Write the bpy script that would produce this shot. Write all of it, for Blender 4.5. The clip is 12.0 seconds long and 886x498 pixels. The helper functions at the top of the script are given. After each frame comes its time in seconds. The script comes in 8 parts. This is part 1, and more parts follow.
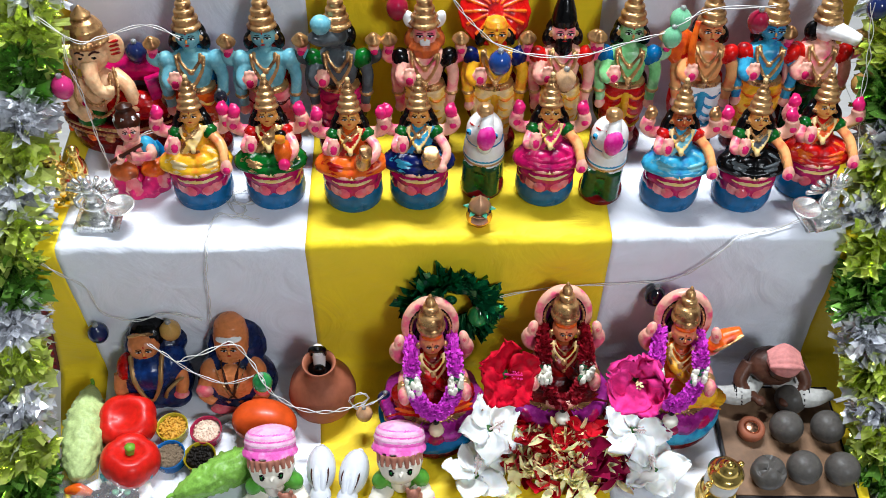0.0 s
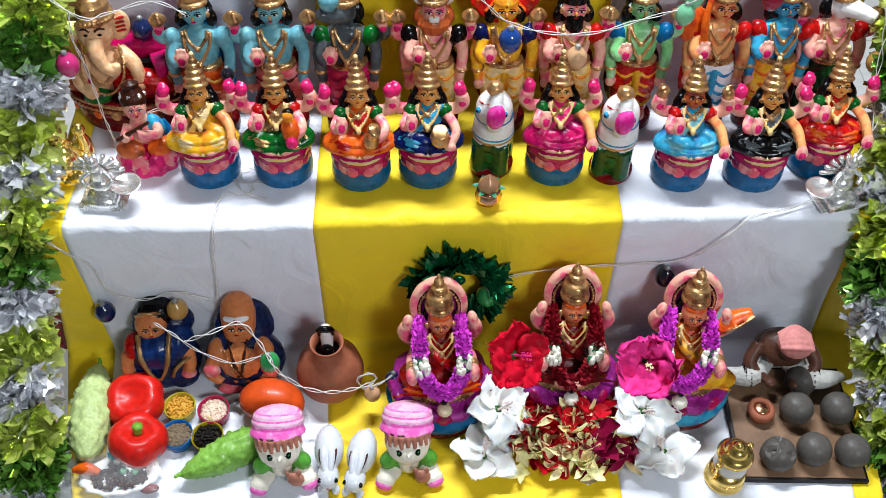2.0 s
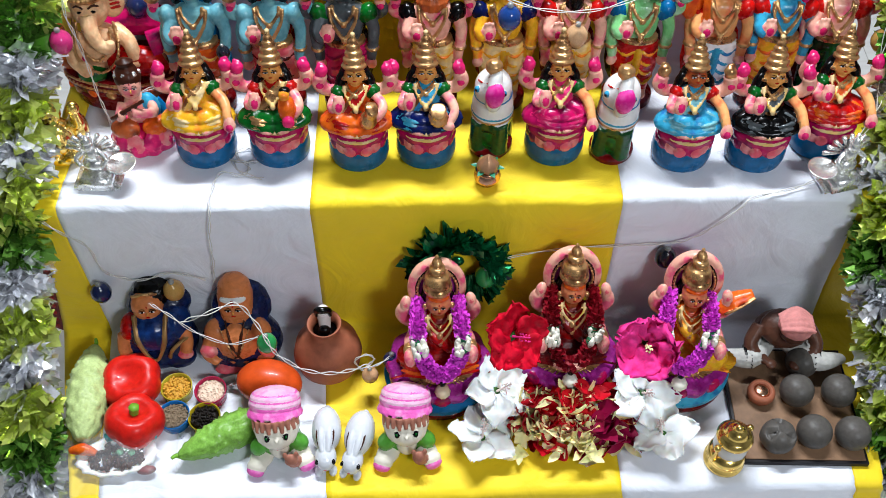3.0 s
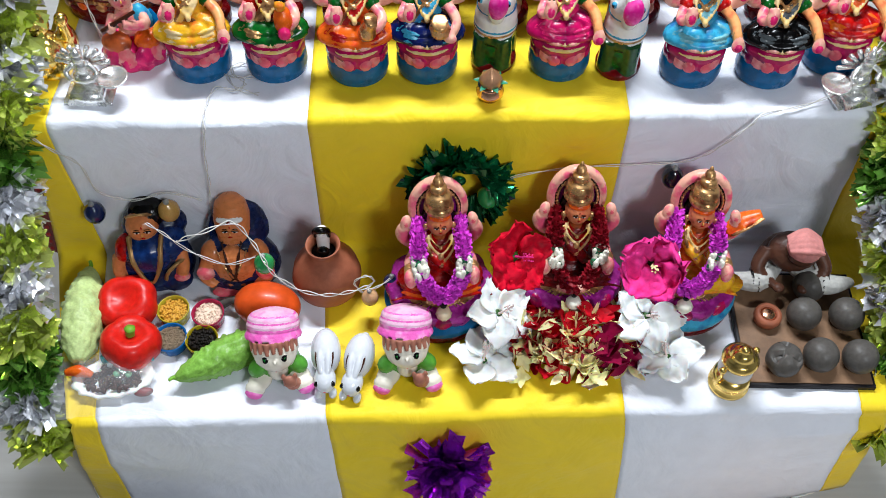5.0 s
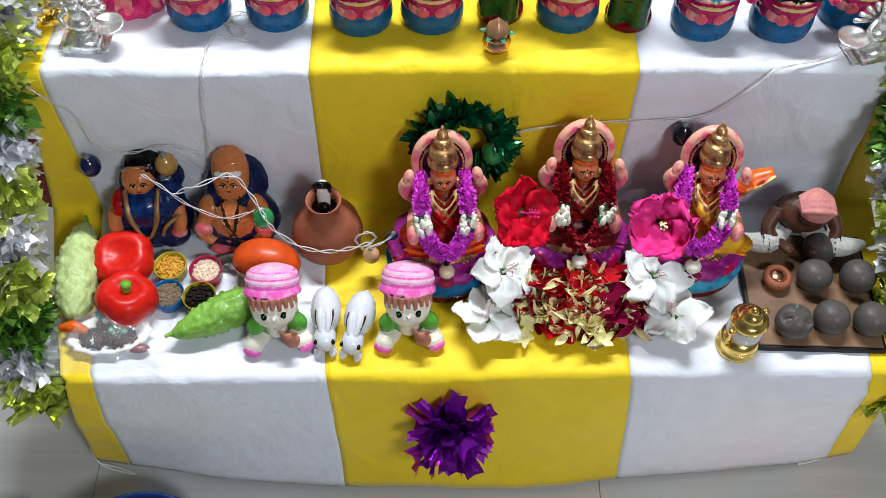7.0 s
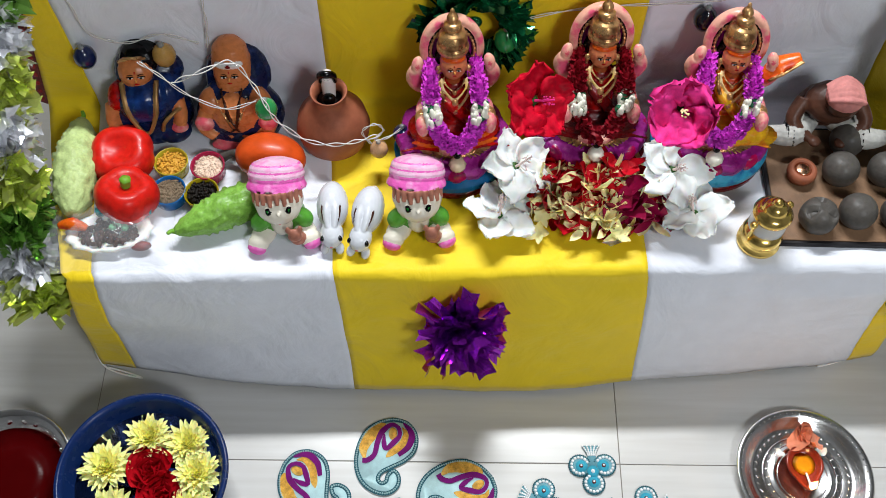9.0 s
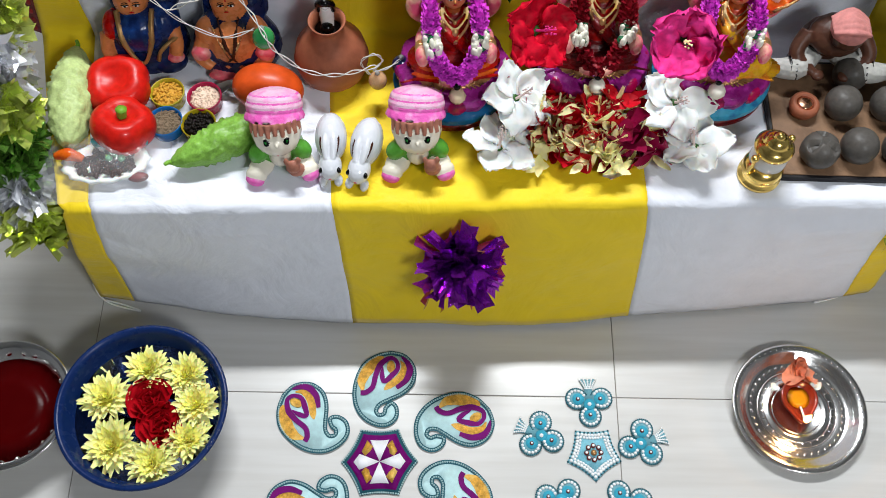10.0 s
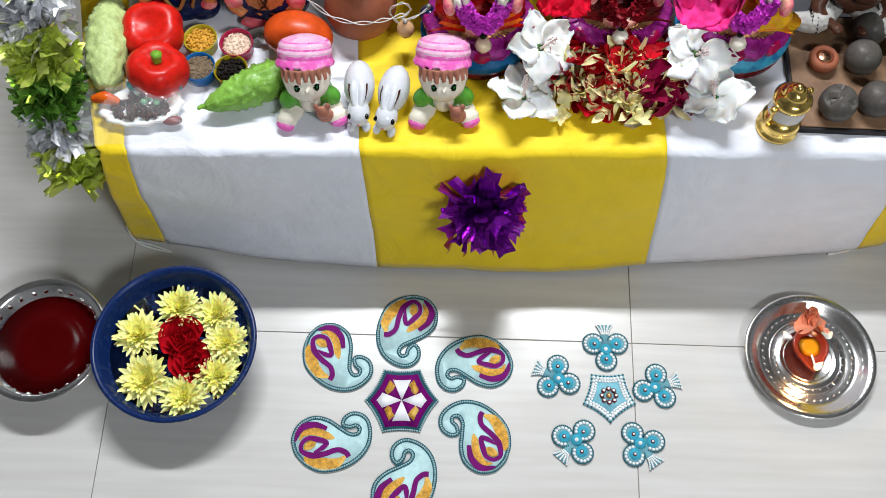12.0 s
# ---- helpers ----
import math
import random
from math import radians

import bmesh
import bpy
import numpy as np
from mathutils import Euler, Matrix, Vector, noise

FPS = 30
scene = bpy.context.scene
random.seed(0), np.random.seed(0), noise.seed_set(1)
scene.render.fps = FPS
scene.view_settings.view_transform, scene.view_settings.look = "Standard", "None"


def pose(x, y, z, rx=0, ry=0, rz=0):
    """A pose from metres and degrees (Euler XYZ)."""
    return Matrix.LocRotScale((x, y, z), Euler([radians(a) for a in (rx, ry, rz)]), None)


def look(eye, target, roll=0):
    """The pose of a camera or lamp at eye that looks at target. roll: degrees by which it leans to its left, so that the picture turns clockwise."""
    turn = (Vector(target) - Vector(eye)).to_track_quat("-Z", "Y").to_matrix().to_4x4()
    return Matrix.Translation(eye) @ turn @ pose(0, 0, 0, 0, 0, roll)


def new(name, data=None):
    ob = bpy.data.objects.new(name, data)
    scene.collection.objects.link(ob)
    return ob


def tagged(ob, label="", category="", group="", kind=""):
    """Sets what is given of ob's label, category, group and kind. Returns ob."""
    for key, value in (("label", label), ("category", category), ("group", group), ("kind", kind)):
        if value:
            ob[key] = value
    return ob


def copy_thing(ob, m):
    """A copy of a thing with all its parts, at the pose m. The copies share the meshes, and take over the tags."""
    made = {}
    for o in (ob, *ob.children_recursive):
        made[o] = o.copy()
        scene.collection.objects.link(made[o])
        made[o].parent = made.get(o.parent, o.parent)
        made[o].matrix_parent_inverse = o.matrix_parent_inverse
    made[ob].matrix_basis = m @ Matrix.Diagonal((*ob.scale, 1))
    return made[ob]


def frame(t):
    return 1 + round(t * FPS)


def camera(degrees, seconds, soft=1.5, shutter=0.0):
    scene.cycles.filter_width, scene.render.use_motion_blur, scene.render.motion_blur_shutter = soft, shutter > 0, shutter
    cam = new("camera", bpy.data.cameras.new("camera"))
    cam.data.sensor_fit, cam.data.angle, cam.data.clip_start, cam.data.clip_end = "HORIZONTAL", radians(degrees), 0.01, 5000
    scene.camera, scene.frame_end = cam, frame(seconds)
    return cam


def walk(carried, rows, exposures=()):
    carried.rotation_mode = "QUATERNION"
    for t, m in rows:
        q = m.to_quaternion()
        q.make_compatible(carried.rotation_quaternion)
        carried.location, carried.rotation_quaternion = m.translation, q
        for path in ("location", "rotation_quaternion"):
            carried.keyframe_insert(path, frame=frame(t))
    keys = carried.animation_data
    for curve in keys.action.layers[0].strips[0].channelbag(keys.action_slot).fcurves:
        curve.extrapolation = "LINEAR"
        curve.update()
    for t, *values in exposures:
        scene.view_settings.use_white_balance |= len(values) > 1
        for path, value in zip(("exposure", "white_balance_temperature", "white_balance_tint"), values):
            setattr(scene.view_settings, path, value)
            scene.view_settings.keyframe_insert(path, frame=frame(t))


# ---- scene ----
from mathutils.bvhtree import BVHTree

cam = camera(48.3, 12.0, soft=0.9)
PATH = [
    (0, (0.075, -0.341, 1.597), (0.149, 0.963, 0.082), 1.3),
    (0.5, (0.072, -0.339, 1.597), (0.15, 0.957, 0.075), 1.4),
    (1, (0.076, -0.339, 1.594), (0.145, 0.953, 0.069), 1.2),
    (1.5, (0.073, -0.335, 1.593), (0.138, 0.945, 0.058), 1.2),
    (2, (0.071, -0.332, 1.59), (0.133, 0.938, 0.047), 1.1),
    (2.5, (0.073, -0.332, 1.583), (0.134, 0.933, 0.035), 1.1),
    (3, (0.076, -0.323, 1.581), (0.134, 0.915, 0.012), 1.1),
    (5, (0.076, -0.332, 1.534), (0.13, 0.818, -0.102), 1.2),
    (5.5, (0.078, -0.333, 1.526), (0.128, 0.798, -0.123), 1.2),
    (6, (0.077, -0.326, 1.524), (0.131, 0.78, -0.142), 1.5),
    (6.5, (0.072, -0.335, 1.51), (0.126, 0.782, -0.148), 1.8),
    (8.5, (0.071, -0.343, 1.437), (0.119, 0.7, -0.268), 1.5),
    (9, (0.072, -0.352, 1.425), (0.103, 0.641, -0.311), 0.7),
    (9.5, (0.07, -0.357, 1.419), (0.098, 0.584, -0.346), 0.8),
    (10, (0.067, -0.363, 1.414), (0.106, 0.53, -0.375), 1.6),
    (10.5, (0.069, -0.368, 1.416), (0.107, 0.484, -0.392), 1.8),
    (11, (0.062, -0.377, 1.427), (0.099, 0.448, -0.395), 2.1),
    (11.5, (0.058, -0.387, 1.436), (0.08, 0.434, -0.387), 1.3),
    (12, (0.055, -0.398, 1.442), (0.063, 0.421, -0.382), 0.7),
]
walk(cam, [(t, look(eye, target, roll)) for t, eye, target, roll in PATH], exposures=((0, 0.20, 6220, 10), (3, 0.13, 6220, 10), (6.5, 0.05, 6300, 10), (8.5, -0.02, 6480, 10), (12, 0.06, 6500, 11)))

# ---------------------------------------------------------------- light
world = bpy.data.worlds.new("room_air")
world.use_nodes = True
world.node_tree.nodes["Background"].inputs[0].default_value = (0.93, 0.96, 1.0, 1)
world.node_tree.nodes["Background"].inputs[1].default_value = 0.008
scene.world = world


def area_lamp(name, eye, target, sx, sy, watts, colour):
    d = bpy.data.lights.new(name, "AREA")
    d.shape, d.size, d.size_y, d.energy, d.color = "RECTANGLE", sx, sy, watts, colour
    ob = new(name, d)
    ob.matrix_world = look(eye, target)
    return ob


area_lamp("tube_lamp_back", (0.15, 1.28, 2.62), (0.15, 0.45, 0.3), 1.2, 0.12, 80, (0.93, 0.97, 1.0))
# square fill light, unseen, placed front right to brighten the risers and that side
area_lamp("fill_lamp_front", (1.10, -1.5, 2.45), (0.30, 0.35, 0.25), 0.5, 0.5, 34, (0.92, 0.97, 1.0))


# ---------------------------------------------------------------- materials
def mat(name, colour, rough=0.5, metal=0.0, var=0.12, scale=60.0, bump=0.0, bscale=250.0, spec=0.22, coat=0.0,
        trans=0.0, island=0.0, emit=0.0, alpha=1.0, sub=0.0, tint=None):
    """A paint, cloth, skin of a fruit or metal: its colour at two scales of variation, with fine relief."""
    m = bpy.data.materials.new(name)
    m.use_nodes = True
    nt = m.node_tree
    n, l = nt.nodes, nt.links
    b = n["Principled BSDF"]
    b.inputs["Roughness"].default_value, b.inputs["Metallic"].default_value = rough, metal
    b.inputs["Specular IOR Level"].default_value, b.inputs["Coat Weight"].default_value = spec, coat
    b.inputs["Coat Roughness"].default_value = 0.08
    b.inputs["Transmission Weight"].default_value = trans
    b.inputs["Alpha"].default_value = alpha
    if sub:
        b.inputs["Subsurface Weight"].default_value = sub
        b.inputs["Subsurface Radius"].default_value = (0.01, 0.006, 0.004)
        b.inputs["Subsurface Scale"].default_value = 0.3
    if emit:
        b.inputs["Emission Color"].default_value = (*colour, 1)
        b.inputs["Emission Strength"].default_value = emit
    tc = n.new("ShaderNodeTexCoord")
    if var or island:
        big, fine = n.new("ShaderNodeTexNoise"), n.new("ShaderNodeTexNoise")
        big.inputs["Scale"].default_value, fine.inputs["Scale"].default_value = scale * 0.2, scale * 2.5
        fine.inputs["Detail"].default_value = 4
        l.new(tc.outputs["Object"], big.inputs["Vector"])
        l.new(tc.outputs["Object"], fine.inputs["Vector"])
        add = n.new("ShaderNodeMath")
        add.operation = "ADD"
        l.new(big.outputs[0], add.inputs[0])
        l.new(fine.outputs[0], add.inputs[1])
        last = add
        if island:
            geo, mul = n.new("ShaderNodeNewGeometry"), n.new("ShaderNodeMath")
            mul.operation, mul.inputs[1].default_value, mul.inputs[2].default_value = "MULTIPLY_ADD", island, 0.0
            l.new(geo.outputs["Random Per Island"], mul.inputs[0])
            last = n.new("ShaderNodeMath")
            last.operation = "ADD"
            l.new(add.outputs[0], last.inputs[0])
            l.new(mul.outputs[0], last.inputs[1])
        hsv = n.new("ShaderNodeHueSaturation")
        hsv.inputs["Color"].default_value = (*colour, 1)
        mr = n.new("ShaderNodeMapRange")
        mr.inputs[1].default_value, mr.inputs[2].default_value = 0.5, 1.5 + island
        mr.inputs[3].default_value, mr.inputs[4].default_value = 1 - var * 1.6, 1 + var * 1.6
        l.new(last.outputs[0], mr.inputs[0])
        l.new(mr.outputs[0], hsv.inputs["Value"])
        l.new(hsv.outputs[0], b.inputs["Base Color"])
        if tint:                                        # soft brushed patches of a second paint
            patch, lim, mix = n.new("ShaderNodeTexNoise"), n.new("ShaderNodeMapRange"), n.new("ShaderNodeMix")
            patch.inputs["Scale"].default_value, patch.inputs["Detail"].default_value = 55, 3
            lim.inputs[1].default_value, lim.inputs[2].default_value = 0.48, 0.66
            mix.data_type = "RGBA"
            mix.inputs["B"].default_value = (*tint, 1)
            l.new(tc.outputs["Object"], patch.inputs["Vector"])
            l.new(patch.outputs[0], lim.inputs[0])
            l.new(lim.outputs[0], mix.inputs["Factor"])
            l.new(hsv.outputs[0], mix.inputs["A"])
            l.new(mix.outputs["Result"], b.inputs["Base Color"])
        rr = n.new("ShaderNodeMapRange")
        rr.inputs[1].default_value, rr.inputs[2].default_value = 0.5, 1.5
        rr.inputs[3].default_value, rr.inputs[4].default_value = max(0.02, rough * 0.8), min(1, rough * 1.2)
        l.new(add.outputs[0], rr.inputs[0])
        l.new(rr.outputs[0], b.inputs["Roughness"])
    else:
        b.inputs["Base Color"].default_value = (*colour, 1)
    if bump:
        bn, bp = n.new("ShaderNodeTexNoise"), n.new("ShaderNodeBump")
        bn.inputs["Scale"].default_value, bn.inputs["Detail"].default_value = bscale, 5
        bp.inputs["Strength"].default_value, bp.inputs["Distance"].default_value = bump, 0.002
        l.new(tc.outputs["Object"], bn.inputs["Vector"])
        l.new(bn.outputs[0], bp.inputs["Height"])
        l.new(bp.outputs[0], b.inputs["Normal"])
    return m


def cloth_mat(name, colour):
    """Thin satin-like cotton: a fine weave, creases and faint mottling."""
    m = mat(name, colour, 0.55, var=0.05, scale=12, spec=0.25)
    n, l = m.node_tree.nodes, m.node_tree.links
    b = n["Principled BSDF"]
    b.inputs["Sheen Weight"].default_value = 0.15
    tc = n.new("ShaderNodeTexCoord")
    crease, weave = n.new("ShaderNodeTexNoise"), n.new("ShaderNodeTexWave")
    crease.inputs["Scale"].default_value, crease.inputs["Detail"].default_value = 9, 5
    crease.inputs["Distortion"].default_value = 1.2
    weave.inputs["Scale"].default_value = 420
    bp, bp2 = n.new("ShaderNodeBump"), n.new("ShaderNodeBump")
    bp.inputs["Strength"].default_value, bp.inputs["Distance"].default_value = 0.55, 0.016
    bp2.inputs["Strength"].default_value, bp2.inputs["Distance"].default_value = 0.08, 0.001
    l.new(tc.outputs["Object"], crease.inputs["Vector"])
    l.new(tc.outputs["Object"], weave.inputs["Vector"])
    l.new(crease.outputs[0], bp.inputs["Height"])
    l.new(weave.outputs[0], bp2.inputs["Height"])
    l.new(bp.outputs[0], bp2.inputs["Normal"])
    l.new(bp2.outputs[0], b.inputs["Normal"])
    return m


def tile_mat():
    """Glazed off-white floor tile with faint stone veining along one way."""
    m = mat("glazed_tile", (0.58, 0.56, 0.52), 0.22, var=0.04, scale=8, spec=0.5)
    n, l = m.node_tree.nodes, m.node_tree.links
    tc, mp, v = n.new("ShaderNodeTexCoord"), n.new("ShaderNodeMapping"), n.new("ShaderNodeTexNoise")
    mp.inputs["Scale"].default_value = (2.0, 30.0, 1.0)
    v.inputs["Scale"].default_value, v.inputs["Detail"].default_value = 2.0, 6
    r = n.new("ShaderNodeValToRGB")
    r.color_ramp.elements[0].position, r.color_ramp.elements[1].position = 0.35, 0.65
    r.color_ramp.elements[0].color, r.color_ramp.elements[1].color = (0.545, 0.53, 0.505, 1), (0.605, 0.595, 0.575, 1)
    l.new(tc.outputs["Object"], mp.inputs["Vector"])
    l.new(mp.outputs[0], v.inputs["Vector"])
    l.new(v.outputs[0], r.inputs[0])
    l.new(r.outputs[0], n["Principled BSDF"].inputs["Base Color"])
    return m


WHITE_CLOTH = cloth_mat("white_cloth", (0.78, 0.80, 0.87))
YELLOW_CLOTH = cloth_mat("yellow_cloth", (0.86, 0.62, 0.012))
TILE = tile_mat()
GROUT = mat("grout", (0.25, 0.23, 0.21), 0.9, var=0.2)
WALL = mat("wall_paint", (0.20, 0.205, 0.21), 0.7, var=0.03, scale=6, bump=0.1)
WOOD = mat("plain_wood", (0.35, 0.22, 0.12), 0.6, var=0.2)
BROCADE = mat("brocade", (0.13, 0.014, 0.012), 0.6, var=0.5, scale=150, bump=0.4)

SKIN = mat("skin_paint", (0.7317, 0.3372, 0.1201), 0.30, var=0.12, coat=0.08, bump=0.22, bscale=160, tint=(0.75, 0.16, 0.06))
PALE = mat("pale_pink_paint", (0.7965, 0.4003, 0.2969), 0.28, var=0.12, coat=0.08, bump=0.22, bscale=160, tint=(0.78, 0.1, 0.2))
FACE = mat("face_paint", (0.7574, 0.327, 0.0769), 0.28, var=0.09, coat=0.08, bump=0.22, bscale=160, tint=(0.8, 0.42, 0.1))
PINK = mat("pink_paint", (0.7574, 0.0195, 0.1517), 0.25, var=0.15, coat=0.08, bump=0.22, bscale=160, tint=(0.45, 0.01, 0.1))
MAGENTA = mat("magenta_paint", (0.44, 0.003, 0.085), 0.25, var=0.18, coat=0.08, bump=0.22, bscale=160, tint=(0.14, 0.003, 0.05))
ROSE = mat("rose_paint", (0.7317, 0.1051, 0.1436), 0.3, var=0.15, coat=0.08, bump=0.22, bscale=160, tint=(0.75, 0.3, 0.28))
RED = mat("red_paint", (0.4891, 0.0042, 0.0028), 0.28, var=0.22, coat=0.08, bump=0.22, bscale=160, tint=(0.2, 0.004, 0.006))
DEEPRED = mat("deep_red_paint", (0.1683, 0.002, 0.0036), 0.28, var=0.30, coat=0.08, bump=0.22, bscale=160, tint=(0.06, 0.004, 0.006))
ORANGE = mat("orange_paint", (0.7317, 0.1201, 0.0074), 0.28, var=0.18, coat=0.08, bump=0.22, bscale=160, tint=(0.6, 0.05, 0.01))
YELLOW = mat("yellow_paint", (0.7574, 0.4003, 0.0151), 0.28, var=0.18, coat=0.08, bump=0.22, bscale=160, tint=(0.78, 0.2, 0.02))
CREAM = mat("cream_paint", (0.7574, 0.5589, 0.2773), 0.35, var=0.18, coat=0.08, bump=0.22, bscale=160, tint=(0.8, 0.48, 0.06))
WHITE = mat("white_glaze", (0.80, 0.78, 0.76), 0.2, var=0.06, coat=0.25, bump=0.22, bscale=160)
BLUE = mat("blue_paint", (0.003, 0.11, 0.28), 0.25, var=0.22, coat=0.08, bump=0.22, bscale=160, tint=(0.003, 0.08, 0.2))
SKYBLUE = mat("sky_blue_paint", (0.0398, 0.327, 0.5121), 0.28, var=0.18, coat=0.08, bump=0.22, bscale=160, tint=(0.02, 0.14, 0.36))
BLUESKIN = mat("pale_blue_paint", (0.13, 0.36, 0.43), 0.28, var=0.15, coat=0.08, bump=0.22, bscale=160, tint=(0.22, 0.5, 0.52))
NAVY = mat("navy_paint", (0.002, 0.0074, 0.0769), 0.25, var=0.30, coat=0.08, bump=0.22, bscale=160, tint=(0.004, 0.006, 0.02))
GREEN = mat("green_paint", (0.0028, 0.1051, 0.011), 0.25, var=0.30, coat=0.08, bump=0.22, bscale=160, tint=(0.004, 0.035, 0.008))
DARKGREEN = mat("dark_green_glaze", (0.008, 0.06, 0.015), 0.15, var=0.38, coat=0.30, bump=0.22, bscale=160)
PALEGREEN = mat("pale_green_paint", (0.1853, 0.5121, 0.1853), 0.28, var=0.15, coat=0.08, bump=0.22, bscale=160, tint=(0.38, 0.62, 0.36))
GREY = mat("grey_paint", (0.0769, 0.0907, 0.0978), 0.3, var=0.22, coat=0.08, bump=0.22, bscale=160, tint=(0.03, 0.035, 0.04))
BLACK = mat("black_paint", (0.0012, 0.001, 0.0012), 0.22, var=0.30, coat=0.08, bump=0.22, bscale=160)
BROWN = mat("brown_paint", (0.0398, 0.0092, 0.0036), 0.35, var=0.30, bump=0.22, bscale=160)
TERRA = mat("orange_brown_paint", (0.5121, 0.1051, 0.0242), 0.32, var=0.15, coat=0.08, bump=0.22, bscale=160, tint=(0.22, 0.045, 0.015))
GOLD = mat("gold_paint", (0.60, 0.34, 0.14), 0.30, 0.75, tint=(0.22, 0.095, 0.04), var=0.12, scale=60, bump=0.08, bscale=120)
BRASS = mat("polished_brass", (1.0, 0.70, 0.20), 0.2, 1.0, var=0.06)
SILVER = mat("silver", (0.90, 0.90, 0.88), 0.26, 0.85, var=0.08, bump=0.15, bscale=300)
STEEL = mat("stainless_steel", (0.82, 0.81, 0.80), 0.17, 1.0, var=0.05, bump=0.04, bscale=80)
COPPER = mat("copper", (0.76, 0.42, 0.26), 0.2, 1.0, var=0.1)


# ---------------------------------------------------------------- mesh tools
def mesh_of(name, bm, mats, smooth=True):
    me = bpy.data.meshes.new(name)
    for f in bm.faces:
        f.smooth = smooth
    bm.to_mesh(me)
    bm.free()
    for m in (mats if isinstance(mats, (list, tuple)) else [mats]):
        me.materials.append(m)
    return me


def part(name, bm, material, parent, label="", smooth=True):
    ob = new(name, mesh_of(name, bm, material, smooth))
    ob.parent = parent
    if label:
        ob["label"] = label
    return ob


def thing(name, m, label, category, group="", kind=""):
    ob = new(name)
    ob.empty_display_size = 0.02
    ob.matrix_world = m
    return tagged(ob, label, category, group, kind)


def sheet(bm, grid, mi=0, closed=False, wrap=False):
    """Faces over rows of points. closed: each row is a loop. wrap: the last row meets the first."""
    vs = [[bm.verts.new(p) for p in row] for row in grid]
    nr, nc = len(vs), len(vs[0])
    for i in range(nr if wrap else nr - 1):
        for j in range(nc if closed else nc - 1):
            a, b, c, d = vs[i][j], vs[i][(j + 1) % nc], vs[(i + 1) % nr][(j + 1) % nc], vs[(i + 1) % nr][j]
            bm.faces.new((a, b, c, d)).material_index = mi
    return vs


def lathe(bm, profile, mi=0, at=(0, 0, 0), seg=28, m=None, ripple=0.0, lobes=8, squash=1.0):
    """Turns (radius, height) pairs about the z axis; ripple gives lobes round it."""
    rows = []
    for r, z in profile:
        row = []
        for k in range(seg):
            a = 2 * math.pi * k / seg
            rr = max(r, 1e-5) * (1 + ripple * math.cos(lobes * a))
            p = Vector((rr * math.cos(a), rr * math.sin(a) * squash, z))
            row.append((m @ p if m else p) + Vector(at))
        rows.append(row)
    vs = sheet(bm, rows, mi, closed=True)
    for ring, flip in ((vs[0], True), (vs[-1], False)):
        f = bm.faces.new(ring[::-1] if flip else ring)
        f.material_index = mi


def blob(bm, at, radii, mi=0, rot=(0, 0, 0), seg=14, rings=9):
    """A rounded lump."""
    m = Matrix.Translation(at) @ Euler([radians(a) for a in rot]).to_matrix().to_4x4()
    rows = []
    for i in range(1, rings):
        t = math.pi * i / rings
        rows.append([m @ Vector((radii[0] * math.sin(t) * math.cos(2 * math.pi * k / seg),
                                 radii[1] * math.sin(t) * math.sin(2 * math.pi * k / seg),
                                 -radii[2] * math.cos(t))) for k in range(seg)])
    vs = sheet(bm, rows, mi, closed=True)
    lo, hi = bm.verts.new(m @ Vector((0, 0, -radii[2]))), bm.verts.new(m @ Vector((0, 0, radii[2])))
    for k in range(seg):
        bm.faces.new((lo, vs[0][(k + 1) % seg], vs[0][k])).material_index = mi
        bm.faces.new((hi, vs[-1][k], vs[-1][(k + 1) % seg])).material_index = mi


def spline(points, n=6, closed=False):
    """A smooth line through the points."""
    P = [Vector(p) for p in points]
    k = len(P)
    out = []
    for i in range(k if closed else k - 1):
        if closed:
            a, b, c, d = P[(i - 1) % k], P[i], P[(i + 1) % k], P[(i + 2) % k]
        else:
            a, b, c, d = P[max(i - 1, 0)], P[i], P[i + 1], P[min(i + 2, k - 1)]
        for j in range(n):
            t = j / n
            out.append(0.5 * (2 * b + (c - a) * t + (2 * a - 5 * b + 4 * c - d) * t * t + (3 * b - a - 3 * c + d) * t ** 3))
    if not closed:
        out.append(P[-1])
    return out


def tube(bm, points, radius, mi=0, seg=8, n=5, closed=False):
    """A round bar along a smooth line; radius is one number or one per point."""
    pts = spline(points, n, closed)
    rad = radius if isinstance(radius, (list, tuple)) else [radius] * len(points)
    rows = []
    for i, p in enumerate(pts):
        q = pts[(i + 1) % len(pts)] if closed else pts[min(i + 1, len(pts) - 1)]
        o = pts[i - 1] if closed else pts[max(i - 1, 0)]
        d = (q - o).normalized()
        u = d.cross(Vector((0.31, 0.17, 0.94)))
        u = u.normalized() if u.length > 1e-4 else Vector((1, 0, 0))
        w = d.cross(u)
        s = i / n
        k = min(int(s), len(rad) - 1)
        r = rad[k] + (rad[(k + 1) % len(rad) if closed else min(k + 1, len(rad) - 1)] - rad[k]) * (s - k)
        rows.append([p + (u * math.cos(2 * math.pi * j / seg) + w * math.sin(2 * math.pi * j / seg)) * r for j in range(seg)])
    vs = sheet(bm, rows, mi, closed=True, wrap=closed)
    if not closed:
        bm.faces.new(vs[0][::-1]).material_index = mi
        bm.faces.new(vs[-1]).material_index = mi


def beads(bm, points, r, step, mi=0, n=6, closed=False):
    """A string of small beads along a smooth line."""
    pts = spline(points, n, closed)
    if closed:
        pts.append(pts[0])
    left = 0.0
    for a, b in zip(pts, pts[1:]):
        d = (b - a).length
        while left < d:
            blob(bm, a + (b - a) * (left / d), (r, r, r), mi, seg=6, rings=4)
            left += step
        left -= d


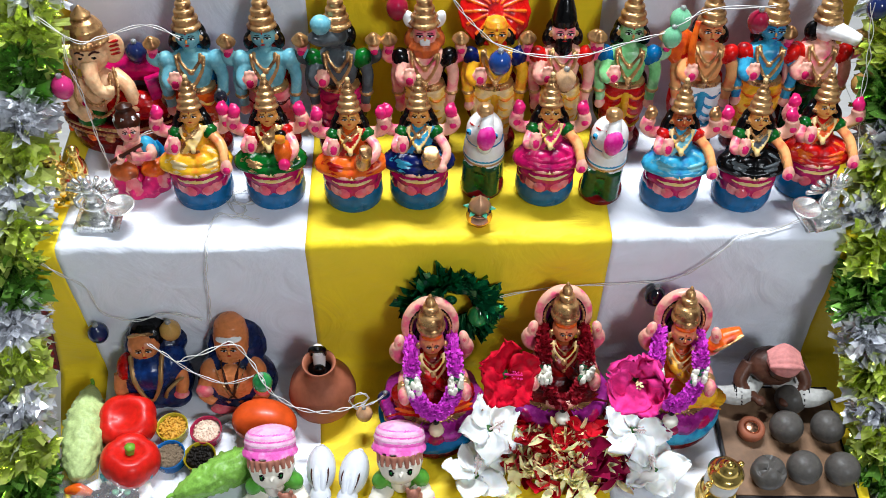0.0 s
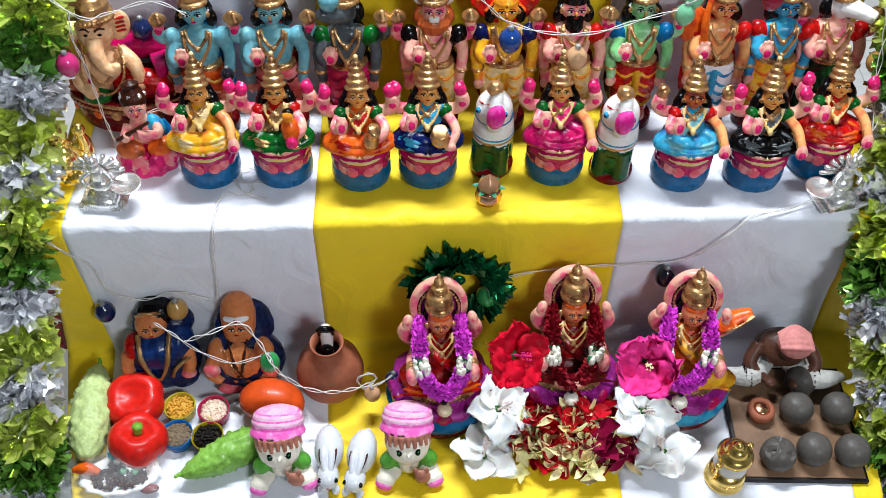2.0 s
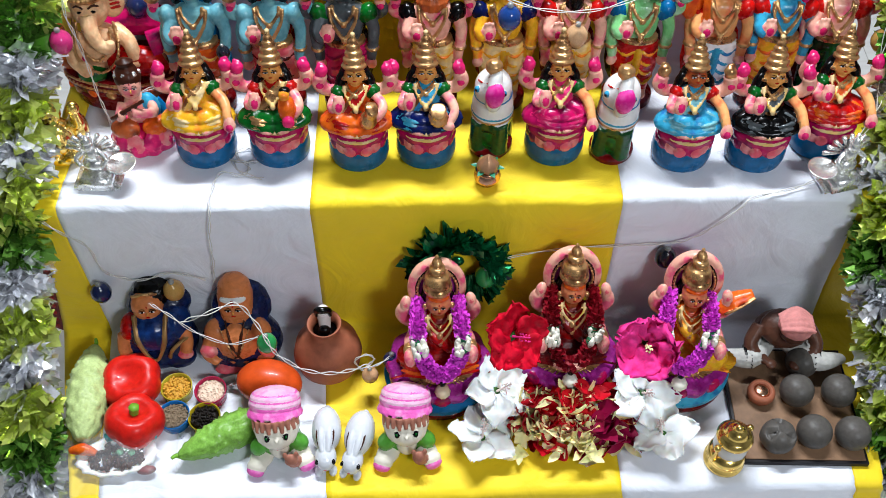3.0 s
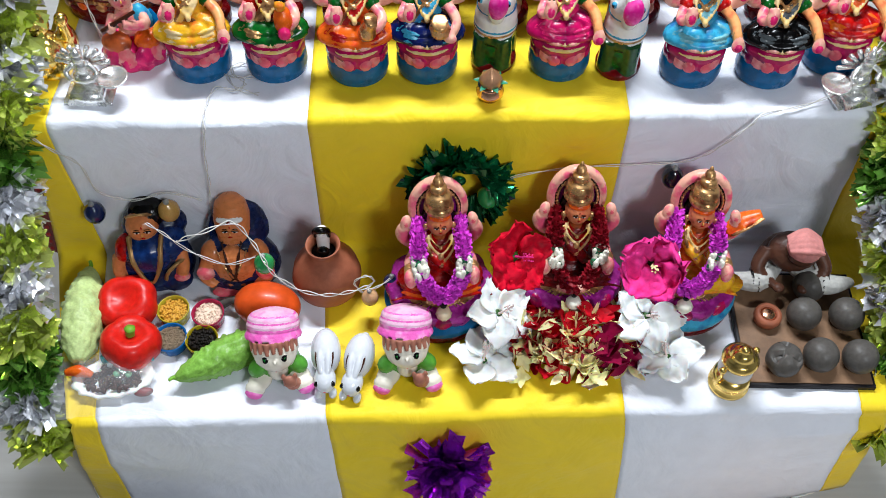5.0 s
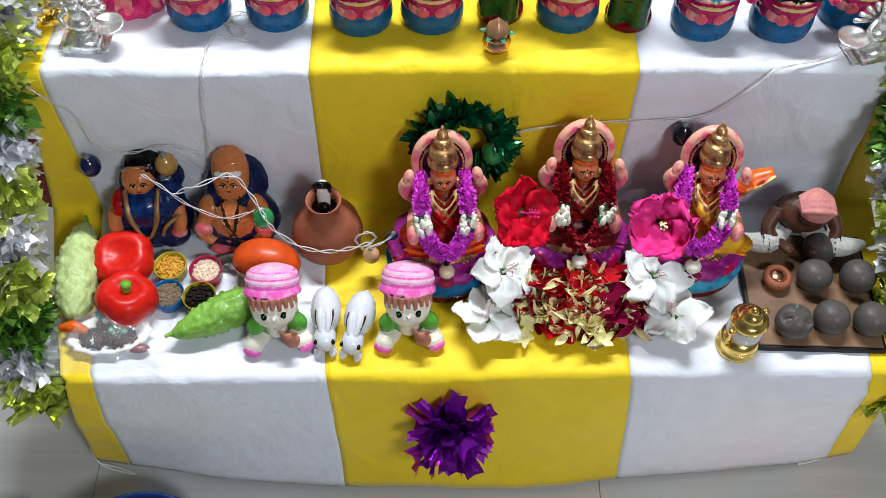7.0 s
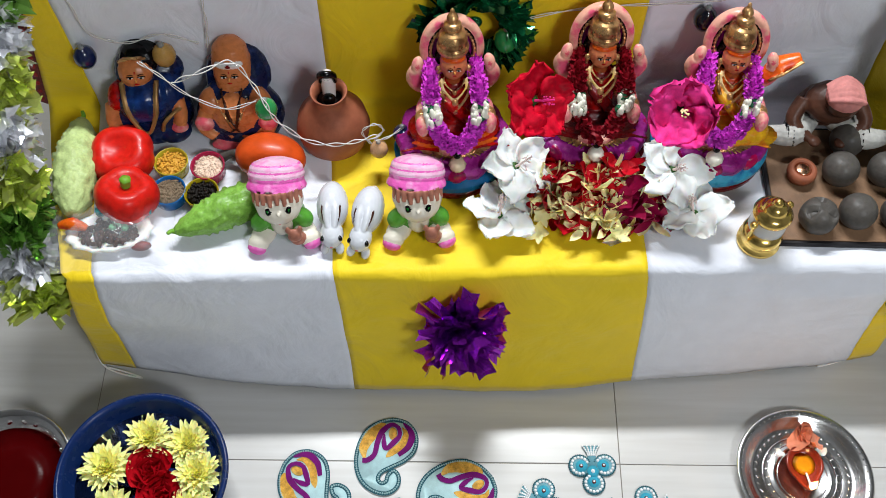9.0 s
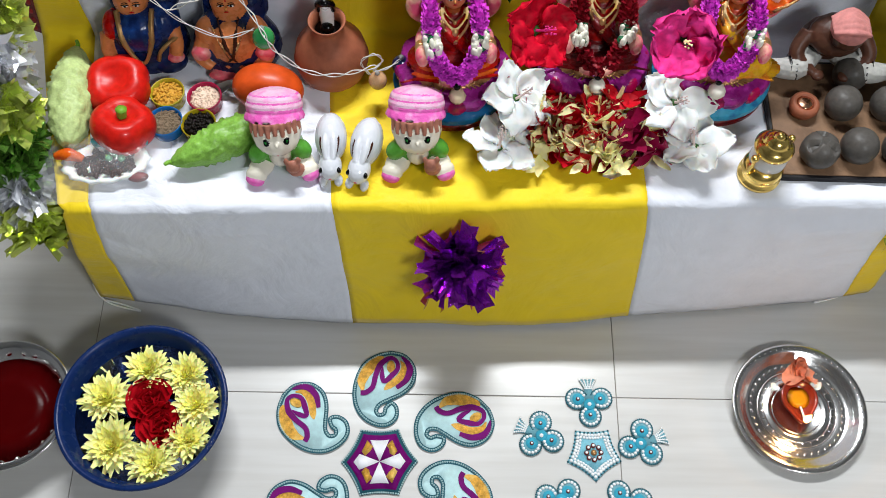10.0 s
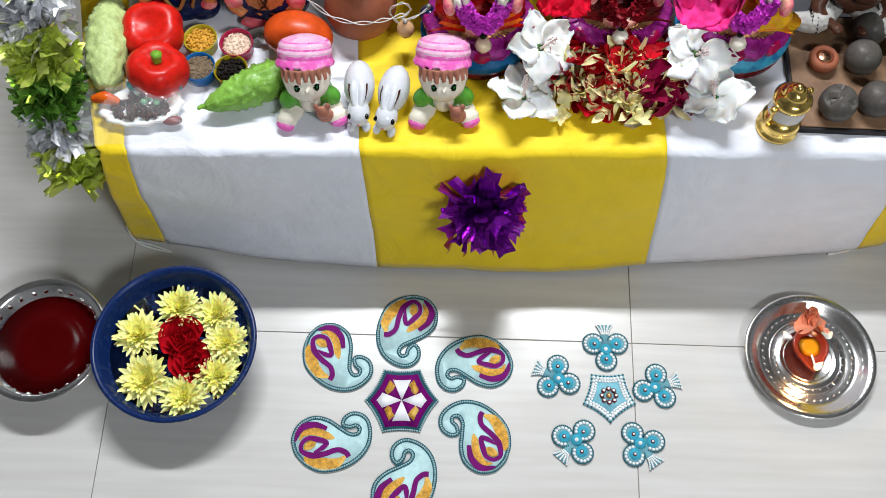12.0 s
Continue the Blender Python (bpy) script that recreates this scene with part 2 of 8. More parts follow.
def box(bm, lo, hi, mi=0, bevel=0.0, m=None):
    r = bmesh.ops.create_cube(bm, size=1)
    vs = r["verts"]
    for v in vs:
        v.co = Vector([lo[i] + (v.co[i] + 0.5) * (hi[i] - lo[i]) for i in range(3)])
    fs = list({f for v in vs for f in v.link_faces})
    if bevel:
        es = list({e for f in fs for e in f.edges})
        got = bmesh.ops.bevel(bm, geom=es, offset=bevel, segments=2, affect="EDGES", profile=0.6)
        fs = list({f for f in fs if f.is_valid} | set(got["faces"]))
    for f in fs:
        f.material_index = mi
    if m:
        for v in {v for f in fs for v in f.verts}:
            v.co = m @ v.co


def slab(bm, outline, z0, z1, mi=0):
    """A flat plate with the outline of x, y points."""
    lo = [bm.verts.new((p[0], p[1], z0)) for p in outline]
    hi = [bm.verts.new((p[0], p[1], z1)) for p in outline]
    k = len(lo)
    bm.faces.new(hi).material_index = mi
    bm.faces.new(lo[::-1]).material_index = mi
    for i in range(k):
        bm.faces.new((lo[i], lo[(i + 1) % k], hi[(i + 1) % k], hi[i])).material_index = mi


def ribbon(bm, points, widths, z0, z1, mi=0, n=6):
    """A flat band along a smooth line on the floor, as wide as given at each point."""
    pts = spline([(p[0], p[1], 0) for p in points], n)
    left, right = [], []
    for i, p in enumerate(pts):
        d = (pts[min(i + 1, len(pts) - 1)] - pts[max(i - 1, 0)]).normalized()
        s = i / n
        k = min(int(s), len(widths) - 1)
        w = 0.5 * (widths[k] + (widths[min(k + 1, len(widths) - 1)] - widths[k]) * (s - k))
        nrm = Vector((-d.y, d.x, 0))
        left.append(p + nrm * w)
        right.append(p - nrm * w)
    for i in range(len(pts) - 1):
        q = [left[i], right[i], right[i + 1], left[i + 1]]
        top = [bm.verts.new((v.x, v.y, z1)) for v in q]
        bm.faces.new(top).material_index = mi


# ---------------------------------------------------------------- the room
Z1, Z2, Z3 = 0.28, 0.57, 0.86          # heights of the treads
Y1, Y2, Y3 = 0.262, 0.555, 0.838       # fronts of the risers
XL, XR = -0.43, 0.735                  # ends of the stand
FLOOR_X, FLOOR_Y, TILE_W = -0.435, 0.1165, 0.787

floor = tagged(new("floor", None), "off-white glazed floor tiles with faint veining", "floor", kind="structure")
bm = bmesh.new()
box(bm, (-2.4, -2.4, -0.06), (2.8, 2.4, -0.0015))
part("grout_bed", bm, GROUT, floor, "grey grout")
bm = bmesh.new()
box(bm, (0.0006, 0.0006, -0.01), (TILE_W - 0.0006, TILE_W - 0.0006, 0), bevel=0.0008)
tile_mesh = mesh_of("tile", bm, TILE, smooth=False)
for i in range(-3, 4):
    for j in range(-3, 3):
        o = new("tile", tile_mesh)
        o.parent = floor
        o.matrix_world = pose(FLOOR_X, FLOOR_Y, 0, 0, 0, -1.8) @ pose(i * TILE_W, j * TILE_W, 0)

# unseen walls and ceiling close the room; their grey is dark to limit bounced light
for nm, lo, hi in (("wall_north", (-2.3, 2.3, 0), (2.7, 2.4, 2.75)), ("wall_south", (-2.3, -2.4, 0), (2.7, -2.3, 2.75)),
                   ("wall_west", (-2.4, -2.4, 0), (-2.3, 2.4, 2.75)), ("wall_east", (2.7, -2.4, 0), (2.8, 2.4, 2.75)),
                   ("ceiling", (-2.4, -2.4, 2.75), (2.8, 2.4, 2.85))):
    bm = bmesh.new()
    box(bm, lo, hi)
    tagged(new(nm, mesh_of(nm, bm, WALL, False)), "plain dark grey surface, out of view", nm.split("_")[0], kind="structure")

# ---------------------------------------------------------------- the stepped stand and its cloth
stand = thing("display_stand", pose(0.15, 0.26, 0), "three-step display stand draped in white and yellow cloth", "display stand")
stand.matrix_world = pose(0, 0, 0)
for a, (y, z) in enumerate(((Y1, Z1), (Y2, Z2), (Y3, Z3))):
    bm = bmesh.new()
    box(bm, (XL + (0.040 if a == 0 else 0.01), y + 0.006, 0.0 if a == 0 else (Z1, Z2)[a - 1] - 0.03), (XR - 0.01, 1.12, z - 0.006), bevel=0.004)
    part("step_board", bm, WOOD, stand)


def drape(x):
    """The line of the cloth from the back of the top tread to the hem, as (y, z), with its way out of the surface."""
    line = []

    def add(y, z, ny, nz, n, y2, z2):
        for i in range(n):
            t = i / n
            line.append((y + (y2 - y) * t, z + (z2 - z) * t, ny, nz))
    R = 0.012
    for (yb, yf, zt, zb) in ((1.12, Y3, Z3, Z2), (Y3, Y2, Z2, Z1), (Y2, Y1, Z1, 0.012)):
        add(yb - 0.004, zt, 0, 1, 16, yf + R, zt)
        for k in range(5):
            a = math.pi / 2 * k / 5
            line.append((yf + R - R * math.sin(a), zt - R + R * math.cos(a), -math.sin(a), math.cos(a)))
        yend = yf if zb > 0.1 else 0.213 + 0.052 * ((x - 0.17) / 0.6) ** 2
        add(yf, zt - R, -1, 0, 18, yend, zb + (0.006 if zb > 0.1 else 0))
    line.append((yend, zb, -1, 0))
    return line


# where the seams run: back of the top tread, its edge, then each inner corner and edge down to the hem
SEAM_ROWS = (0, 18, 39, 57, 78, 96, 117)
SEAMS = ((-0.430, -0.430, -0.430, -0.430, -0.474, -0.402, -0.432), (-0.386, -0.386, -0.392, -0.405, -0.400, -0.366, -0.378),
         (-0.060, -0.060, -0.062, -0.063, -0.066, -0.050, -0.043), (0.362, 0.362, 0.362, 0.362, 0.366, 0.362, 0.381),
         (0.692, 0.692, 0.692, 0.694, 0.708, 0.694, 0.718), (0.735, 0.735, 0.735, 0.735, 0.770, 0.735, 0.762))


def seam(k, j):
    """x of seam k at row j of the drape."""
    for (a, b), (u, v) in zip(zip(SEAM_ROWS, SEAM_ROWS[1:]), zip(SEAMS[k], SEAMS[k][1:])):
        if a <= j <= b:
            return u + (v - u) * (j - a) / (b - a)


def cloth_panel(name, left, material, label, nx):
    bm = bmesh.new()
    rows = []
    k = len(drape(0))
    for j in range(k):
        row = []
        for i in range(nx + 1):
            u = i / nx
            s = j / k
            # the seams wander a little down the cloth
            x0, x1 = seam(left, j), seam(left + 1, j)
            w0 = 0.0035 * noise.noise(Vector((left * 3.7, s * 9, 0)))
            w1 = 0.0035 * noise.noise(Vector((left * 3.7 + 3.7, s * 9, 0)))
            x = x0 + w0 + (x1 + w1 - x0 - w0) * u
            y, z, ny, nz = drape(x)[j]
            d = 0.0034 * noise.noise(Vector((x * 7, s * 22, 1.3))) + 0.0016 * noise.noise(Vector((x * 21, s * 60, 4.1)))
            if -0.95 < ny < -0.02 or (nz > 0.9 and y < Y1 + 0.05):      # puckers along the fold
                d += 0.0026 * noise.noise(Vector((x * 38, y * 14, 9.2))) + 0.0020 * noise.noise(Vector((x * 15, 0, 3.2)))
            if z < Z1 - 0.03 and ny < -0.9 and y < Y1 + 0.02:
                d += 0.008 * noise.noise(Vector((x * 4, z * 5, 7.7))) + 0.004 * noise.noise(Vector((x * 2.5 + z * 6, z * 16, 2.7))) + 0.004
            zz = z + nz * d
            if j == k - 1:
                zz = 0.006 + 0.008 * (noise.noise(Vector((x * 5, 2, 2))) + 0.6)
            row.append((x, y + ny * max(d, -0.001), zz))
        rows.append(row)
    sheet(bm, rows)
    ob = part(name, bm, material, stand, label)
    so = ob.modifiers.new("thick", "SOLIDIFY")
    so.thickness, so.offset = 0.0012, -1
    return ob


cloth_panel("yellow_cloth", 0, YELLOW_CLOTH, "yellow cloth border", 8)
cloth_panel("white_cloth", 1, WHITE_CLOTH, "white cloth panel", 40)
cloth_panel("yellow_cloth", 2, YELLOW_CLOTH, "yellow cloth panel", 50)
cloth_panel("white_cloth", 3, WHITE_CLOTH, "white cloth panel", 40)
cloth_panel("yellow_cloth", 4, YELLOW_CLOTH, "yellow cloth border", 8)


def hexahedron(bm, corners):
    """A block on eight corners: four round the outer face, then four behind them."""
    v = [bm.verts.new(c) for c in corners]
    for q in ((0, 1, 2, 3), (7, 6, 5, 4), (0, 4, 5, 1), (1, 5, 6, 2), (2, 6, 7, 3), (3, 7, 4, 0)):
        bm.faces.new([v[i] for i in q])
    bmesh.ops.recalc_face_normals(bm, faces=bm.faces)


# the cloth down both sides, flaring towards the foot of each step
for k, sg in ((0, -1), (5, 1)):
    for y, z, zlow, top, foot, back in ((Y1, Z1, 0.012, SEAMS[k][5], SEAMS[k][6], SEAMS[k][4]), (Y2, Z2, Z1 + 0.004, SEAMS[k][3], SEAMS[k][4], SEAMS[k][4]), (Y3, Z3, Z2 - 0.01, SEAMS[k][1], SEAMS[k][2], SEAMS[k][2])):
        bm = bmesh.new()
        upper = back if z == Z1 else top
        outer = [(foot, y + 0.004, zlow), (back, 1.118, zlow), (upper, 1.118, z - 0.010), (top, y + 0.004, z - 0.010)]
        hexahedron(bm, outer + [(x - sg * 0.006, yy + 0.002, zz) for x, yy, zz in outer])
        part("side_cloth", bm, YELLOW_CLOTH, stand, "yellow cloth down the side", smooth=False)


# ---------------------------------------------------------------- painted clay dolls
class Palette:
    """Collects the paints of one doll; calling it gives the slot of a paint."""

    def __init__(self):
        self.mats, self.marks = [], bmesh.new()

    def __call__(self, m):
        if m not in self.mats:
            self.mats.append(m)
        return self.mats.index(m)


def crown(bm, z, r, h, mi, y=0.0, tip=None, tipmi=None):
    """A tall tiered crown with rolls and a knob."""
    prof = [(r * 0.98, 0), (r * 1.12, h * 0.04), (r * 1.12, h * 0.12), (r * 0.92, h * 0.16), (r * 1.0, h * 0.24), (r * 0.98, h * 0.30),
            (r * 0.74, h * 0.35), (r * 0.82, h * 0.42), (r * 0.78, h * 0.48), (r * 0.55, h * 0.53), (r * 0.64, h * 0.60), (r * 0.58, h * 0.66),
            (r * 0.36, h * 0.71), (r * 0.44, h * 0.77), (r * 0.36, h * 0.82), (r * 0.20, h * 0.86), (r * 0.27, h * 0.91), (r * 0.2, h * 0.97), (0.0, h)]
    lathe(bm, prof, mi, (0, y, z), seg=20)
    beads(bm, [(r * 1.1 * math.cos(a), y + r * 1.1 * math.sin(a), z + h * 0.08) for a in [math.pi * (1.0 + k / 6) for k in range(7)]], r * 0.13, r * 0.3, mi)
    if tip:
        blob(bm, (0, y, z + h * 0.95), (r * 0.26, r * 0.26, r * 0.34), tipmi, seg=10, rings=6)


def face_marks(bm, z, y, s, pal, mark=RED):
    """Brows, eyes, lips and a forehead mark, as small dabs of paint."""
    k, bm = pal(BLACK), pal.marks
    for sx in (-1, 1):
        blob(bm, (sx * 0.0056 * s, y + 0.0003, z + 0.0015 * s), (0.0034 * s, 0.0009 * s, 0.0012 * s), pal(WHITE), (0, sx * 8, 0), 8, 5)
        blob(bm, (sx * 0.0055 * s, y - 0.0004, z + 0.0016 * s), (0.0016 * s, 0.0009 * s, 0.0012 * s), k, (0, 0, 0), 8, 5)
        tube(bm, [(sx * 0.0018 * s, y, z + 0.0022 * s), (sx * 0.0056 * s, y - 0.0002, z + 0.0036 * s), (sx * 0.0098 * s, y + 0.0012 * s, z + 0.0022 * s)], 0.0006 * s, k, 5, 3)
        tube(bm, [(sx * 0.0025 * s, y, z + 0.0048 * s), (sx * 0.0055 * s, y + 0.0002, z + 0.0060 * s), (sx * 0.0088 * s, y + 0.0012 * s, z + 0.0046 * s)],
             0.0005 * s, k, 5, 3)
    blob(bm, (0, y - 0.0006 * s, z - 0.0015 * s), (0.0014 * s, 0.0018 * s, 0.0028 * s), pal(FACE), (0, 0, 0), 8, 5)
    blob(bm, (0, y + 0.0004, z - 0.0068 * s), (0.0028 * s, 0.0010 * s, 0.0010 * s), pal(RED), (0, 0, 0), 8, 5)
    blob(bm, (0, y, z + 0.0085 * s), (0.0009 * s, 0.0008 * s, 0.0020 * s), pal(mark), (0, 0, 0), 6, 4)


def necklace(bm, w, ztop, zlow, yf, r, mi):
    beads(bm, [(-w, yf + 0.008, ztop), (-w * 0.8, yf + 0.002, (ztop + zlow) / 2), (0, yf - 0.001, zlow), (w * 0.8, yf + 0.002, (ztop + zlow) / 2), (w, yf + 0.008, ztop)],
          r, r * 1.7, mi)
    blob(bm, (0, yf - 0.002, zlow - r), (r * 1.8, r * 1.4, r * 2.0), mi, seg=8, rings=5)


def modelled(bm, grain):
    """The lumps of a doll fused into one skin of clay, softened where they meet; each spot keeps the paint of the lump it came from."""
    tree = BVHTree.FromBMesh(bm)
    bm.faces.ensure_lookup_table()
    paint = [f.material_index for f in bm.faces]
    raw = bpy.data.meshes.new("raw_clay")
    bm.to_mesh(raw)
    bm.free()
    ob = bpy.data.objects.new("raw_clay", raw)
    scene.collection.objects.link(ob)
    re = ob.modifiers.new("fuse", "REMESH")
    re.mode, re.voxel_size, re.adaptivity = "VOXEL", grain, 0.0
    ev = ob.evaluated_get(bpy.context.evaluated_depsgraph_get())
    me = ev.to_mesh()
    nv, nf = len(me.vertices), len(me.polygons)
    co, mid = np.empty(nv * 3, np.float32), np.empty(nf * 3, np.float32)
    me.vertices.foreach_get("co", co)
    me.polygons.foreach_get("center", mid)
    ed = np.empty(len(me.edges) * 2, np.int32)
    me.edges.foreach_get("vertices", ed)
    faces = [tuple(p.vertices) for p in me.polygons]
    ev.to_mesh_clear()
    bpy.data.objects.remove(ob)
    bpy.data.meshes.remove(raw)
    co, ed = co.reshape(-1, 3), ed.reshape(-1, 2)
    slot = []
    for c in mid.reshape(-1, 3):
        hit = tree.find_nearest(Vector(c.tolist()))
        slot.append(paint[hit[2]])
    deg = np.bincount(ed.ravel(), minlength=nv).clip(1)[:, None]
    for _ in range(2):
        tot = np.zeros_like(co)
        for ax in range(3):
            tot[:, ax] = np.bincount(ed[:, 0], co[ed[:, 1], ax], nv) + np.bincount(ed[:, 1], co[ed[:, 0], ax], nv)
        co = co + 0.5 * (tot / deg - co)
    out = bmesh.new()
    vs = [out.verts.new(c) for c in co.tolist()]
    for f, k in zip(faces, slot):
        out.faces.new([vs[i] for i in f]).material_index = k
    return out


def finish(name, bm, pal, m, label, category="doll", group="", scale=1.0, lean=(0.1, 0), squeeze=(0, 1, 1), grain=0.0014):
    """One mesh of the doll; above the height lean[0] it leans back by lean[1] degrees."""
    if grain:
        bm = modelled(bm, grain)
    extra = bpy.data.meshes.new("painted_marks")
    pal.marks.to_mesh(extra)
    pal.marks.free()
    bm.from_mesh(extra)
    bpy.data.meshes.remove(extra)
    for v in bm.verts:
        if len(squeeze) > 3 and v.co.z < squeeze[0]:
            v.co.x, v.co.y = v.co.x * squeeze[3], v.co.y * squeeze[3]
        if v.co.z > squeeze[0]:
            v.co.x, v.co.y, v.co.z = v.co.x * squeeze[1], v.co.y, squeeze[0] + (v.co.z - squeeze[0]) * squeeze[2]
        over = v.co.z - lean[0]
        if over > 0 and lean[1]:
            turn = -radians(lean[1]) * min(1, over / 0.02)
            c, s = math.cos(turn), math.sin(turn)
            y, z = v.co.y, over
            v.co.y, v.co.z = c * y - s * z, lean[0] + s * y + c * z
    ob = new(name, mesh_of(name, bm, pal.mats))
    ob.matrix_world = m @ Matrix.Scale(scale, 4)
    return tagged(ob, label, category, group)


def seated_doll(m, label, skirt, blouse, sleeve, prop, base=BLUE, hand=PINK, sash=None, face=FACE):
    """A goddess doll with four arms, cross-legged on a lotus seat, about 21 cm high."""
    bm, pal = bmesh.new(), Palette()
    lathe(bm, [(0.036, 0), (0.040, 0.004), (0.042, 0.016), (0.041, 0.030), (0.037, 0.042), (0.030, 0.048)], pal(base), seg=32, squash=0.92)
    # the lotus seat: a rippled rim over hanging petals
    lathe(bm, [(0.030, 0.040), (0.0375, 0.044), (0.0410, 0.052), (0.0415, 0.058), (0.0390, 0.063), (0.030, 0.066)], pal(MAGENTA), seg=40, ripple=0.03, lobes=9, squash=0.92)
    for k in range(8):
        a = math.pi * (1.02 + 0.96 * k / 7)
        blob(bm, (0.0372 * math.cos(a), 0.0342 * math.sin(a), 0.0430), (0.0095, 0.0042, 0.0105), pal(ROSE if k in (2, 5) else MAGENTA), (0, 0, math.degrees(a) + 90), 10, 6)
    for sx in (-1, 1):
        blob(bm, (sx * 0.012, -0.0362, 0.0420), (0.0085, 0.0042, 0.0085), pal(ROSE), (0, 0, sx * 18), 10, 6)
    # folded legs under the sari, with pleats fanning out in front
    blob(bm, (0, 0.006, 0.079), (0.037, 0.026, 0.0185), pal(skirt))
    for sx in (-1, 1):
        tube(bm, [(sx * 0.012, 0.002, 0.088), (sx * 0.030, -0.008, 0.084), (sx * 0.0375, -0.014, 0.079), (sx * 0.020, -0.024, 0.075), (0, -0.028, 0.072)], [0.016, 0.0150, 0.0125, 0.0095, 0.008], pal(skirt), 14, 6)
        blob(bm, (sx * 0.008, -0.013, 0.082), (0.020, 0.016, 0.0125), pal(skirt))
        tube(bm, [(sx * 0.018, -0.012, 0.0990), (sx * 0.036, -0.018, 0.0900), (sx * 0.042, -0.022, 0.0810)], [0.001, 0.0032, 0.001], pal(sash or skirt), 8, 5)
        for j in range(3):
            tube(bm, [(sx * 0.045, -0.004 - j * 0.006, 0.083 - j * 0.004), (sx * 0.026, -0.024 - j * 0.003, 0.090 - j * 0.006), (sx * 0.006, -0.026 - j * 0.002, 0.084 - j * 0.006)],
                 [0.0016, 0.0028, 0.0016], pal(sash or skirt), 6, 4)
        blob(bm, (sx * 0.013, -0.031, 0.071), (0.010, 0.006, 0.0042), pal(PALE), (0, 0, sx * 30))
    for k in range(13):
        a = math.pi * (1.22 + 0.56 * k / 12)
        tube(bm, [(0.015 * math.cos(a), -0.010 + 0.018 * math.sin(a), 0.0755), (0.034 * math.cos(a), -0.004 + 0.033 * math.sin(a), 0.0680)], [0.0016, 0.0026], pal(GOLD if k % 2 else CREAM), 6, 2)
    # body, neck and head
    blob(bm, (0, 0.004, 0.106), (0.0190, 0.0150, 0.030), pal(blouse))
    blob(bm, (0, 0.003, 0.121), (0.0215, 0.0140, 0.015), pal(blouse))
    lathe(bm, [(0.0205, 0.090), (0.0215, 0.093), (0.0205, 0.096)], pal(GOLD), (0, 0.004, 0), squash=0.8)
    for j in range(4):
        tube(bm, [(0.019 - j * 0.003, -0.004, 0.132), (0.006 - j * 0.004, -0.0135, 0.116), (-0.012 - j * 0.002, -0.0115, 0.097)], [0.0022, 0.0030, 0.0024], pal(GOLD if j == 3 else (sash or skirt)), 8, 5)
    lathe(bm, [(0.0072, 0.128), (0.0066, 0.136), (0.0075, 0.143)], pal(face), (0, 0, 0), seg=14)
    blob(bm, (0, 0.010, 0.147), (0.0215, 0.0115, 0.021), pal(BLACK))
    for sx in (-1, 1):
        blob(bm, (sx * 0.019, 0.006, 0.138), (0.0075, 0.008, 0.0155), pal(BLACK), (0, sx * -14, 0))
        blob(bm, (sx * 0.0145, -0.004, 0.144), (0.0026, 0.0026, 0.0040), pal(GOLD), seg=8, rings=5)
    blob(bm, (0, -0.001, 0.1495), (0.0136, 0.0128, 0.0165), pal(face))
    face_marks(bm, 0.1500, -0.0136, 1.0, pal)
    crown(bm, 0.1605, 0.0148, 0.056, pal(GOLD), tip=True, tipmi=pal(CREAM))
    # arms: two raised behind, two in front
    for sx in (-1, 1):
        tube(bm, [(sx * 0.018, 0.010, 0.122), (sx * 0.037, 0.008, 0.121), (sx * 0.0465, 0.002, 0.134), (sx * 0.0445, -0.002, 0.150)], [0.0092, 0.0098, 0.0104, 0.0092], pal(PALE), 12, 6)
        blob(bm, (sx * 0.0432, -0.003, 0.158), (0.0088, 0.0080, 0.0108), pal(hand), (0, sx * -14, 0))
        for j in range(3):
            blob(bm, (sx * (0.0405 + 0.003 * j), -0.002, 0.1655 + 0.001 * j), (0.0026, 0.0030, 0.0058), pal(hand), (0, sx * -14, 0), 8, 5)
        blob(bm, (sx * 0.0462, -0.0062, 0.136), (0.0052, 0.0042, 0.0070), pal(PINK))
        blob(bm, (sx * 0.0225, 0.000, 0.121), (0.0090, 0.0100, 0.0115), pal(sleeve), (0, sx * 25, 0))
        lathe(bm, [(0.0078, 0), (0.0086, 0.0015), (0.0078, 0.003)], pal(GOLD), (sx * 0.0452, 0.003, 0.128), seg=12)
    tube(bm, [(-0.025, -0.002, 0.117), (-0.032, -0.016, 0.106), (-0.024, -0.026, 0.110)], [0.0072, 0.0064, 0.0056], pal(PALE), 10, 6)
    blob(bm, (-0.0215, -0.029, 0.114), (0.0085, 0.0055, 0.0115), pal(PALE), (0, 12, 0))
    for j in range(3):
        blob(bm, (-0.0265 + 0.0045 * j, -0.0295, 0.1225 + 0.001 * (j % 2)), (0.0024, 0.0028, 0.0055), pal(PALE), (0, 8, 0), 8, 5)
    blob(bm, (-0.0215, -0.0330, 0.112), (0.0046, 0.0022, 0.0056), pal(PINK))
    necklace(bm, 0.0110, 0.135, 0.120, -0.0125, 0.0020, pal(GOLD))
    necklace(bm, 0.0150, 0.132, 0.104, -0.0152, 0.0024, pal(CREAM))
    tube(bm, [(0.0400 * math.cos(a), 0.0372 * math.sin(a) - 0.0005, 0.0600) for a in [math.pi * (1.26 + 0.48 * k / 8) for k in range(9)]], [0.0005, 0.0012, 0.0018, 0.0021, 0.0022, 0.0021, 0.0018, 0.0012, 0.0005], pal(CREAM), 6, 3)
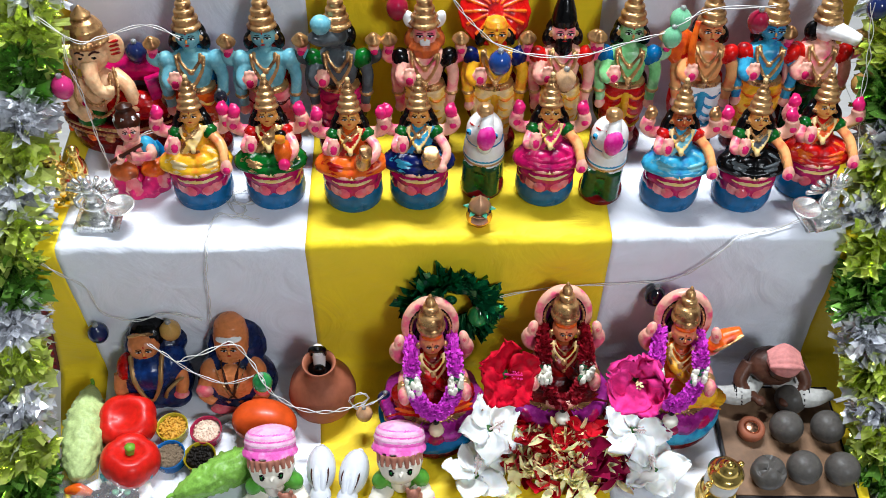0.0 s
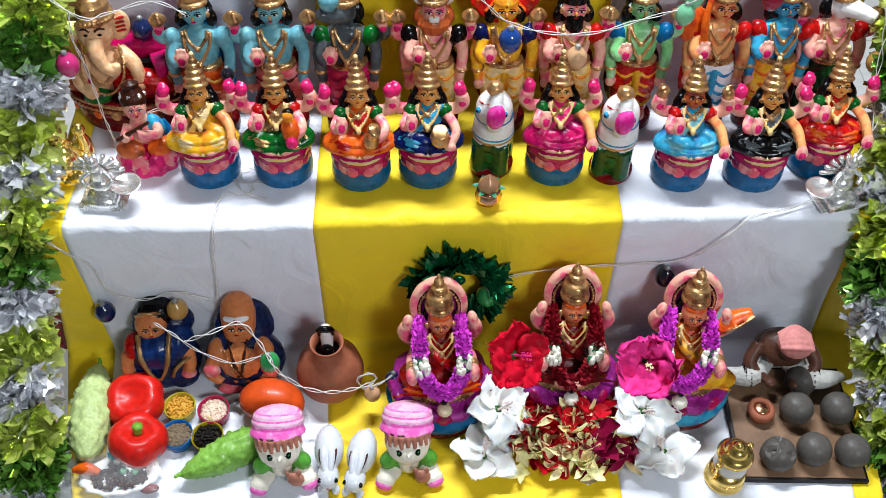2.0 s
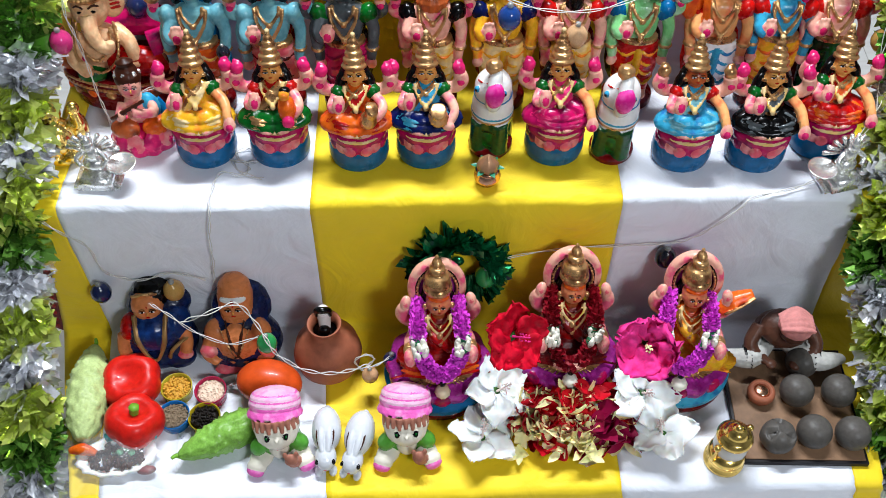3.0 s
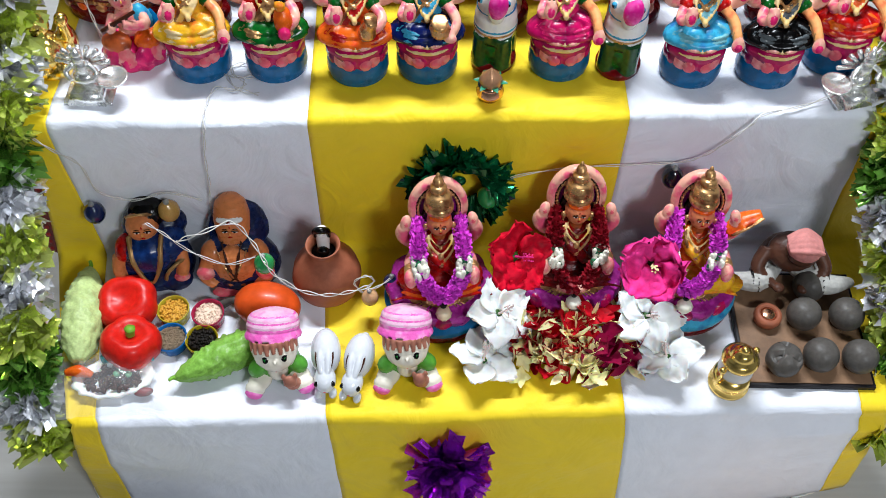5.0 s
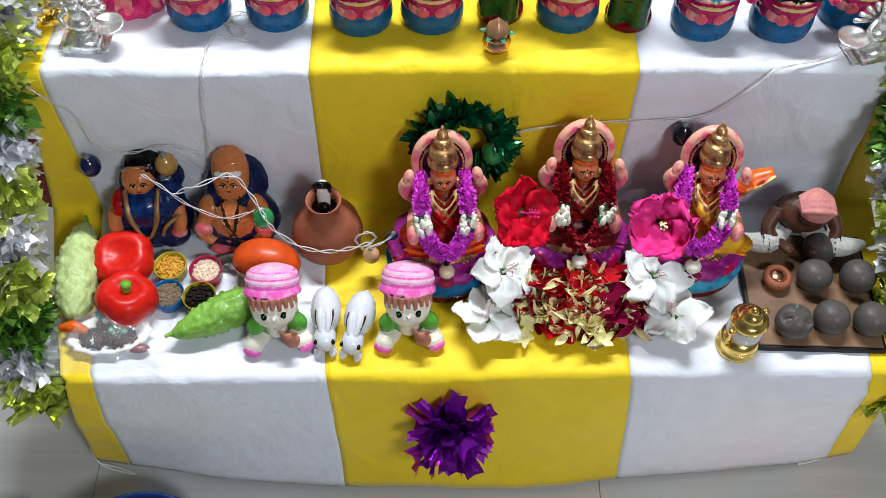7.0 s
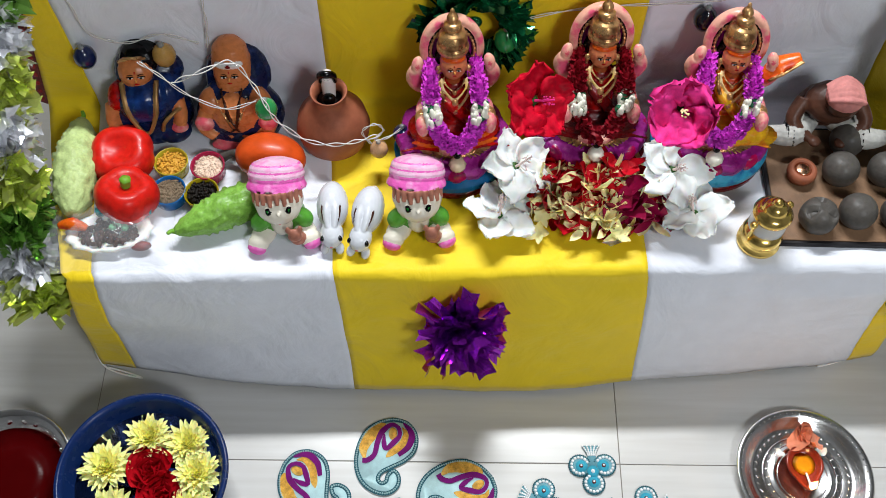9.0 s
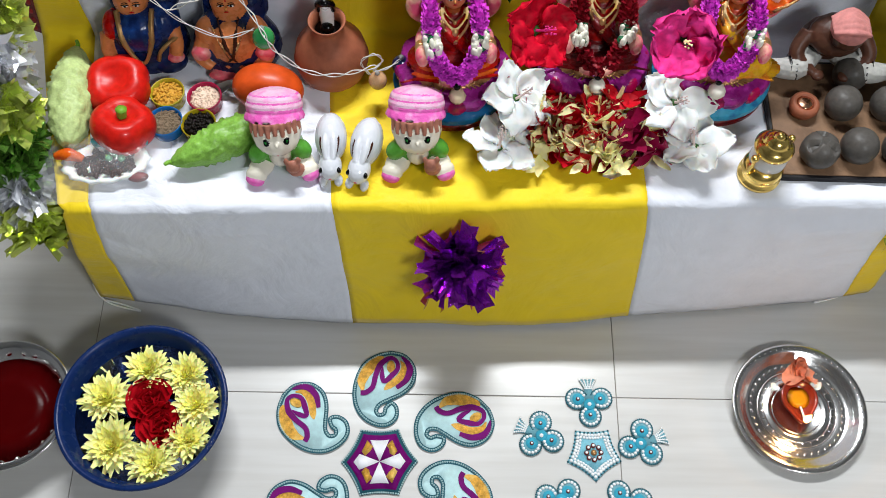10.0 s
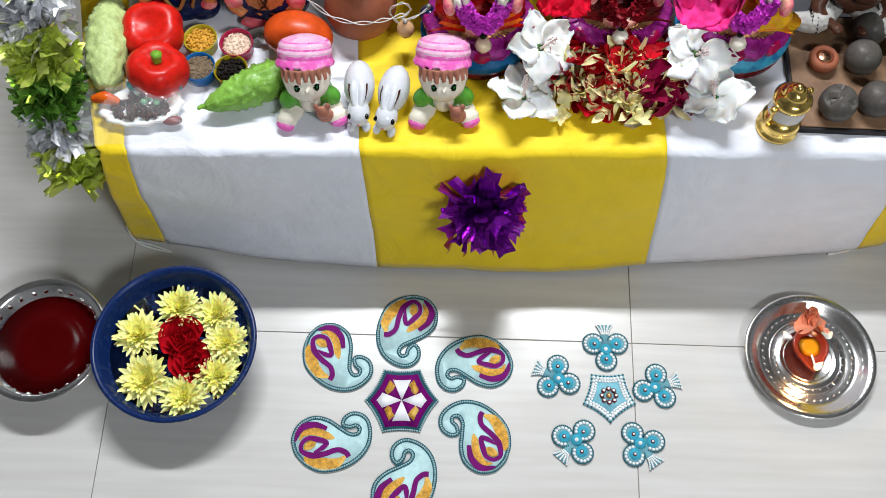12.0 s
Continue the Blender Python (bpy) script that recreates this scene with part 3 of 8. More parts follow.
    if prop == "child":
        tube(bm, [(0.025, -0.002, 0.117), (0.035, -0.020, 0.102), (0.018, -0.030, 0.094)], [0.0072, 0.0065, 0.0056], pal(PALE), 10, 6)
        blob(bm, (0.019, -0.028, 0.104), (0.0120, 0.0095, 0.0165), pal(ORANGE))
        blob(bm, (0.017, -0.032, 0.122), (0.0075, 0.0070, 0.0090), pal(YELLOW))
        blob(bm, (0.018, -0.028, 0.128), (0.0080, 0.0076, 0.0064), pal(BLACK))
        blob(bm, (0.020, -0.036, 0.092), (0.0085, 0.0065, 0.0075), pal(PINK))
    elif prop == "drum":
        tube(bm, [(0.025, -0.002, 0.117), (0.036, -0.018, 0.105), (0.026, -0.030, 0.098)], [0.0072, 0.0065, 0.0055], pal(PALE), 10, 6)
        lathe(bm, [(0.003, -0.020), (0.009, -0.019), (0.0115, -0.006), (0.0075, 0.004), (0.0095, 0.014), (0.003, 0.0155)], pal(GOLD), (0.018, -0.030, 0.100), seg=16, m=Euler((0.5, 0.3, 0)).to_matrix())
    elif prop == "pot":
        tube(bm, [(0.025, -0.002, 0.117), (0.038, -0.018, 0.100), (0.030, -0.032, 0.090)], [0.0072, 0.0065, 0.0055], pal(PALE), 10, 6)
        lathe(bm, [(0.002, -0.009), (0.011, -0.007), (0.0135, 0.0), (0.010, 0.006), (0.0115, 0.009), (0.003, 0.0095)], pal(GOLD), (0.016, -0.031, 0.099), seg=18, ripple=0.04, m=Euler((0.5, 0, 0)).to_matrix())
        blob(bm, (0.030, -0.036, 0.088), (0.0085, 0.0060, 0.0060), pal(PALE))
    else:
        tube(bm, [(0.025, -0.002, 0.117), (0.038, -0.014, 0.103), (0.041, -0.032, 0.092)], [0.0075, 0.0070, 0.0058], pal(SKIN), 10, 6)
        blob(bm, (0.0425, -0.037, 0.086), (0.0088, 0.0055, 0.0105), pal(PALE), (-25, 10, 0))
        blob(bm, (0.0425, -0.0415, 0.086), (0.0050, 0.0022, 0.0058), pal(PINK), (-25, 0, 0))
        lathe(bm, [(0.0064, -0.0015), (0.0074, 0), (0.0064, 0.0015)], pal(GOLD), (0.041, -0.030, 0.0945), seg=12, m=Euler((0.9, 0, 0)).to_matrix())
    return finish("seated_doll", bm, pal, m, label, "doll", "seated dolls on the second step", lean=(0.086, 22), squeeze=(0.068, 1.0, 0.83))


SEATED = [
    (-0.210, 0.655, 4, "clay goddess doll in yellow sari on blue base", YELLOW, YELLOW, GREEN, "child_none", CREAM, YELLOW),
    (-0.108, 0.654, 2, "clay goddess doll in green sari holding a child", GREEN, RED, RED, "child", GOLD, YELLOW),
    (0.002, 0.645, 1, "clay goddess doll in orange sari with a drum", ORANGE, ORANGE, GREEN, "drum", RED, YELLOW),
    (0.095, 0.648, -1, "clay goddess doll in blue sari with gold pot", NAVY, SKYBLUE, GREEN, "pot", SKYBLUE, YELLOW),
    (0.274, 0.650, -2, "clay goddess doll in magenta sari on blue base", MAGENTA, PINK, GREEN, "hand", PINK, YELLOW),
    (0.451, 0.634, -3, "clay goddess doll in sky blue sari, red blouse", SKYBLUE, SKYBLUE, RED, "hand", BLUESKIN, YELLOW),
    (0.555, 0.631, -4, "clay goddess doll in black sari, green sleeves", BLACK, BLACK, GREEN, "hand", GREY, YELLOW),
    (0.652, 0.652, -6, "clay goddess doll in red sari on blue base", RED, RED, GREEN, "hand", ORANGE, YELLOW),
]
for x, y, turn, label, skirt, blouse, sleeve, prop, sash, _ in SEATED:
    seated_doll(pose(x, y, Z2 + 0.002, 0, 0, turn), label, skirt, blouse, sleeve, prop, sash=sash,
                hand=GOLD if "sky" in label else PINK, face=TERRA if "sky" in label else FACE)


def standing_doll(m, label, skin, dhoti, stripe, sleeve, cape, special=""):
    """A god doll standing on a red plinth, about 29 cm high."""
    bm, pal = bmesh.new(), Palette()
    lathe(bm, [(0.034, 0), (0.037, 0.004), (0.037, 0.016), (0.033, 0.022), (0.01, 0.023)], pal(DEEPRED), seg=28, squash=0.85)
    # the long back cloth, legs in a wrapped dhoti, with pleats
    blob(bm, (0, 0.016, 0.085), (0.040, 0.014, 0.078), pal(cape))
    blob(bm, (0, 0.012, 0.155), (0.030, 0.014, 0.05), pal(cape))
    for sx in (-1, 1):
        tube(bm, [(sx * 0.012, 0, 0.120), (sx * 0.0155, -0.003, 0.085), (sx * 0.0145, -0.001, 0.050), (sx * 0.0150, -0.002, 0.024)], [0.019, 0.018, 0.0145, 0.0115], pal(dhoti), 14, 6)
        blob(bm, (sx * 0.0155, -0.012, 0.026), (0.009, 0.016, 0.006), pal(PALE))
        for j in range(4):
            z = 0.110 - j * 0.019
            tube(bm, [(sx * 0.003, -0.0165, z + 0.006), (sx * 0.016, -0.0205, z - 0.002), (sx * 0.030, -0.008, z + 0.004)], [0.0022, 0.0026, 0.0018], pal(stripe), 6, 4)
    tube(bm, [(0, -0.018, 0.120), (0.001, -0.021, 0.085), (0, -0.019, 0.045)], [0.004, 0.0052, 0.0035], pal(stripe), 8, 5)
    blob(bm, (0, -0.001, 0.122), (0.0285, 0.020, 0.014), pal(dhoti))
    lathe(bm, [(0.0270, 0.126), (0.0285, 0.129), (0.0270, 0.133)], pal(GOLD), squash=0.72, seg=24)
    # chest and shoulders
    blob(bm, (0, 0.001, 0.155), (0.0265, 0.0185, 0.034), pal(skin))
    blob(bm, (0, 0.002, 0.174), (0.0315, 0.0175, 0.017), pal(skin))
    lathe(bm, [(0.0095, 0.182), (0.0085, 0.191), (0.010, 0.198)], pal(skin), seg=14)
    for sx in (-1, 1):
        # hanging and raised arms on each side
        tube(bm, [(sx * 0.029, -0.001, 0.176), (sx * 0.0395, -0.004, 0.150), (sx * 0.0375, -0.010, 0.122), (sx * 0.0355, -0.016, 0.104)], [0.0105, 0.0088, 0.0074, 0.0058], pal(skin), 10, 6)
        blob(bm, (sx * 0.0355, -0.018, 0.098), (0.0075, 0.0065, 0.0100), pal(PALE))
        blob(bm, (sx * 0.0325, -0.001, 0.172), (0.0130, 0.0130, 0.0170), pal(sleeve), (0, sx * 18, 0))
        lathe(bm, [(0.0092, -0.002), (0.0104, 0), (0.0092, 0.002)], pal(GOLD), (sx * 0.0375, -0.010, 0.122), seg=12)
        if special not in ("parasol", "bow", "plain"):
            tube(bm, [(sx * 0.025, 0.008, 0.170), (sx * 0.046, 0.006, 0.168), (sx * 0.053, 0.0, 0.178), (sx * 0.050, -0.004, 0.190)], [0.0095, 0.0090, 0.0085, 0.0065], pal(skin), 10, 6)
            blob(bm, (sx * 0.0495, -0.006, 0.193), (0.0080, 0.0060, 0.0090), pal(PALE))
            blob(bm, (sx * 0.0500, -0.0095, 0.187), (0.0050, 0.0030, 0.0060), pal(PINK))
            lathe(bm, [(0.002, -0.004), (0.011, -0.003), (0.0125, 0.001), (0.009, 0.006), (0.005, 0.012), (0.0, 0.015)], pal(GOLD), (sx * 0.0495, -0.004, 0.203), seg=16, m=Euler((0.35, 0, 0)).to_matrix())
    blob(bm, (-0.022, -0.024, 0.150), (0.0105, 0.0065, 0.0120), pal(PALE))
    blob(bm, (-0.022, -0.0290, 0.148), (0.0052, 0.0024, 0.0058), pal(PINK))
    for j in range(3):
        blob(bm, (-0.0270 + 0.005 * j, -0.0245, 0.1605 + 0.001 * (j % 2)), (0.0027, 0.0032, 0.0065), pal(PALE), (0, 6, 0), 8, 5)
    tube(bm, [(-0.030, -0.006, 0.165), (-0.034, -0.018, 0.148), (-0.026, -0.023, 0.143)], [0.0100, 0.0085, 0.0070], pal(skin), 10, 5)
    necklace(bm, 0.0150, 0.188, 0.162, -0.0165, 0.0021, pal(GOLD))
    necklace(bm, 0.0195, 0.185, 0.140, -0.0185, 0.0027, pal(GOLD))
    blob(bm, (0, -0.0205, 0.162), (0.0045, 0.003, 0.0045), pal(GOLD), seg=8, rings=5)
    # head
    zf = 0.212
    if special == "boar":
        blob(bm, (-0.004, -0.002, zf), (0.019, 0.018, 0.020), pal(GREY))
        tube(bm, [(-0.006, -0.008, zf), (-0.022, -0.022, zf + 0.003), (-0.034, -0.028, zf + 0.010)], [0.016, 0.012, 0.0075], pal(GREY), 12, 6)
        blob(bm, (-0.020, -0.022, zf + 0.026), (0.0145, 0.0145, 0.0145), pal(BLUESKIN))
        blob(bm, (0.016, 0.004, zf - 0.004), (0.010, 0.008, 0.018), pal(BLACK))
        blob(bm, (-0.004, -0.019, zf + 0.006), (0.0045, 0.0016, 0.003), pal(WHITE))
        blob(bm, (-0.004, -0.0206, zf + 0.006), (0.0022, 0.0010, 0.0022), pal(BLACK))
    elif special == "horse":
        blob(bm, (0.002, -0.001, zf), (0.0175, 0.018, 0.020), pal(WHITE))
        tube(bm, [(0.004, -0.006, zf + 0.002), (0.022, -0.020, zf), (0.040, -0.028, zf - 0.006)], [0.0165, 0.0125, 0.0095], pal(WHITE), 12, 6)
        blob(bm, (-0.016, 0.003, zf - 0.006), (0.012, 0.010, 0.016), pal(BLACK))
        blob(bm, (0.012, -0.0215, zf + 0.006), (0.0042, 0.0014, 0.0022), pal(BLACK))
        blob(bm, (0.041, -0.033, zf - 0.004), (0.0020, 0.0014, 0.0020), pal(BLACK))
    else:
        fm = {"lion": PALE, "beard": PALE, "parasol": YELLOW, "plain": skin}.get(special, skin)
        blob(bm, (0, 0.012, zf - 0.002), (0.024, 0.013, 0.024), pal(TERRA if special == "lion" else BLACK))
        for sx in (-1, 1):
            blob(bm, (sx * 0.020, 0.005, zf - 0.010), (0.0085, 0.009, 0.0150), pal(TERRA if special == "lion" else BLACK), (0, sx * -12, 0))
            blob(bm, (sx * 0.0175, -0.003, zf - 0.003), (0.003, 0.003, 0.0045), pal(GOLD), seg=8, rings=5)
        blob(bm, (0, -0.001, zf), (0.0165, 0.0155, 0.0200), pal(fm))
        if special == "lion":
            lathe(bm, [(0.0175, -0.012), (0.023, -0.020), (0.017, -0.034), (0.003, -0.040)], pal(TERRA), (0, -0.002, zf), seg=22, ripple=0.06, lobes=11, squash=0.85)
            for sx in (-1, 1):
                blob(bm, (sx * 0.022, 0.006, zf + 0.020), (0.008, 0.006, 0.014), pal(WHITE), (0, sx * 10, 0))
            blob(bm, (0, -0.016, zf - 0.008), (0.008, 0.004, 0.005), pal(WHITE))
        if special == "beard":
            blob(bm, (0, -0.010, zf - 0.018), (0.0125, 0.0080, 0.0200), pal(BLACK))
            lathe(bm, [(0.0165, 0), (0.018, 0.010), (0.015, 0.026), (0.011, 0.040), (0.006, 0.052), (0.0, 0.056)], pal(BLACK), (0, 0.002, zf + 0.010), seg=20)
        face_marks(bm, zf, -0.0168, 1.25, pal)
        if special == "parasol":
            lathe(bm, [(0.004, 0.010), (0.030, 0.006), (0.050, -0.004), (0.051, -0.007), (0.030, 0.001), (0.004, 0.004)], pal(RED), (0, 0.020, zf + 0.024), seg=28, ripple=0.02, lobes=14, m=Euler((1.05, 0, 0)).to_matrix())
            for k in range(14):
                a = 2 * math.pi * k / 14
                d = Euler((1.05, 0, 0)).to_matrix()
                tube(bm, [Vector((0, 0.020, zf + 0.024)) + d @ Vector((0.012 * math.cos(a), 0.012 * math.sin(a), 0.011)),
                          Vector((0, 0.020, zf + 0.024)) + d @ Vector((0.044 * math.cos(a), 0.044 * math.sin(a), 0.0015))], [0.001, 0.0022], pal(ORANGE), 6, 2)
            tube(bm, [(0.030, -0.008, 0.12), (0.034, 0.004, 0.19), (0.012, 0.016, zf + 0.020)], 0.0022, pal(GOLD), 8, 5)
            lathe(bm, [(0.0165, 0), (0.013, 0.010), (0.004, 0.015)], pal(YELLOW), (0, 0.001, zf + 0.010), seg=16)
    if special == "bow":
        blob(bm, (-0.040, -0.002, 0.185), (0.022, 0.012, 0.036), pal(ORANGE), (0, -14, 0))
        tube(bm, [(-0.020, -0.020, 0.140), (-0.026, -0.020, 0.190), (-0.022, -0.014, 0.232)], [0.006, 0.0055, 0.004], pal(ORANGE), 8, 5)
    if special not in ("beard", "parasol"):
        crown(bm, zf + 0.011, 0.0178, 0.066, pal(GOLD))
    return finish("standing_doll", bm, pal, m, label, "doll", "standing dolls at the back of the second step", lean=(0.115, 13), squeeze=(0.02, 1.0, 0.90))


STANDING = [
    (-0.216, 2, "clay god doll, blue skin, orange fish-tail body", BLUESKIN, ORANGE, CREAM, BLUESKIN, BLUE, ""),
    (-0.114, 2, "clay god doll, turquoise skin, tortoise-shell lower body", BLUESKIN, ROSE, DEEPRED, BLUESKIN, DEEPRED, ""),
    (-0.014, 0, "clay boar-headed doll, green shawl and crimson dhoti", GREY, PINK, MAGENTA, GREEN, BLACK, "boar"),
    (0.106, 0, "clay lion-faced doll with brown mane and cream dhoti", PALE, CREAM, YELLOW, BLACK, BLACK, "lion"),
    (0.204, 0, "clay dwarf doll under a red parasol, cream dhoti", YELLOW, CREAM, YELLOW, NAVY, DEEPRED, "parasol"),
    (0.298, 0, "clay doll with black beard, topknot and red sleeves", PALE, CREAM, YELLOW, RED, DEEPRED, "beard"),
    (0.392, -2, "clay god doll, pale green skin and red dhoti", PALEGREEN, RED, YELLOW, BLUE, BLACK, ""),
    (0.502, -3, "clay god doll, orange skin, white and blue dhoti", SKIN, WHITE, SKYBLUE, RED, RED, "bow"),
    (0.590, -4, "clay god doll, blue skin, yellow dhoti, red sleeves", SKYBLUE, YELLOW, ORANGE, RED, DEEPRED, "plain"),
    (0.664, -5, "clay horse-headed doll, white face and green dhoti", PALE, DARKGREEN, GREEN, RED, DEEPRED, "horse"),
]
for x, turn, label, *paints in STANDING:
    standing_doll(pose(x, 0.752, Z2 + 0.002, 0, 0, turn), label, *paints)


def goddess(m, label, sari, blouse, rim, instrument=False):
    """A larger goddess doll on a lotus with a pink arch round the head, about 28 cm high."""
    bm, pal = bmesh.new(), Palette()
    lathe(bm, [(0.064, 0), (0.071, 0.004), (0.072, 0.014), (0.066, 0.017)], pal(DEEPRED), seg=36, squash=0.9)
    lathe(bm, [(0.066, 0.016), (0.073, 0.020), (0.074, 0.032), (0.064, 0.042), (0.04, 0.044)], pal(SKYBLUE if rim is None else rim), seg=40, squash=0.9)
    lathe(bm, [(0.050, 0.036), (0.065, 0.041), (0.070, 0.054), (0.067, 0.064), (0.045, 0.071)], pal(VIOLET), seg=48, ripple=0.035, lobes=10, squash=0.9)
    for k in range(9):
        a = math.pi * (1.0 + k / 8)
        blob(bm, (0.065 * math.cos(a), 0.0585 * math.sin(a), 0.052), (0.013, 0.006, 0.014), pal(VIOLET if k % 2 else MAGENTA), (0, 0, math.degrees(a) + 90), 10, 6)
    blob(bm, (0, 0.006, 0.090), (0.060, 0.036, 0.022), pal(sari))
    for sx in (-1, 1):
        blob(bm, (sx * 0.043, -0.008, 0.089), (0.030, 0.022, 0.018), pal(sari), (0, sx * 10, sx * 24))
        for j in range(5):
            tube(bm, [(sx * 0.066, -0.006 - j * 0.006, 0.092 - j * 0.005), (sx * 0.040, -0.028 - j * 0.002, 0.104 - j * 0.006), (sx * 0.008, -0.030 - j * 0.002, 0.099 - j * 0.006)],
                 [0.002, 0.004, 0.002], pal(ORANGE if j % 2 and sari is RED else sari), 8, 5)
        blob(bm, (sx * 0.016, -0.038, 0.079), (0.015, 0.008, 0.006), pal(PALE), (0, 0, sx * 30))
    beads(bm, [(0.05 * math.cos(a), -0.004 + 0.046 * math.sin(a), 0.071 - 0.003 * math.sin(a)) for a in [math.pi * (1.15 + 0.7 * k / 6) for k in range(7)]], 0.0028, 0.0052, pal(GOLD))
    blob(bm, (0, 0.006, 0.130), (0.028, 0.022, 0.046), pal(blouse))
    blob(bm, (0, 0.004, 0.154), (0.033, 0.021, 0.022), pal(blouse))
    tube(bm, [(-0.026, -0.006, 0.170), (-0.006, -0.021, 0.142), (0.024, -0.016, 0.112)], [0.006, 0.010, 0.008], pal(sari), 10, 6)
    lathe(bm, [(0.011, 0.168), (0.010, 0.180), (0.011, 0.190)], pal(TERRA), seg=14)
    # veil arch: a pink roll with black and gold beads inside it, and a dark hollow behind the head
    arch = [(0.040 * math.cos(a), 0.020, 0.212 + 0.050 * math.sin(a)) for a in [math.pi * (-0.18 + 1.36 * k / 10) for k in range(11)]]
    tube(bm, arch, 0.0085, pal(PALE), 12, 5)
    beads(bm, [(p[0] * 0.80, 0.012, 0.212 + (p[2] - 0.212) * 0.80) for p in arch], 0.0030, 0.0064, pal(GOLD))
    tube(bm, [(p[0] * 0.84, 0.015, 0.212 + (p[2] - 0.212) * 0.84) for p in arch], 0.0036, pal(BLACK), 8, 5)
    blob(bm, (0, 0.026, 0.206), (0.042, 0.012, 0.054), pal(VIOLET))
    blob(bm, (0, 0.012, 0.200), (0.027, 0.016, 0.030), pal(BLACK))
    blob(bm, (0, -0.004, 0.203), (0.0205, 0.0200, 0.0250), pal(GODFACE))
    face_marks(bm, 0.202, -0.0240, 1.05, pal)
    blob(bm, (0, -0.009, 0.217), (0.0185, 0.0130, 0.0060), pal(ORANGE))
    lathe(bm, [(0.021, 0), (0.024, 0.003), (0.024, 0.010), (0.0215, 0.012), (0.022, 0.020), (0.019, 0.030), (0.012, 0.036), (0.014, 0.040), (0.0125, 0.046), (0.0075, 0.049), (0.009, 0.054),
               (0.0065, 0.060), (0.003, 0.063), (0.0035, 0.067), (0, 0.071)], pal(GOLD), (0, 0.003, 0.2205), seg=26)
    for sx in (-1, 1):
        tube(bm, [(sx * 0.028, 0.010, 0.158), (sx * 0.049, 0.010, 0.158), (sx * 0.059, 0.004, 0.176), (sx * 0.055, -0.002, 0.194)], [0.013, 0.0125, 0.012, 0.009], pal(PALE), 12, 6)
        blob(bm, (sx * 0.053, -0.004, 0.203), (0.0088, 0.0072, 0.0145), pal(PALE), (0, sx * -12, 0))
        blob(bm, (sx * 0.053, -0.0082, 0.203), (0.0046, 0.0034, 0.0070), pal(ROSE), (0, sx * -12, 0))
        blob(bm, (sx * 0.033, 0.000, 0.150), (0.014, 0.015, 0.018), pal(blouse), (0, sx * 25, 0))
        tube(bm, [(sx * 0.037, -0.002, 0.148), (sx * 0.050, -0.014, 0.132), (sx * 0.050, -0.036, 0.128)], [0.0095, 0.0085, 0.0068], pal(PALE), 12, 6)
        blob(bm, (sx * 0.050, -0.043, 0.127), (0.0110, 0.0080, 0.0120), pal(PALE), (-20, 0, 0))
        blob(bm, (sx * 0.050, -0.0492, 0.126), (0.0050, 0.0026, 0.0056), pal(ROSE), (-20, 0, 0))
        for j in range(2):
            lathe(bm, [(0.0095, -0.002), (0.0112, 0), (0.0095, 0.002)], pal(GOLD), (sx * 0.050, -0.034 + j * 0.005, 0.1285 + j * 0.001), seg=14, m=Euler((1.2, 0, 0)).to_matrix())
    necklace(bm, 0.015, 0.184, 0.166, -0.0205, 0.0020, pal(GOLD))
    necklace(bm, 0.019, 0.184, 0.153, -0.0230, 0.0022, pal(CREAM))
    necklace(bm, 0.023, 0.180, 0.138, -0.0255, 0.0029, pal(GOLD))
    blob(bm, (0, -0.0270, 0.150), (0.0050, 0.0035, 0.0060), pal(GOLD), seg=10, rings=6)
    for sx in (-1, 1):
        blob(bm, (sx * 0.0225, -0.006, 0.194), (0.0042, 0.0040, 0.0070), pal(GOLD), seg=10, rings=6)
        beads(bm, [(sx * 0.0225, -0.006, 0.190), (sx * 0.0235, -0.012, 0.178)], 0.0026, 0.0046, pal(GOLD))
    if instrument:
        tube(bm, [(0.046, -0.004, 0.170), (0.066, 0.004, 0.188), (0.096, 0.006, 0.206)], [0.010, 0.016, 0.008], pal(ORANGE), 12, 6)
        tube(bm, [(0.052, -0.016, 0.176), (0.074, -0.014, 0.192), (0.098, -0.004, 0.206)], 0.0022, pal(GOLD), 8, 5)
        blob(bm, (0.050, -0.014, 0.085), (0.030, 0.024, 0.018), pal(YELLOW), (0, 15, 20))
    return finish("goddess_doll", bm, pal, m, label, "doll", "large dolls on the first step", lean=(0.098, 17), squeeze=(0.072, 0.86, 0.84, 1.10))


GODFACE = mat("orange_face_paint", (0.62, 0.20, 0.085), 0.30, var=0.08, coat=0.08, tint=(0.62, 0.10, 0.05))
VIOLET = mat("violet_paint", (0.24, 0.010, 0.17), 0.28, var=0.15, coat=0.12, tint=(0.40, 0.03, 0.30))
goddess(pose(0.109, 0.448, Z1 + 0.002, 0, 0, 3), "large clay goddess doll in red sari on lotus", RED, RED, BLUE)
goddess(pose(0.297, 0.462, Z1 + 0.004, 0, 0, -2), "large clay goddess doll in dark red sari", DEEPRED, RED, DEEPRED)
goddess(pose(0.464, 0.452, Z1 + 0.002, 0, 0, -8), "large clay goddess doll with stringed instrument", YELLOW, ORANGE, SKYBLUE, True)


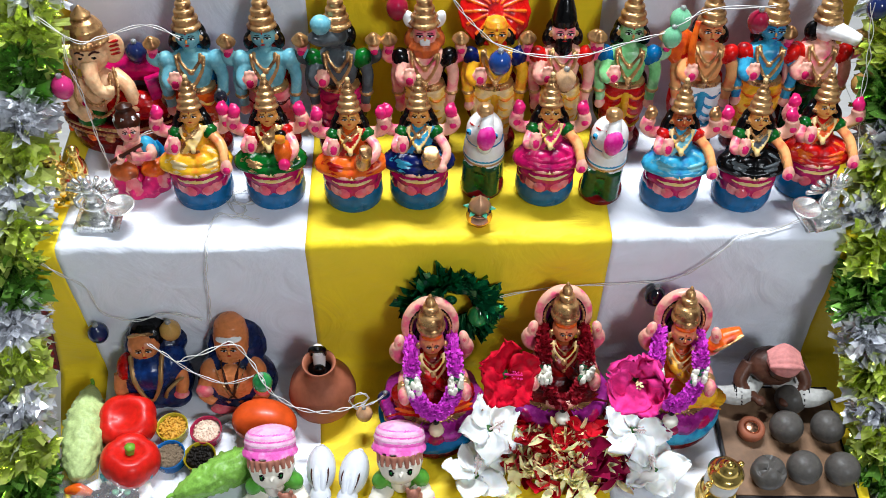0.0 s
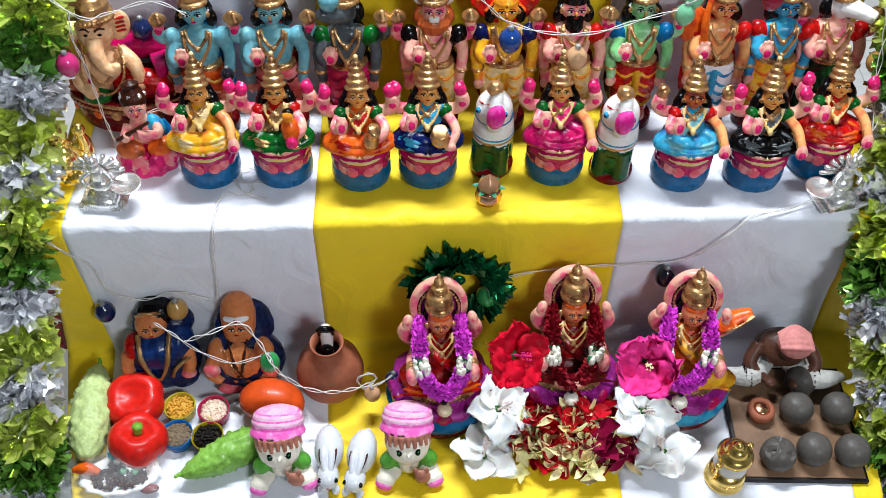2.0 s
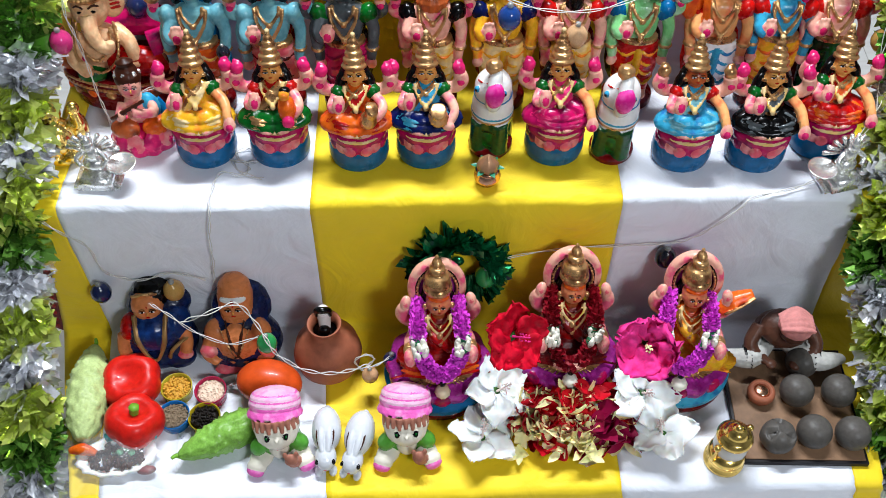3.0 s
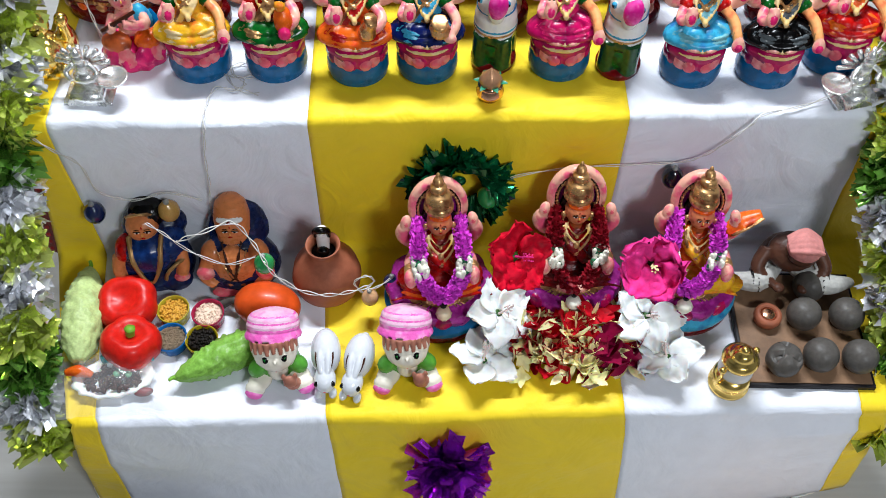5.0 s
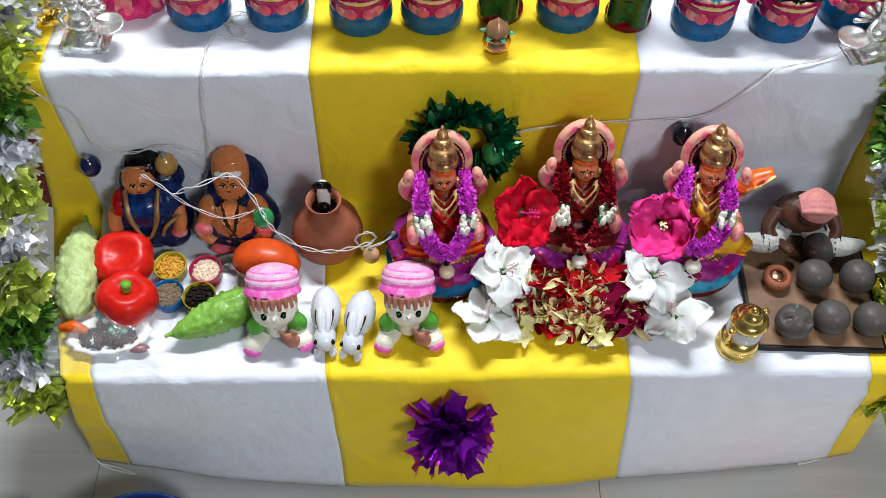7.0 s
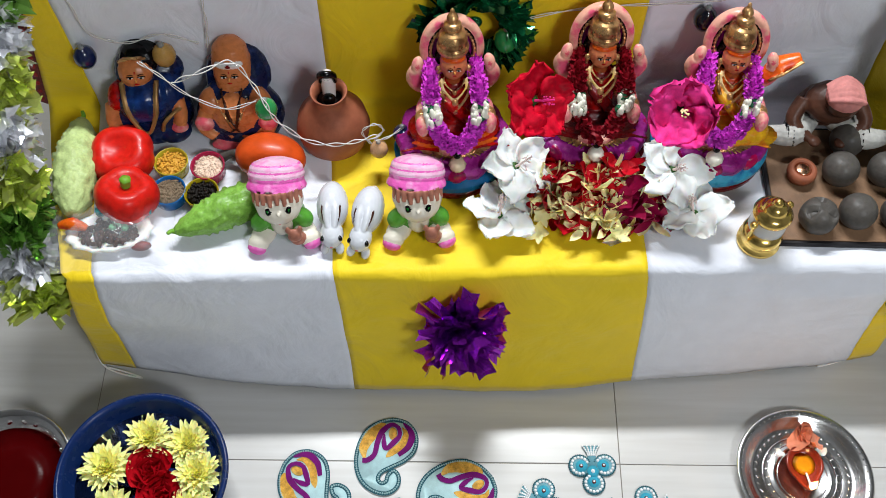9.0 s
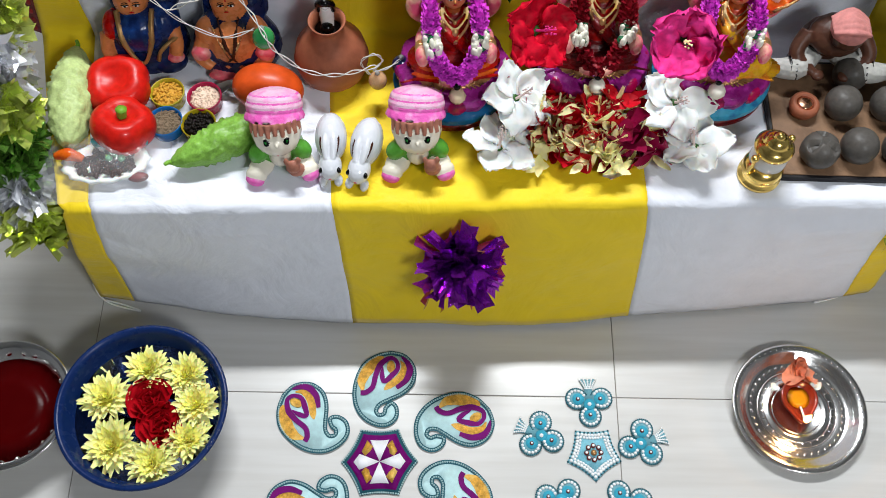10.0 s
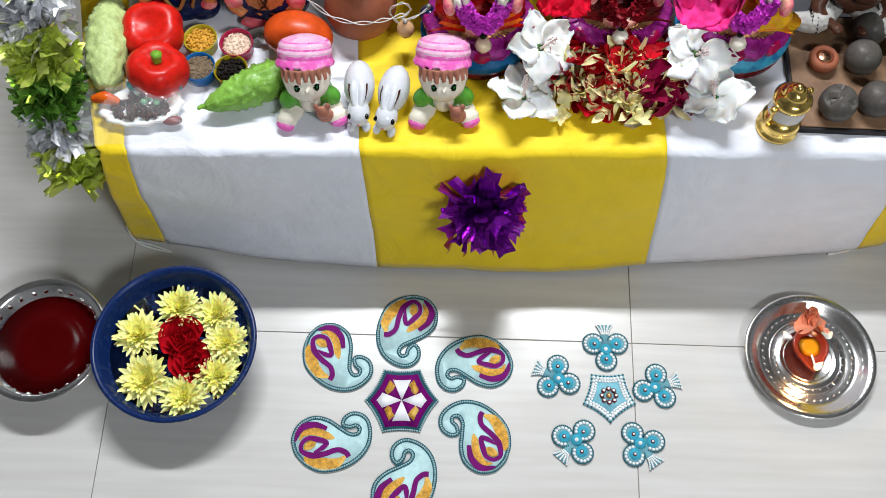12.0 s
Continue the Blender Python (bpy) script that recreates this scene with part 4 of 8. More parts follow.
SARIBLUE = mat("deep_blue_paint", (0.004, 0.018, 0.095), 0.28, var=0.3, coat=0.15, bump=0.2, bscale=160, tint=(0.008, 0.04, 0.18))
SARIGOLD = mat("dull_gold_paint", (0.34, 0.19, 0.07), 0.4, 0.4, var=0.2)
INK = mat("ink_blue_paint", (0.004, 0.009, 0.045), 0.28, var=0.3, coat=0.2, bump=0.2, bscale=160, tint=(0.006, 0.022, 0.11))
BUSTSKIN = mat("copper_skin_paint", (0.62, 0.20, 0.065), 0.3, var=0.18, coat=0.15, bump=0.2, bscale=160)


def bust_doll(m, label, woman):
    """A squat painted doll, knees drawn in under the robe."""
    bm, pal = bmesh.new(), Palette()
    robe, skin = pal(INK), pal(BUSTSKIN)
    lathe(bm, [(0.040, 0), (0.054, 0.006), (0.059, 0.028), (0.057, 0.050), (0.048, 0.078), (0.036, 0.102), (0.020, 0.118), (0.004, 0.124)], robe, seg=30, squash=0.78)
    lathe(bm, [(0.030, 0.001), (0.049, 0.007), (0.0555, 0.018), (0.050, 0.019)], pal(BLACK), seg=30, squash=0.80)
    blob(bm, (0.004, 0.014, 0.110), (0.044, 0.028, 0.058), robe)
    if woman:
        blob(bm, (0, -0.014, 0.080), (0.036, 0.030, 0.044), pal(SARIBLUE))
        blob(bm, (-0.036, -0.008, 0.092), (0.014, 0.020, 0.022), pal(RED), (0, 10, 0))
        blob(bm, (0.030, 0.000, 0.088), (0.026, 0.030, 0.040), pal(SARIBLUE))
        for sx in (-1, 1):
            tube(bm, [(sx * 0.024, -0.022, 0.122), (sx * 0.019, -0.040, 0.090), (sx * 0.006, -0.050, 0.058), (0, -0.050, 0.052)], [0.0034, 0.0036, 0.0032, 0.0030], pal(SARIGOLD), 8, 6)
            tube(bm, [(sx * 0.044, -0.014, 0.084), (sx * 0.047, -0.028, 0.064), (sx * 0.044, -0.036, 0.050)], [0.011, 0.010, 0.009], skin, 12, 6)
            blob(bm, (sx * 0.043, -0.037, 0.043), (0.012, 0.009, 0.009), pal(ROSE))
            blob(bm, (sx * 0.030, -0.030, 0.024), (0.026, 0.020, 0.020), robe)
        tube(bm, [(0.020, -0.044, 0.046), (0.026, -0.044, 0.068), (0.040, -0.036, 0.080), (0.054, -0.020, 0.076)], [0.0030, 0.0034, 0.0034, 0.0028], pal(SARIGOLD), 8, 6)
        blob(bm, (0.004, 0.004, 0.150), (0.029, 0.028, 0.030), pal(BLACK))
        tube(bm, [(-0.025, -0.012, 0.152), (-0.004, -0.026, 0.164), (0.026, -0.010, 0.152)], [0.002, 0.0026, 0.002], pal(GOLD), 8, 6)
        blob(bm, (0.018, 0.014, 0.120), (0.040, 0.026, 0.036), robe)
        blob(bm, (-0.003, -0.014, 0.136), (0.0240, 0.0200, 0.0270), skin)
        face_marks(bm, 0.133, -0.0340, 1.3, pal)
    else:
        blob(bm, (0, -0.018, 0.060), (0.036, 0.028, 0.048), skin)
        blob(bm, (0, -0.022, 0.036), (0.040, 0.024, 0.022), skin)
        for sx in (-1, 1):
            blob(bm, (sx * 0.030, -0.014, 0.084), (0.018, 0.018, 0.022), skin)
            tube(bm, [(sx * 0.036, -0.020, 0.076), (sx * 0.044, -0.034, 0.052), (sx * 0.030, -0.042, 0.036)], [0.012, 0.010, 0.008], skin, 10, 5)
            blob(bm, (sx * 0.042, -0.034, 0.060), (0.013, 0.011, 0.014), pal(ROSE))
            blob(bm, (sx * 0.018, -0.045, 0.018), (0.020, 0.010, 0.008), pal(ROSE))
            tube(bm, [(sx * 0.020, -0.032, 0.104), (sx * 0.008, -0.046, 0.080), (sx * 0.002, -0.049, 0.060)], 0.0014, pal(GOLD), 6, 5)
        blob(bm, (0, 0.010, 0.115), (0.034, 0.026, 0.046), robe)
        lathe(bm, [(0.021, 0.108), (0.024, 0.125), (0.025, 0.150), (0.022, 0.172), (0.013, 0.184), (0.003, 0.188)], skin, (0, -0.006, 0), seg=24)
        blob(bm, (0, -0.008, 0.130), (0.0235, 0.0225, 0.028), skin)
        blob(bm, (0, -0.0255, 0.153), (0.0190, 0.0085, 0.0065), pal(WHITE), (-8, 0, 0))
        blob(bm, (0, -0.0340, 0.153), (0.0030, 0.0022, 0.0030), pal(DEEPRED), seg=8, rings=5)
        for sx in (-1, 1):
            tube(bm, [(sx * 0.014, -0.026, 0.112), (sx * 0.006, -0.042, 0.088), (0.002, -0.050, 0.070), (sx * -0.006, -0.050, 0.058)], 0.0017, pal(BROWN), 6, 5)
        face_marks(bm, 0.132, -0.0308, 1.2, pal)
    return finish("bust_doll", bm, pal, m, label, lean=(0.088, 22))


bust_doll(pose(-0.313, 0.517, Z1 + 0.002, 0, 0, 4) @ Matrix.Diagonal((0.98, 0.98, 0.80, 1)), "squat clay doll of a woman in navy sari", True)
bust_doll(pose(-0.188, 0.513, Z1 + 0.002, 0, 0, 0) @ Matrix.Diagonal((1.04, 1.0, 0.82, 1)), "squat clay doll of a man in navy shawl", False)


def hat_child(m):
    """A seated child figurine in a pink striped hat holding a toy."""
    bm, pal = bmesh.new(), Palette()
    blob(bm, (0, 0.006, 0.030), (0.030, 0.024, 0.030), pal(LEAFGREEN))
    blob(bm, (0, -0.012, 0.036), (0.013, 0.014, 0.022), pal(PORCELAIN))
    for sx in (-1, 1):
        blob(bm, (sx * 0.024, -0.014, 0.015), (0.015, 0.020, 0.014), pal(PORCELAIN), (0, 0, sx * 28))
        blob(bm, (sx * 0.031, -0.027, 0.014), (0.0135, 0.0105, 0.0135), pal(PORCELAIN), (0, 0, sx * 28))
        blob(bm, (sx * 0.0335, -0.0330, 0.011), (0.0120, 0.0080, 0.0100), pal(HOTPINK), (0, 0, sx * 28))
        blob(bm, (sx * 0.025, -0.006, 0.038), (0.0115, 0.0130, 0.0180), pal(LEAFGREEN), (0, sx * -24, 0))
    blob(bm, (0.017, -0.030, 0.024), (0.0100, 0.0085, 0.0140), pal(TAN))
    blob(bm, (0.015, -0.037, 0.043), (0.0090, 0.0080, 0.0088), pal(TAN))
    for sx in (-1, 1):
        blob(bm, (0.015 + sx * 0.007, -0.036, 0.051), (0.0034, 0.003, 0.0034), pal(TAN), seg=8, rings=5)
    blob(bm, (0, -0.008, 0.072), (0.0305, 0.0270, 0.0275), pal(PORCELAIN))
    for sx in (-1, 1):
        blob(bm, (sx * 0.0120, -0.0325, 0.0655), (0.0036, 0.0020, 0.0034), pal(BLACK), seg=10, rings=6)
        blob(bm, (sx * 0.0120, -0.0342, 0.0655), (0.0014, 0.0008, 0.0014), pal(GREEN), seg=8, rings=5)
    blob(bm, (0, -0.0350, 0.063), (0.0022, 0.0022, 0.0018), pal(PORCELAIN), seg=8, rings=5)
    blob(bm, (0, -0.0325, 0.0555), (0.0020, 0.0012, 0.0008), pal(ROSE), seg=8, rings=5)
    for k in range(9):
        a = math.pi * (1.12 + 0.76 * k / 8)
        tube(bm, [(0.0275 * math.cos(a), -0.008 + 0.0262 * math.sin(a), 0.090), (0.0300 * math.cos(a), -0.008 + 0.0288 * math.sin(a), 0.0740 - 0.003 * (k % 2))], [0.0042, 0.0020], pal(TAN), 6, 2)
    # knitted hat: a sloping frilled brim under soft rolls of two pinks
    m0 = Euler((radians(-12), radians(5), 0)).to_matrix()
    rows = []
    for i, (r, z) in enumerate(((0.0290, 0.006), (0.0335, 0.001), (0.0355, -0.005), (0.0355, -0.0075), (0.0335, -0.0075), (0.0305, -0.003))):
        rows.append([m0 @ Vector((r * math.cos(a) * (1 + (0.012 * math.sin(17 * a) if i > 1 else 0)), r * math.sin(a), z + (0.0009 * math.sin(17 * a + 1) if i > 1 else 0))) + Vector((0, 0.001, 0.092)) for a in [2 * math.pi * k / 72 for k in range(72)]])
    sheet(bm, rows, pal(HOTPINK), closed=True, wrap=True)
    for r0, r1, z0, z1, mt in ((0.0315, 0.0325, 0.002, 0.0095, HOTPINK), (0.0330, 0.0320, 0.0085, 0.0155, LIGHTPINK), (0.0315, 0.0310, 0.0150, 0.0185, HOTPINK), (0.0315, 0.0290, 0.0180, 0.0245, LIGHTPINK), (0.0285, 0.0262, 0.0240, 0.0270, HOTPINK), (0.0268, 0.0120, 0.0265, 0.0325, LIGHTPINK), (0.0140, 0.0006, 0.0315, 0.0330, LIGHTPINK)):
        lathe(bm, [(r0 - 0.003, z0 - 0.001), (r0, z0), ((r0 + r1) / 2 + 0.0012, (z0 + z1) / 2), (r1, z1), (max(r1 - 0.003, 0.0003), z1)], pal(mt), (0, 0.001, 0.092), seg=40, m=m0)
    return finish("child_figurine", bm, pal, m, "child figurine in pink striped hat, green coat", "figurine", "child figurines", lean=(0.046, 34), grain=0.0012)


LEAFGREEN = mat("leaf_green_paint", (0.10, 0.36, 0.04), 0.35, var=0.2, coat=0.2)
PORCELAIN = mat("cream_porcelain", (0.80, 0.74, 0.62), 0.25, var=0.05, coat=0.4)
HOTPINK = mat("hot_pink_paint", (0.78, 0.12, 0.46), 0.4, tint=(0.82, 0.36, 0.62), var=0.12, bump=0.3, bscale=500)
LIGHTPINK = mat("light_pink_paint", (0.82, 0.50, 0.66), 0.4, tint=(0.80, 0.24, 0.52), var=0.12, bump=0.3, bscale=500)
TAN = mat("tan_paint", (0.38, 0.15, 0.10), 0.4, var=0.25)
hat_child(pose(-0.120, 0.338, Z1 + 0.002, 0, 0, 6) @ Matrix.Diagonal((1.10, 1.0, 0.88, 1)))
hat_child(pose(0.060, 0.339, Z1 + 0.002, 0, 0, 2) @ Matrix.Diagonal((1.10, 1.0, 0.88, 1)))


def rabbit(m):
    """A smooth white glazed rabbit, ears laid along its back."""
    bm, pal = bmesh.new(), Palette()
    blob(bm, (0, 0.014, 0.026), (0.0215, 0.034, 0.0265), pal(PALEGLAZE), (14, 0, 0), 20, 12)
    blob(bm, (0, -0.026, 0.020), (0.0155, 0.020, 0.0165), pal(PALEGLAZE), (12, 0, 0), 18, 10)
    blob(bm, (0, 0.047, 0.026), (0.006, 0.006, 0.006), pal(PALEGLAZE))
    for sx in (-1, 1):
        tube(bm, [(sx * 0.004, -0.024, 0.034), (sx * 0.0055, -0.006, 0.044), (sx * 0.005, 0.016, 0.048)], [0.0040, 0.0050, 0.0026], pal(PALEGLAZE), 10, 6)
        tube(bm, [(sx * 0.0098, -0.018, 0.038), (sx * 0.0118, -0.004, 0.0435), (sx * 0.0098, 0.014, 0.0455)], [0.0008, 0.0016, 0.0008], pal(BROWN), 8, 6)
        blob(bm, (sx * 0.0115, -0.036, 0.0255), (0.0030, 0.0042, 0.0042), pal(BLACK), (0, 0, sx * 30))
        blob(bm, (sx * 0.010, -0.040, 0.006), (0.006, 0.009, 0.006), pal(PALEGLAZE))
    blob(bm, (0, -0.0455, 0.019), (0.0022, 0.0018, 0.0016), pal(ROSE), seg=8, rings=5)
    return finish("rabbit_figurine", bm, pal, m, "white glazed rabbit figurine with dark eyes", "figurine", "rabbit figurines", grain=0.0010)


PALEGLAZE = mat("pale_grey_glaze", (0.66, 0.68, 0.72), 0.16, var=0.05, coat=0.4)
rabbit(pose(-0.054, 0.341, Z1 + 0.003, 0, 0, 0))
rabbit(pose(-0.010, 0.334, Z1 + 0.003, 0, 0, -14))


def elephant(m):
    """A glazed elephant head and fore-part, trunk raised to the brow."""
    bm, pal = bmesh.new(), Palette()
    lathe(bm, [(0.028, 0), (0.031, 0.003), (0.031, 0.010), (0.027, 0.012)], pal(DEEPRED), seg=24, squash=1.1)
    for sx in (-1, 1):
        for y in (-0.016, 0.018):
            tube(bm, [(sx * 0.014, y, 0.010), (sx * 0.0145, y, 0.035), (sx * 0.013, y, 0.060)], [0.0135, 0.0125, 0.0135], pal(DARKGREEN), 12, 5)
    blob(bm, (0, 0.006, 0.058), (0.0285, 0.036, 0.030), pal(DARKGREEN))
    blob(bm, (0, -0.014, 0.034), (0.016, 0.014, 0.026), pal(GREEN))
    lathe(bm, [(0.022, 0.058), (0.0285, 0.062), (0.0280, 0.085), (0.025, 0.100), (0.012, 0.106)], pal(WHITE), (0, 0.000, 0), seg=28)
    for z in (0.066, 0.072):
        lathe(bm, [(0.0285, -0.0015), (0.0298, 0), (0.0285, 0.0015)], pal(SKYBLUE if z > 0.07 else GOLD), (0, 0, z), seg=28)
    blob(bm, (0, -0.004, 0.112), (0.0255, 0.026, 0.028), pal(WHITE), (0, 0, 0), 20, 12)
    lathe(bm, [(0.024, -0.002), (0.0272, 0), (0.024, 0.002)], pal(SKYBLUE), (0, -0.002, 0.100), seg=28)
    tube(bm, [(0.004, -0.020, 0.094), (0.006, -0.030, 0.112), (0.006, -0.025, 0.136), (0.005, -0.016, 0.150), (0.000, -0.010, 0.154)], [0.010, 0.0105, 0.0095, 0.0078, 0.0062], pal(WHITE), 14, 6)
    blob(bm, (0.008, -0.0335, 0.124), (0.0130, 0.0105, 0.0190), pal(MAGPATCH), (-10, 6, 0), 14, 10)
    for sx in (-1, 1):
        blob(bm, (sx * 0.0185, -0.0225, 0.120), (0.0042, 0.0030, 0.0048), pal(SKYBLUE), (0, 0, sx * 40))
        blob(bm, (sx * 0.0195, -0.0248, 0.120), (0.0022, 0.0016, 0.0028), pal(BLACK), (0, 0, sx * 40))
    lathe(bm, [(0.008, -0.004), (0.0115, 0.001), (0.0110, 0.009), (0.005, 0.014)], pal(GOLD), (0.001, -0.013, 0.151), seg=16)
    tube(bm, [(-0.020, -0.010, 0.126), (-0.012, -0.022, 0.132), (0.0, -0.024, 0.136)], 0.0009, pal(RED), 6, 4)
    return finish("elephant_figurine", bm, pal, m, "glazed elephant figurine, white head, green legs", "figurine", "elephant figurines")


MAGPATCH = mat("magenta_patch", (0.70, 0.012, 0.26), 0.3, var=0.15, coat=0.2, tint=(0.80, 0.10, 0.40))
elephant(pose(0.186, 0.662, Z2 + 0.002, 0, 0, -16))
elephant(pose(0.356, 0.648, Z2 + 0.002, 0, 0, -18))


def reclining_doll(m):
    """A reclining elephant-headed doll on a scrolled couch, leaning on a bolster."""
    bm, pal = bmesh.new(), Palette()
    # couch: a boat-shaped bed on a red plinth, with gold trim and a scrolled head
    lathe(bm, [(0.085, 0), (0.098, 0.006), (0.100, 0.028), (0.094, 0.034), (0.04, 0.036)], pal(DEEPRED), seg=36, squash=0.50)
    lathe(bm, [(0.088, 0.030), (0.104, 0.040), (0.112, 0.062), (0.106, 0.070), (0.04, 0.072)], pal(DEEPRED), seg=36, squash=0.50)
    beads(bm, [(0.108 * math.cos(a), 0.055 * math.sin(a), 0.052 + 0.010 * abs(math.cos(a))) for a in [math.pi * (0.95 + 1.1 * k / 10) for k in range(11)]], 0.0042, 0.0075, pal(GOLD))
    beads(bm, [(0.112 * math.cos(a), 0.057 * math.sin(a), 0.064 + 0.012 * abs(math.cos(a))) for a in [math.pi * (0.95 + 1.1 * k / 10) for k in range(11)]], 0.0030, 0.0055, pal(GOLD))
    tube(bm, [(-0.085, 0.010, 0.06), (-0.105, 0.008, 0.105), (-0.112, 0.004, 0.140), (-0.128, -0.002, 0.152), (-0.138, -0.006, 0.140)], [0.022, 0.020, 0.018, 0.017, 0.014], pal(TERRA), 14, 6)
    blob(bm, (-0.138, -0.008, 0.142), (0.012, 0.020, 0.012), pal(GOLD))
    beads(bm, [(-0.080, -0.016, 0.070), (-0.098, -0.014, 0.110), (-0.108, -0.014, 0.140), (-0.125, -0.018, 0.160)], 0.0042, 0.0075, pal(GOLD))
    tube(bm, [(-0.06, 0.022, 0.10), (0.0, 0.030, 0.13), (0.06, 0.028, 0.125), (0.115, 0.014, 0.100)], [0.024, 0.026, 0.027, 0.020], pal(MAGENTA), 14, 6)
    blob(bm, (-0.066, 0.002, 0.086), (0.034, 0.030, 0.026), pal(MAGENTA))
    for k in range(9):
        a = math.pi * (1.08 + 0.84 * k / 8)
        blob(bm, (0.106 * math.cos(a), 0.054 * math.sin(a), 0.044), (0.009, 0.004, 0.007), pal(GOLD if k % 2 else ORANGE), (0, 0, math.degrees(a) + 90), 10, 6)
    tube(bm, [(0.040, -0.020, 0.118), (0.078, -0.010, 0.128), (0.112, 0.002, 0.140)], [0.020, 0.017, 0.012], pal(MAGENTA), 12, 6)
    tube(bm, [(0.080, -0.030, 0.080), (0.104, -0.020, 0.100), (0.122, 0.000, 0.128)], [0.006, 0.007, 0.005], pal(GOLD), 10, 6)
    # body along the couch
    blob(bm, (-0.038, -0.006, 0.110), (0.034, 0.030, 0.040), pal(TANSKIN), (0, 20, 0))
    tube(bm, [(-0.02, -0.014, 0.090), (0.025, -0.028, 0.094), (0.060, -0.020, 0.088), (0.100, -0.004, 0.098)], [0.026, 0.024, 0.019, 0.012], pal(RED), 14, 6)
    for j in range(6):
        x = 0.0 + j * 0.015
        tube(bm, [(x, -0.030, 0.115 - j * 0.002), (x + 0.010, -0.048, 0.094), (x + 0.004, -0.044, 0.078)], 0.0022, pal(ORANGE if j % 2 else GOLD), 6, 5)
    blob(bm, (0.112, -0.006, 0.104), (0.014, 0.009, 0.009), pal(TANSKIN))
    tube(bm, [(-0.012, -0.010, 0.142), (0.010, -0.026, 0.128), (0.018, -0.038, 0.106)], [0.014, 0.012, 0.009], pal(TANSKIN), 12, 6)
    blob(bm, (0.020, -0.042, 0.100), (0.011, 0.009, 0.010), pal(TANSKIN))
    tube(bm, [(-0.062, -0.010, 0.138), (-0.078, -0.030, 0.110), (-0.066, -0.044, 0.098)], [0.014, 0.012, 0.009], pal(TANSKIN), 12, 6)
    blob(bm, (-0.062, -0.046, 0.098), (0.013, 0.008, 0.015), pal(TANSKIN))
    blob(bm, (-0.056, -0.036, 0.080), (0.024, 0.014, 0.012), pal(GREEN))
    # head with trunk, ears and a domed crown
    blob(bm, (-0.040, -0.010, 0.178), (0.028, 0.024, 0.030), pal(TANSKIN))
    for sx in (-1, 1):
        blob(bm, (-0.040 + sx * 0.034, 0.000, 0.182), (0.019, 0.008, 0.027), pal(TANSKIN), (0, sx * 16, 0))
        blob(bm, (-0.040 + sx * 0.011, -0.032, 0.184), (0.0038, 0.0016, 0.0016), pal(BLACK), (0, sx * 10, 0))
        tube(bm, [(-0.040 + sx * 0.004, -0.033, 0.190), (-0.040 + sx * 0.012, -0.031, 0.194), (-0.040 + sx * 0.020, -0.026, 0.190)], 0.0012, pal(BROWN), 6, 4)
    tube(bm, [(-0.040, -0.030, 0.176), (-0.038, -0.042, 0.156), (-0.030, -0.046, 0.136), (-0.016, -0.046, 0.130), (-0.012, -0.046, 0.140)], [0.014, 0.012, 0.010, 0.009, 0.006], pal(TANSKIN), 12, 6)
    for k in range(4):
        tube(bm, [(-0.008, -0.010, 0.176 + 0.007 * k), (0.006, -0.006, 0.178 + 0.007 * k)], [0.0012, 0.0022], pal(RED), 6, 2)
    for k in range(3):
        tube(bm, [(-0.040 + (k - 1) * 0.002, -0.0445, 0.172), (-0.040 + (k - 1) * 0.007, -0.048, 0.160)], [0.0012, 0.002], pal(RED), 6, 2)
    lathe(bm, [(0.026, 0), (0.032, 0.004), (0.033, 0.016), (0.029, 0.020), (0.029, 0.030), (0.022, 0.040), (0.014, 0.046), (0.016, 0.050), (0.010, 0.056), (0.0, 0.068)], pal(GOLD), (-0.040, -0.006, 0.196), seg=28)
    beads(bm, [(-0.040 + 0.034 * math.cos(a), -0.006 + 0.034 * math.sin(a), 0.206) for a in [math.pi * (1.0 + k / 6) for k in range(7)]], 0.0034, 0.0068, pal(GOLD))
    beads(bm, [(-0.064, -0.022, 0.160), (-0.060, -0.040, 0.130), (-0.038, -0.046, 0.112), (-0.016, -0.038, 0.130), (-0.014, -0.024, 0.156)], 0.0032, 0.0058, pal(GOLD))
    beads(bm, [(-0.068, -0.016, 0.165), (-0.070, -0.040, 0.120), (-0.038, -0.050, 0.092), (-0.006, -0.040, 0.118), (-0.008, -0.018, 0.160)], 0.0032, 0.0058, pal(GOLD))
    return finish("reclining_doll", bm, pal, m, "reclining elephant-headed clay doll on a scrolled couch", lean=(0.11, 8), scale=0.88)


TANSKIN = mat("tan_skin_paint", (0.76, 0.47, 0.25), 0.3, var=0.25, bump=0.25, bscale=160, coat=0.08, tint=(0.72, 0.34, 0.17))
reclining_doll(pose(-0.322, 0.776, Z2 + 0.002, 0, 0, 4))


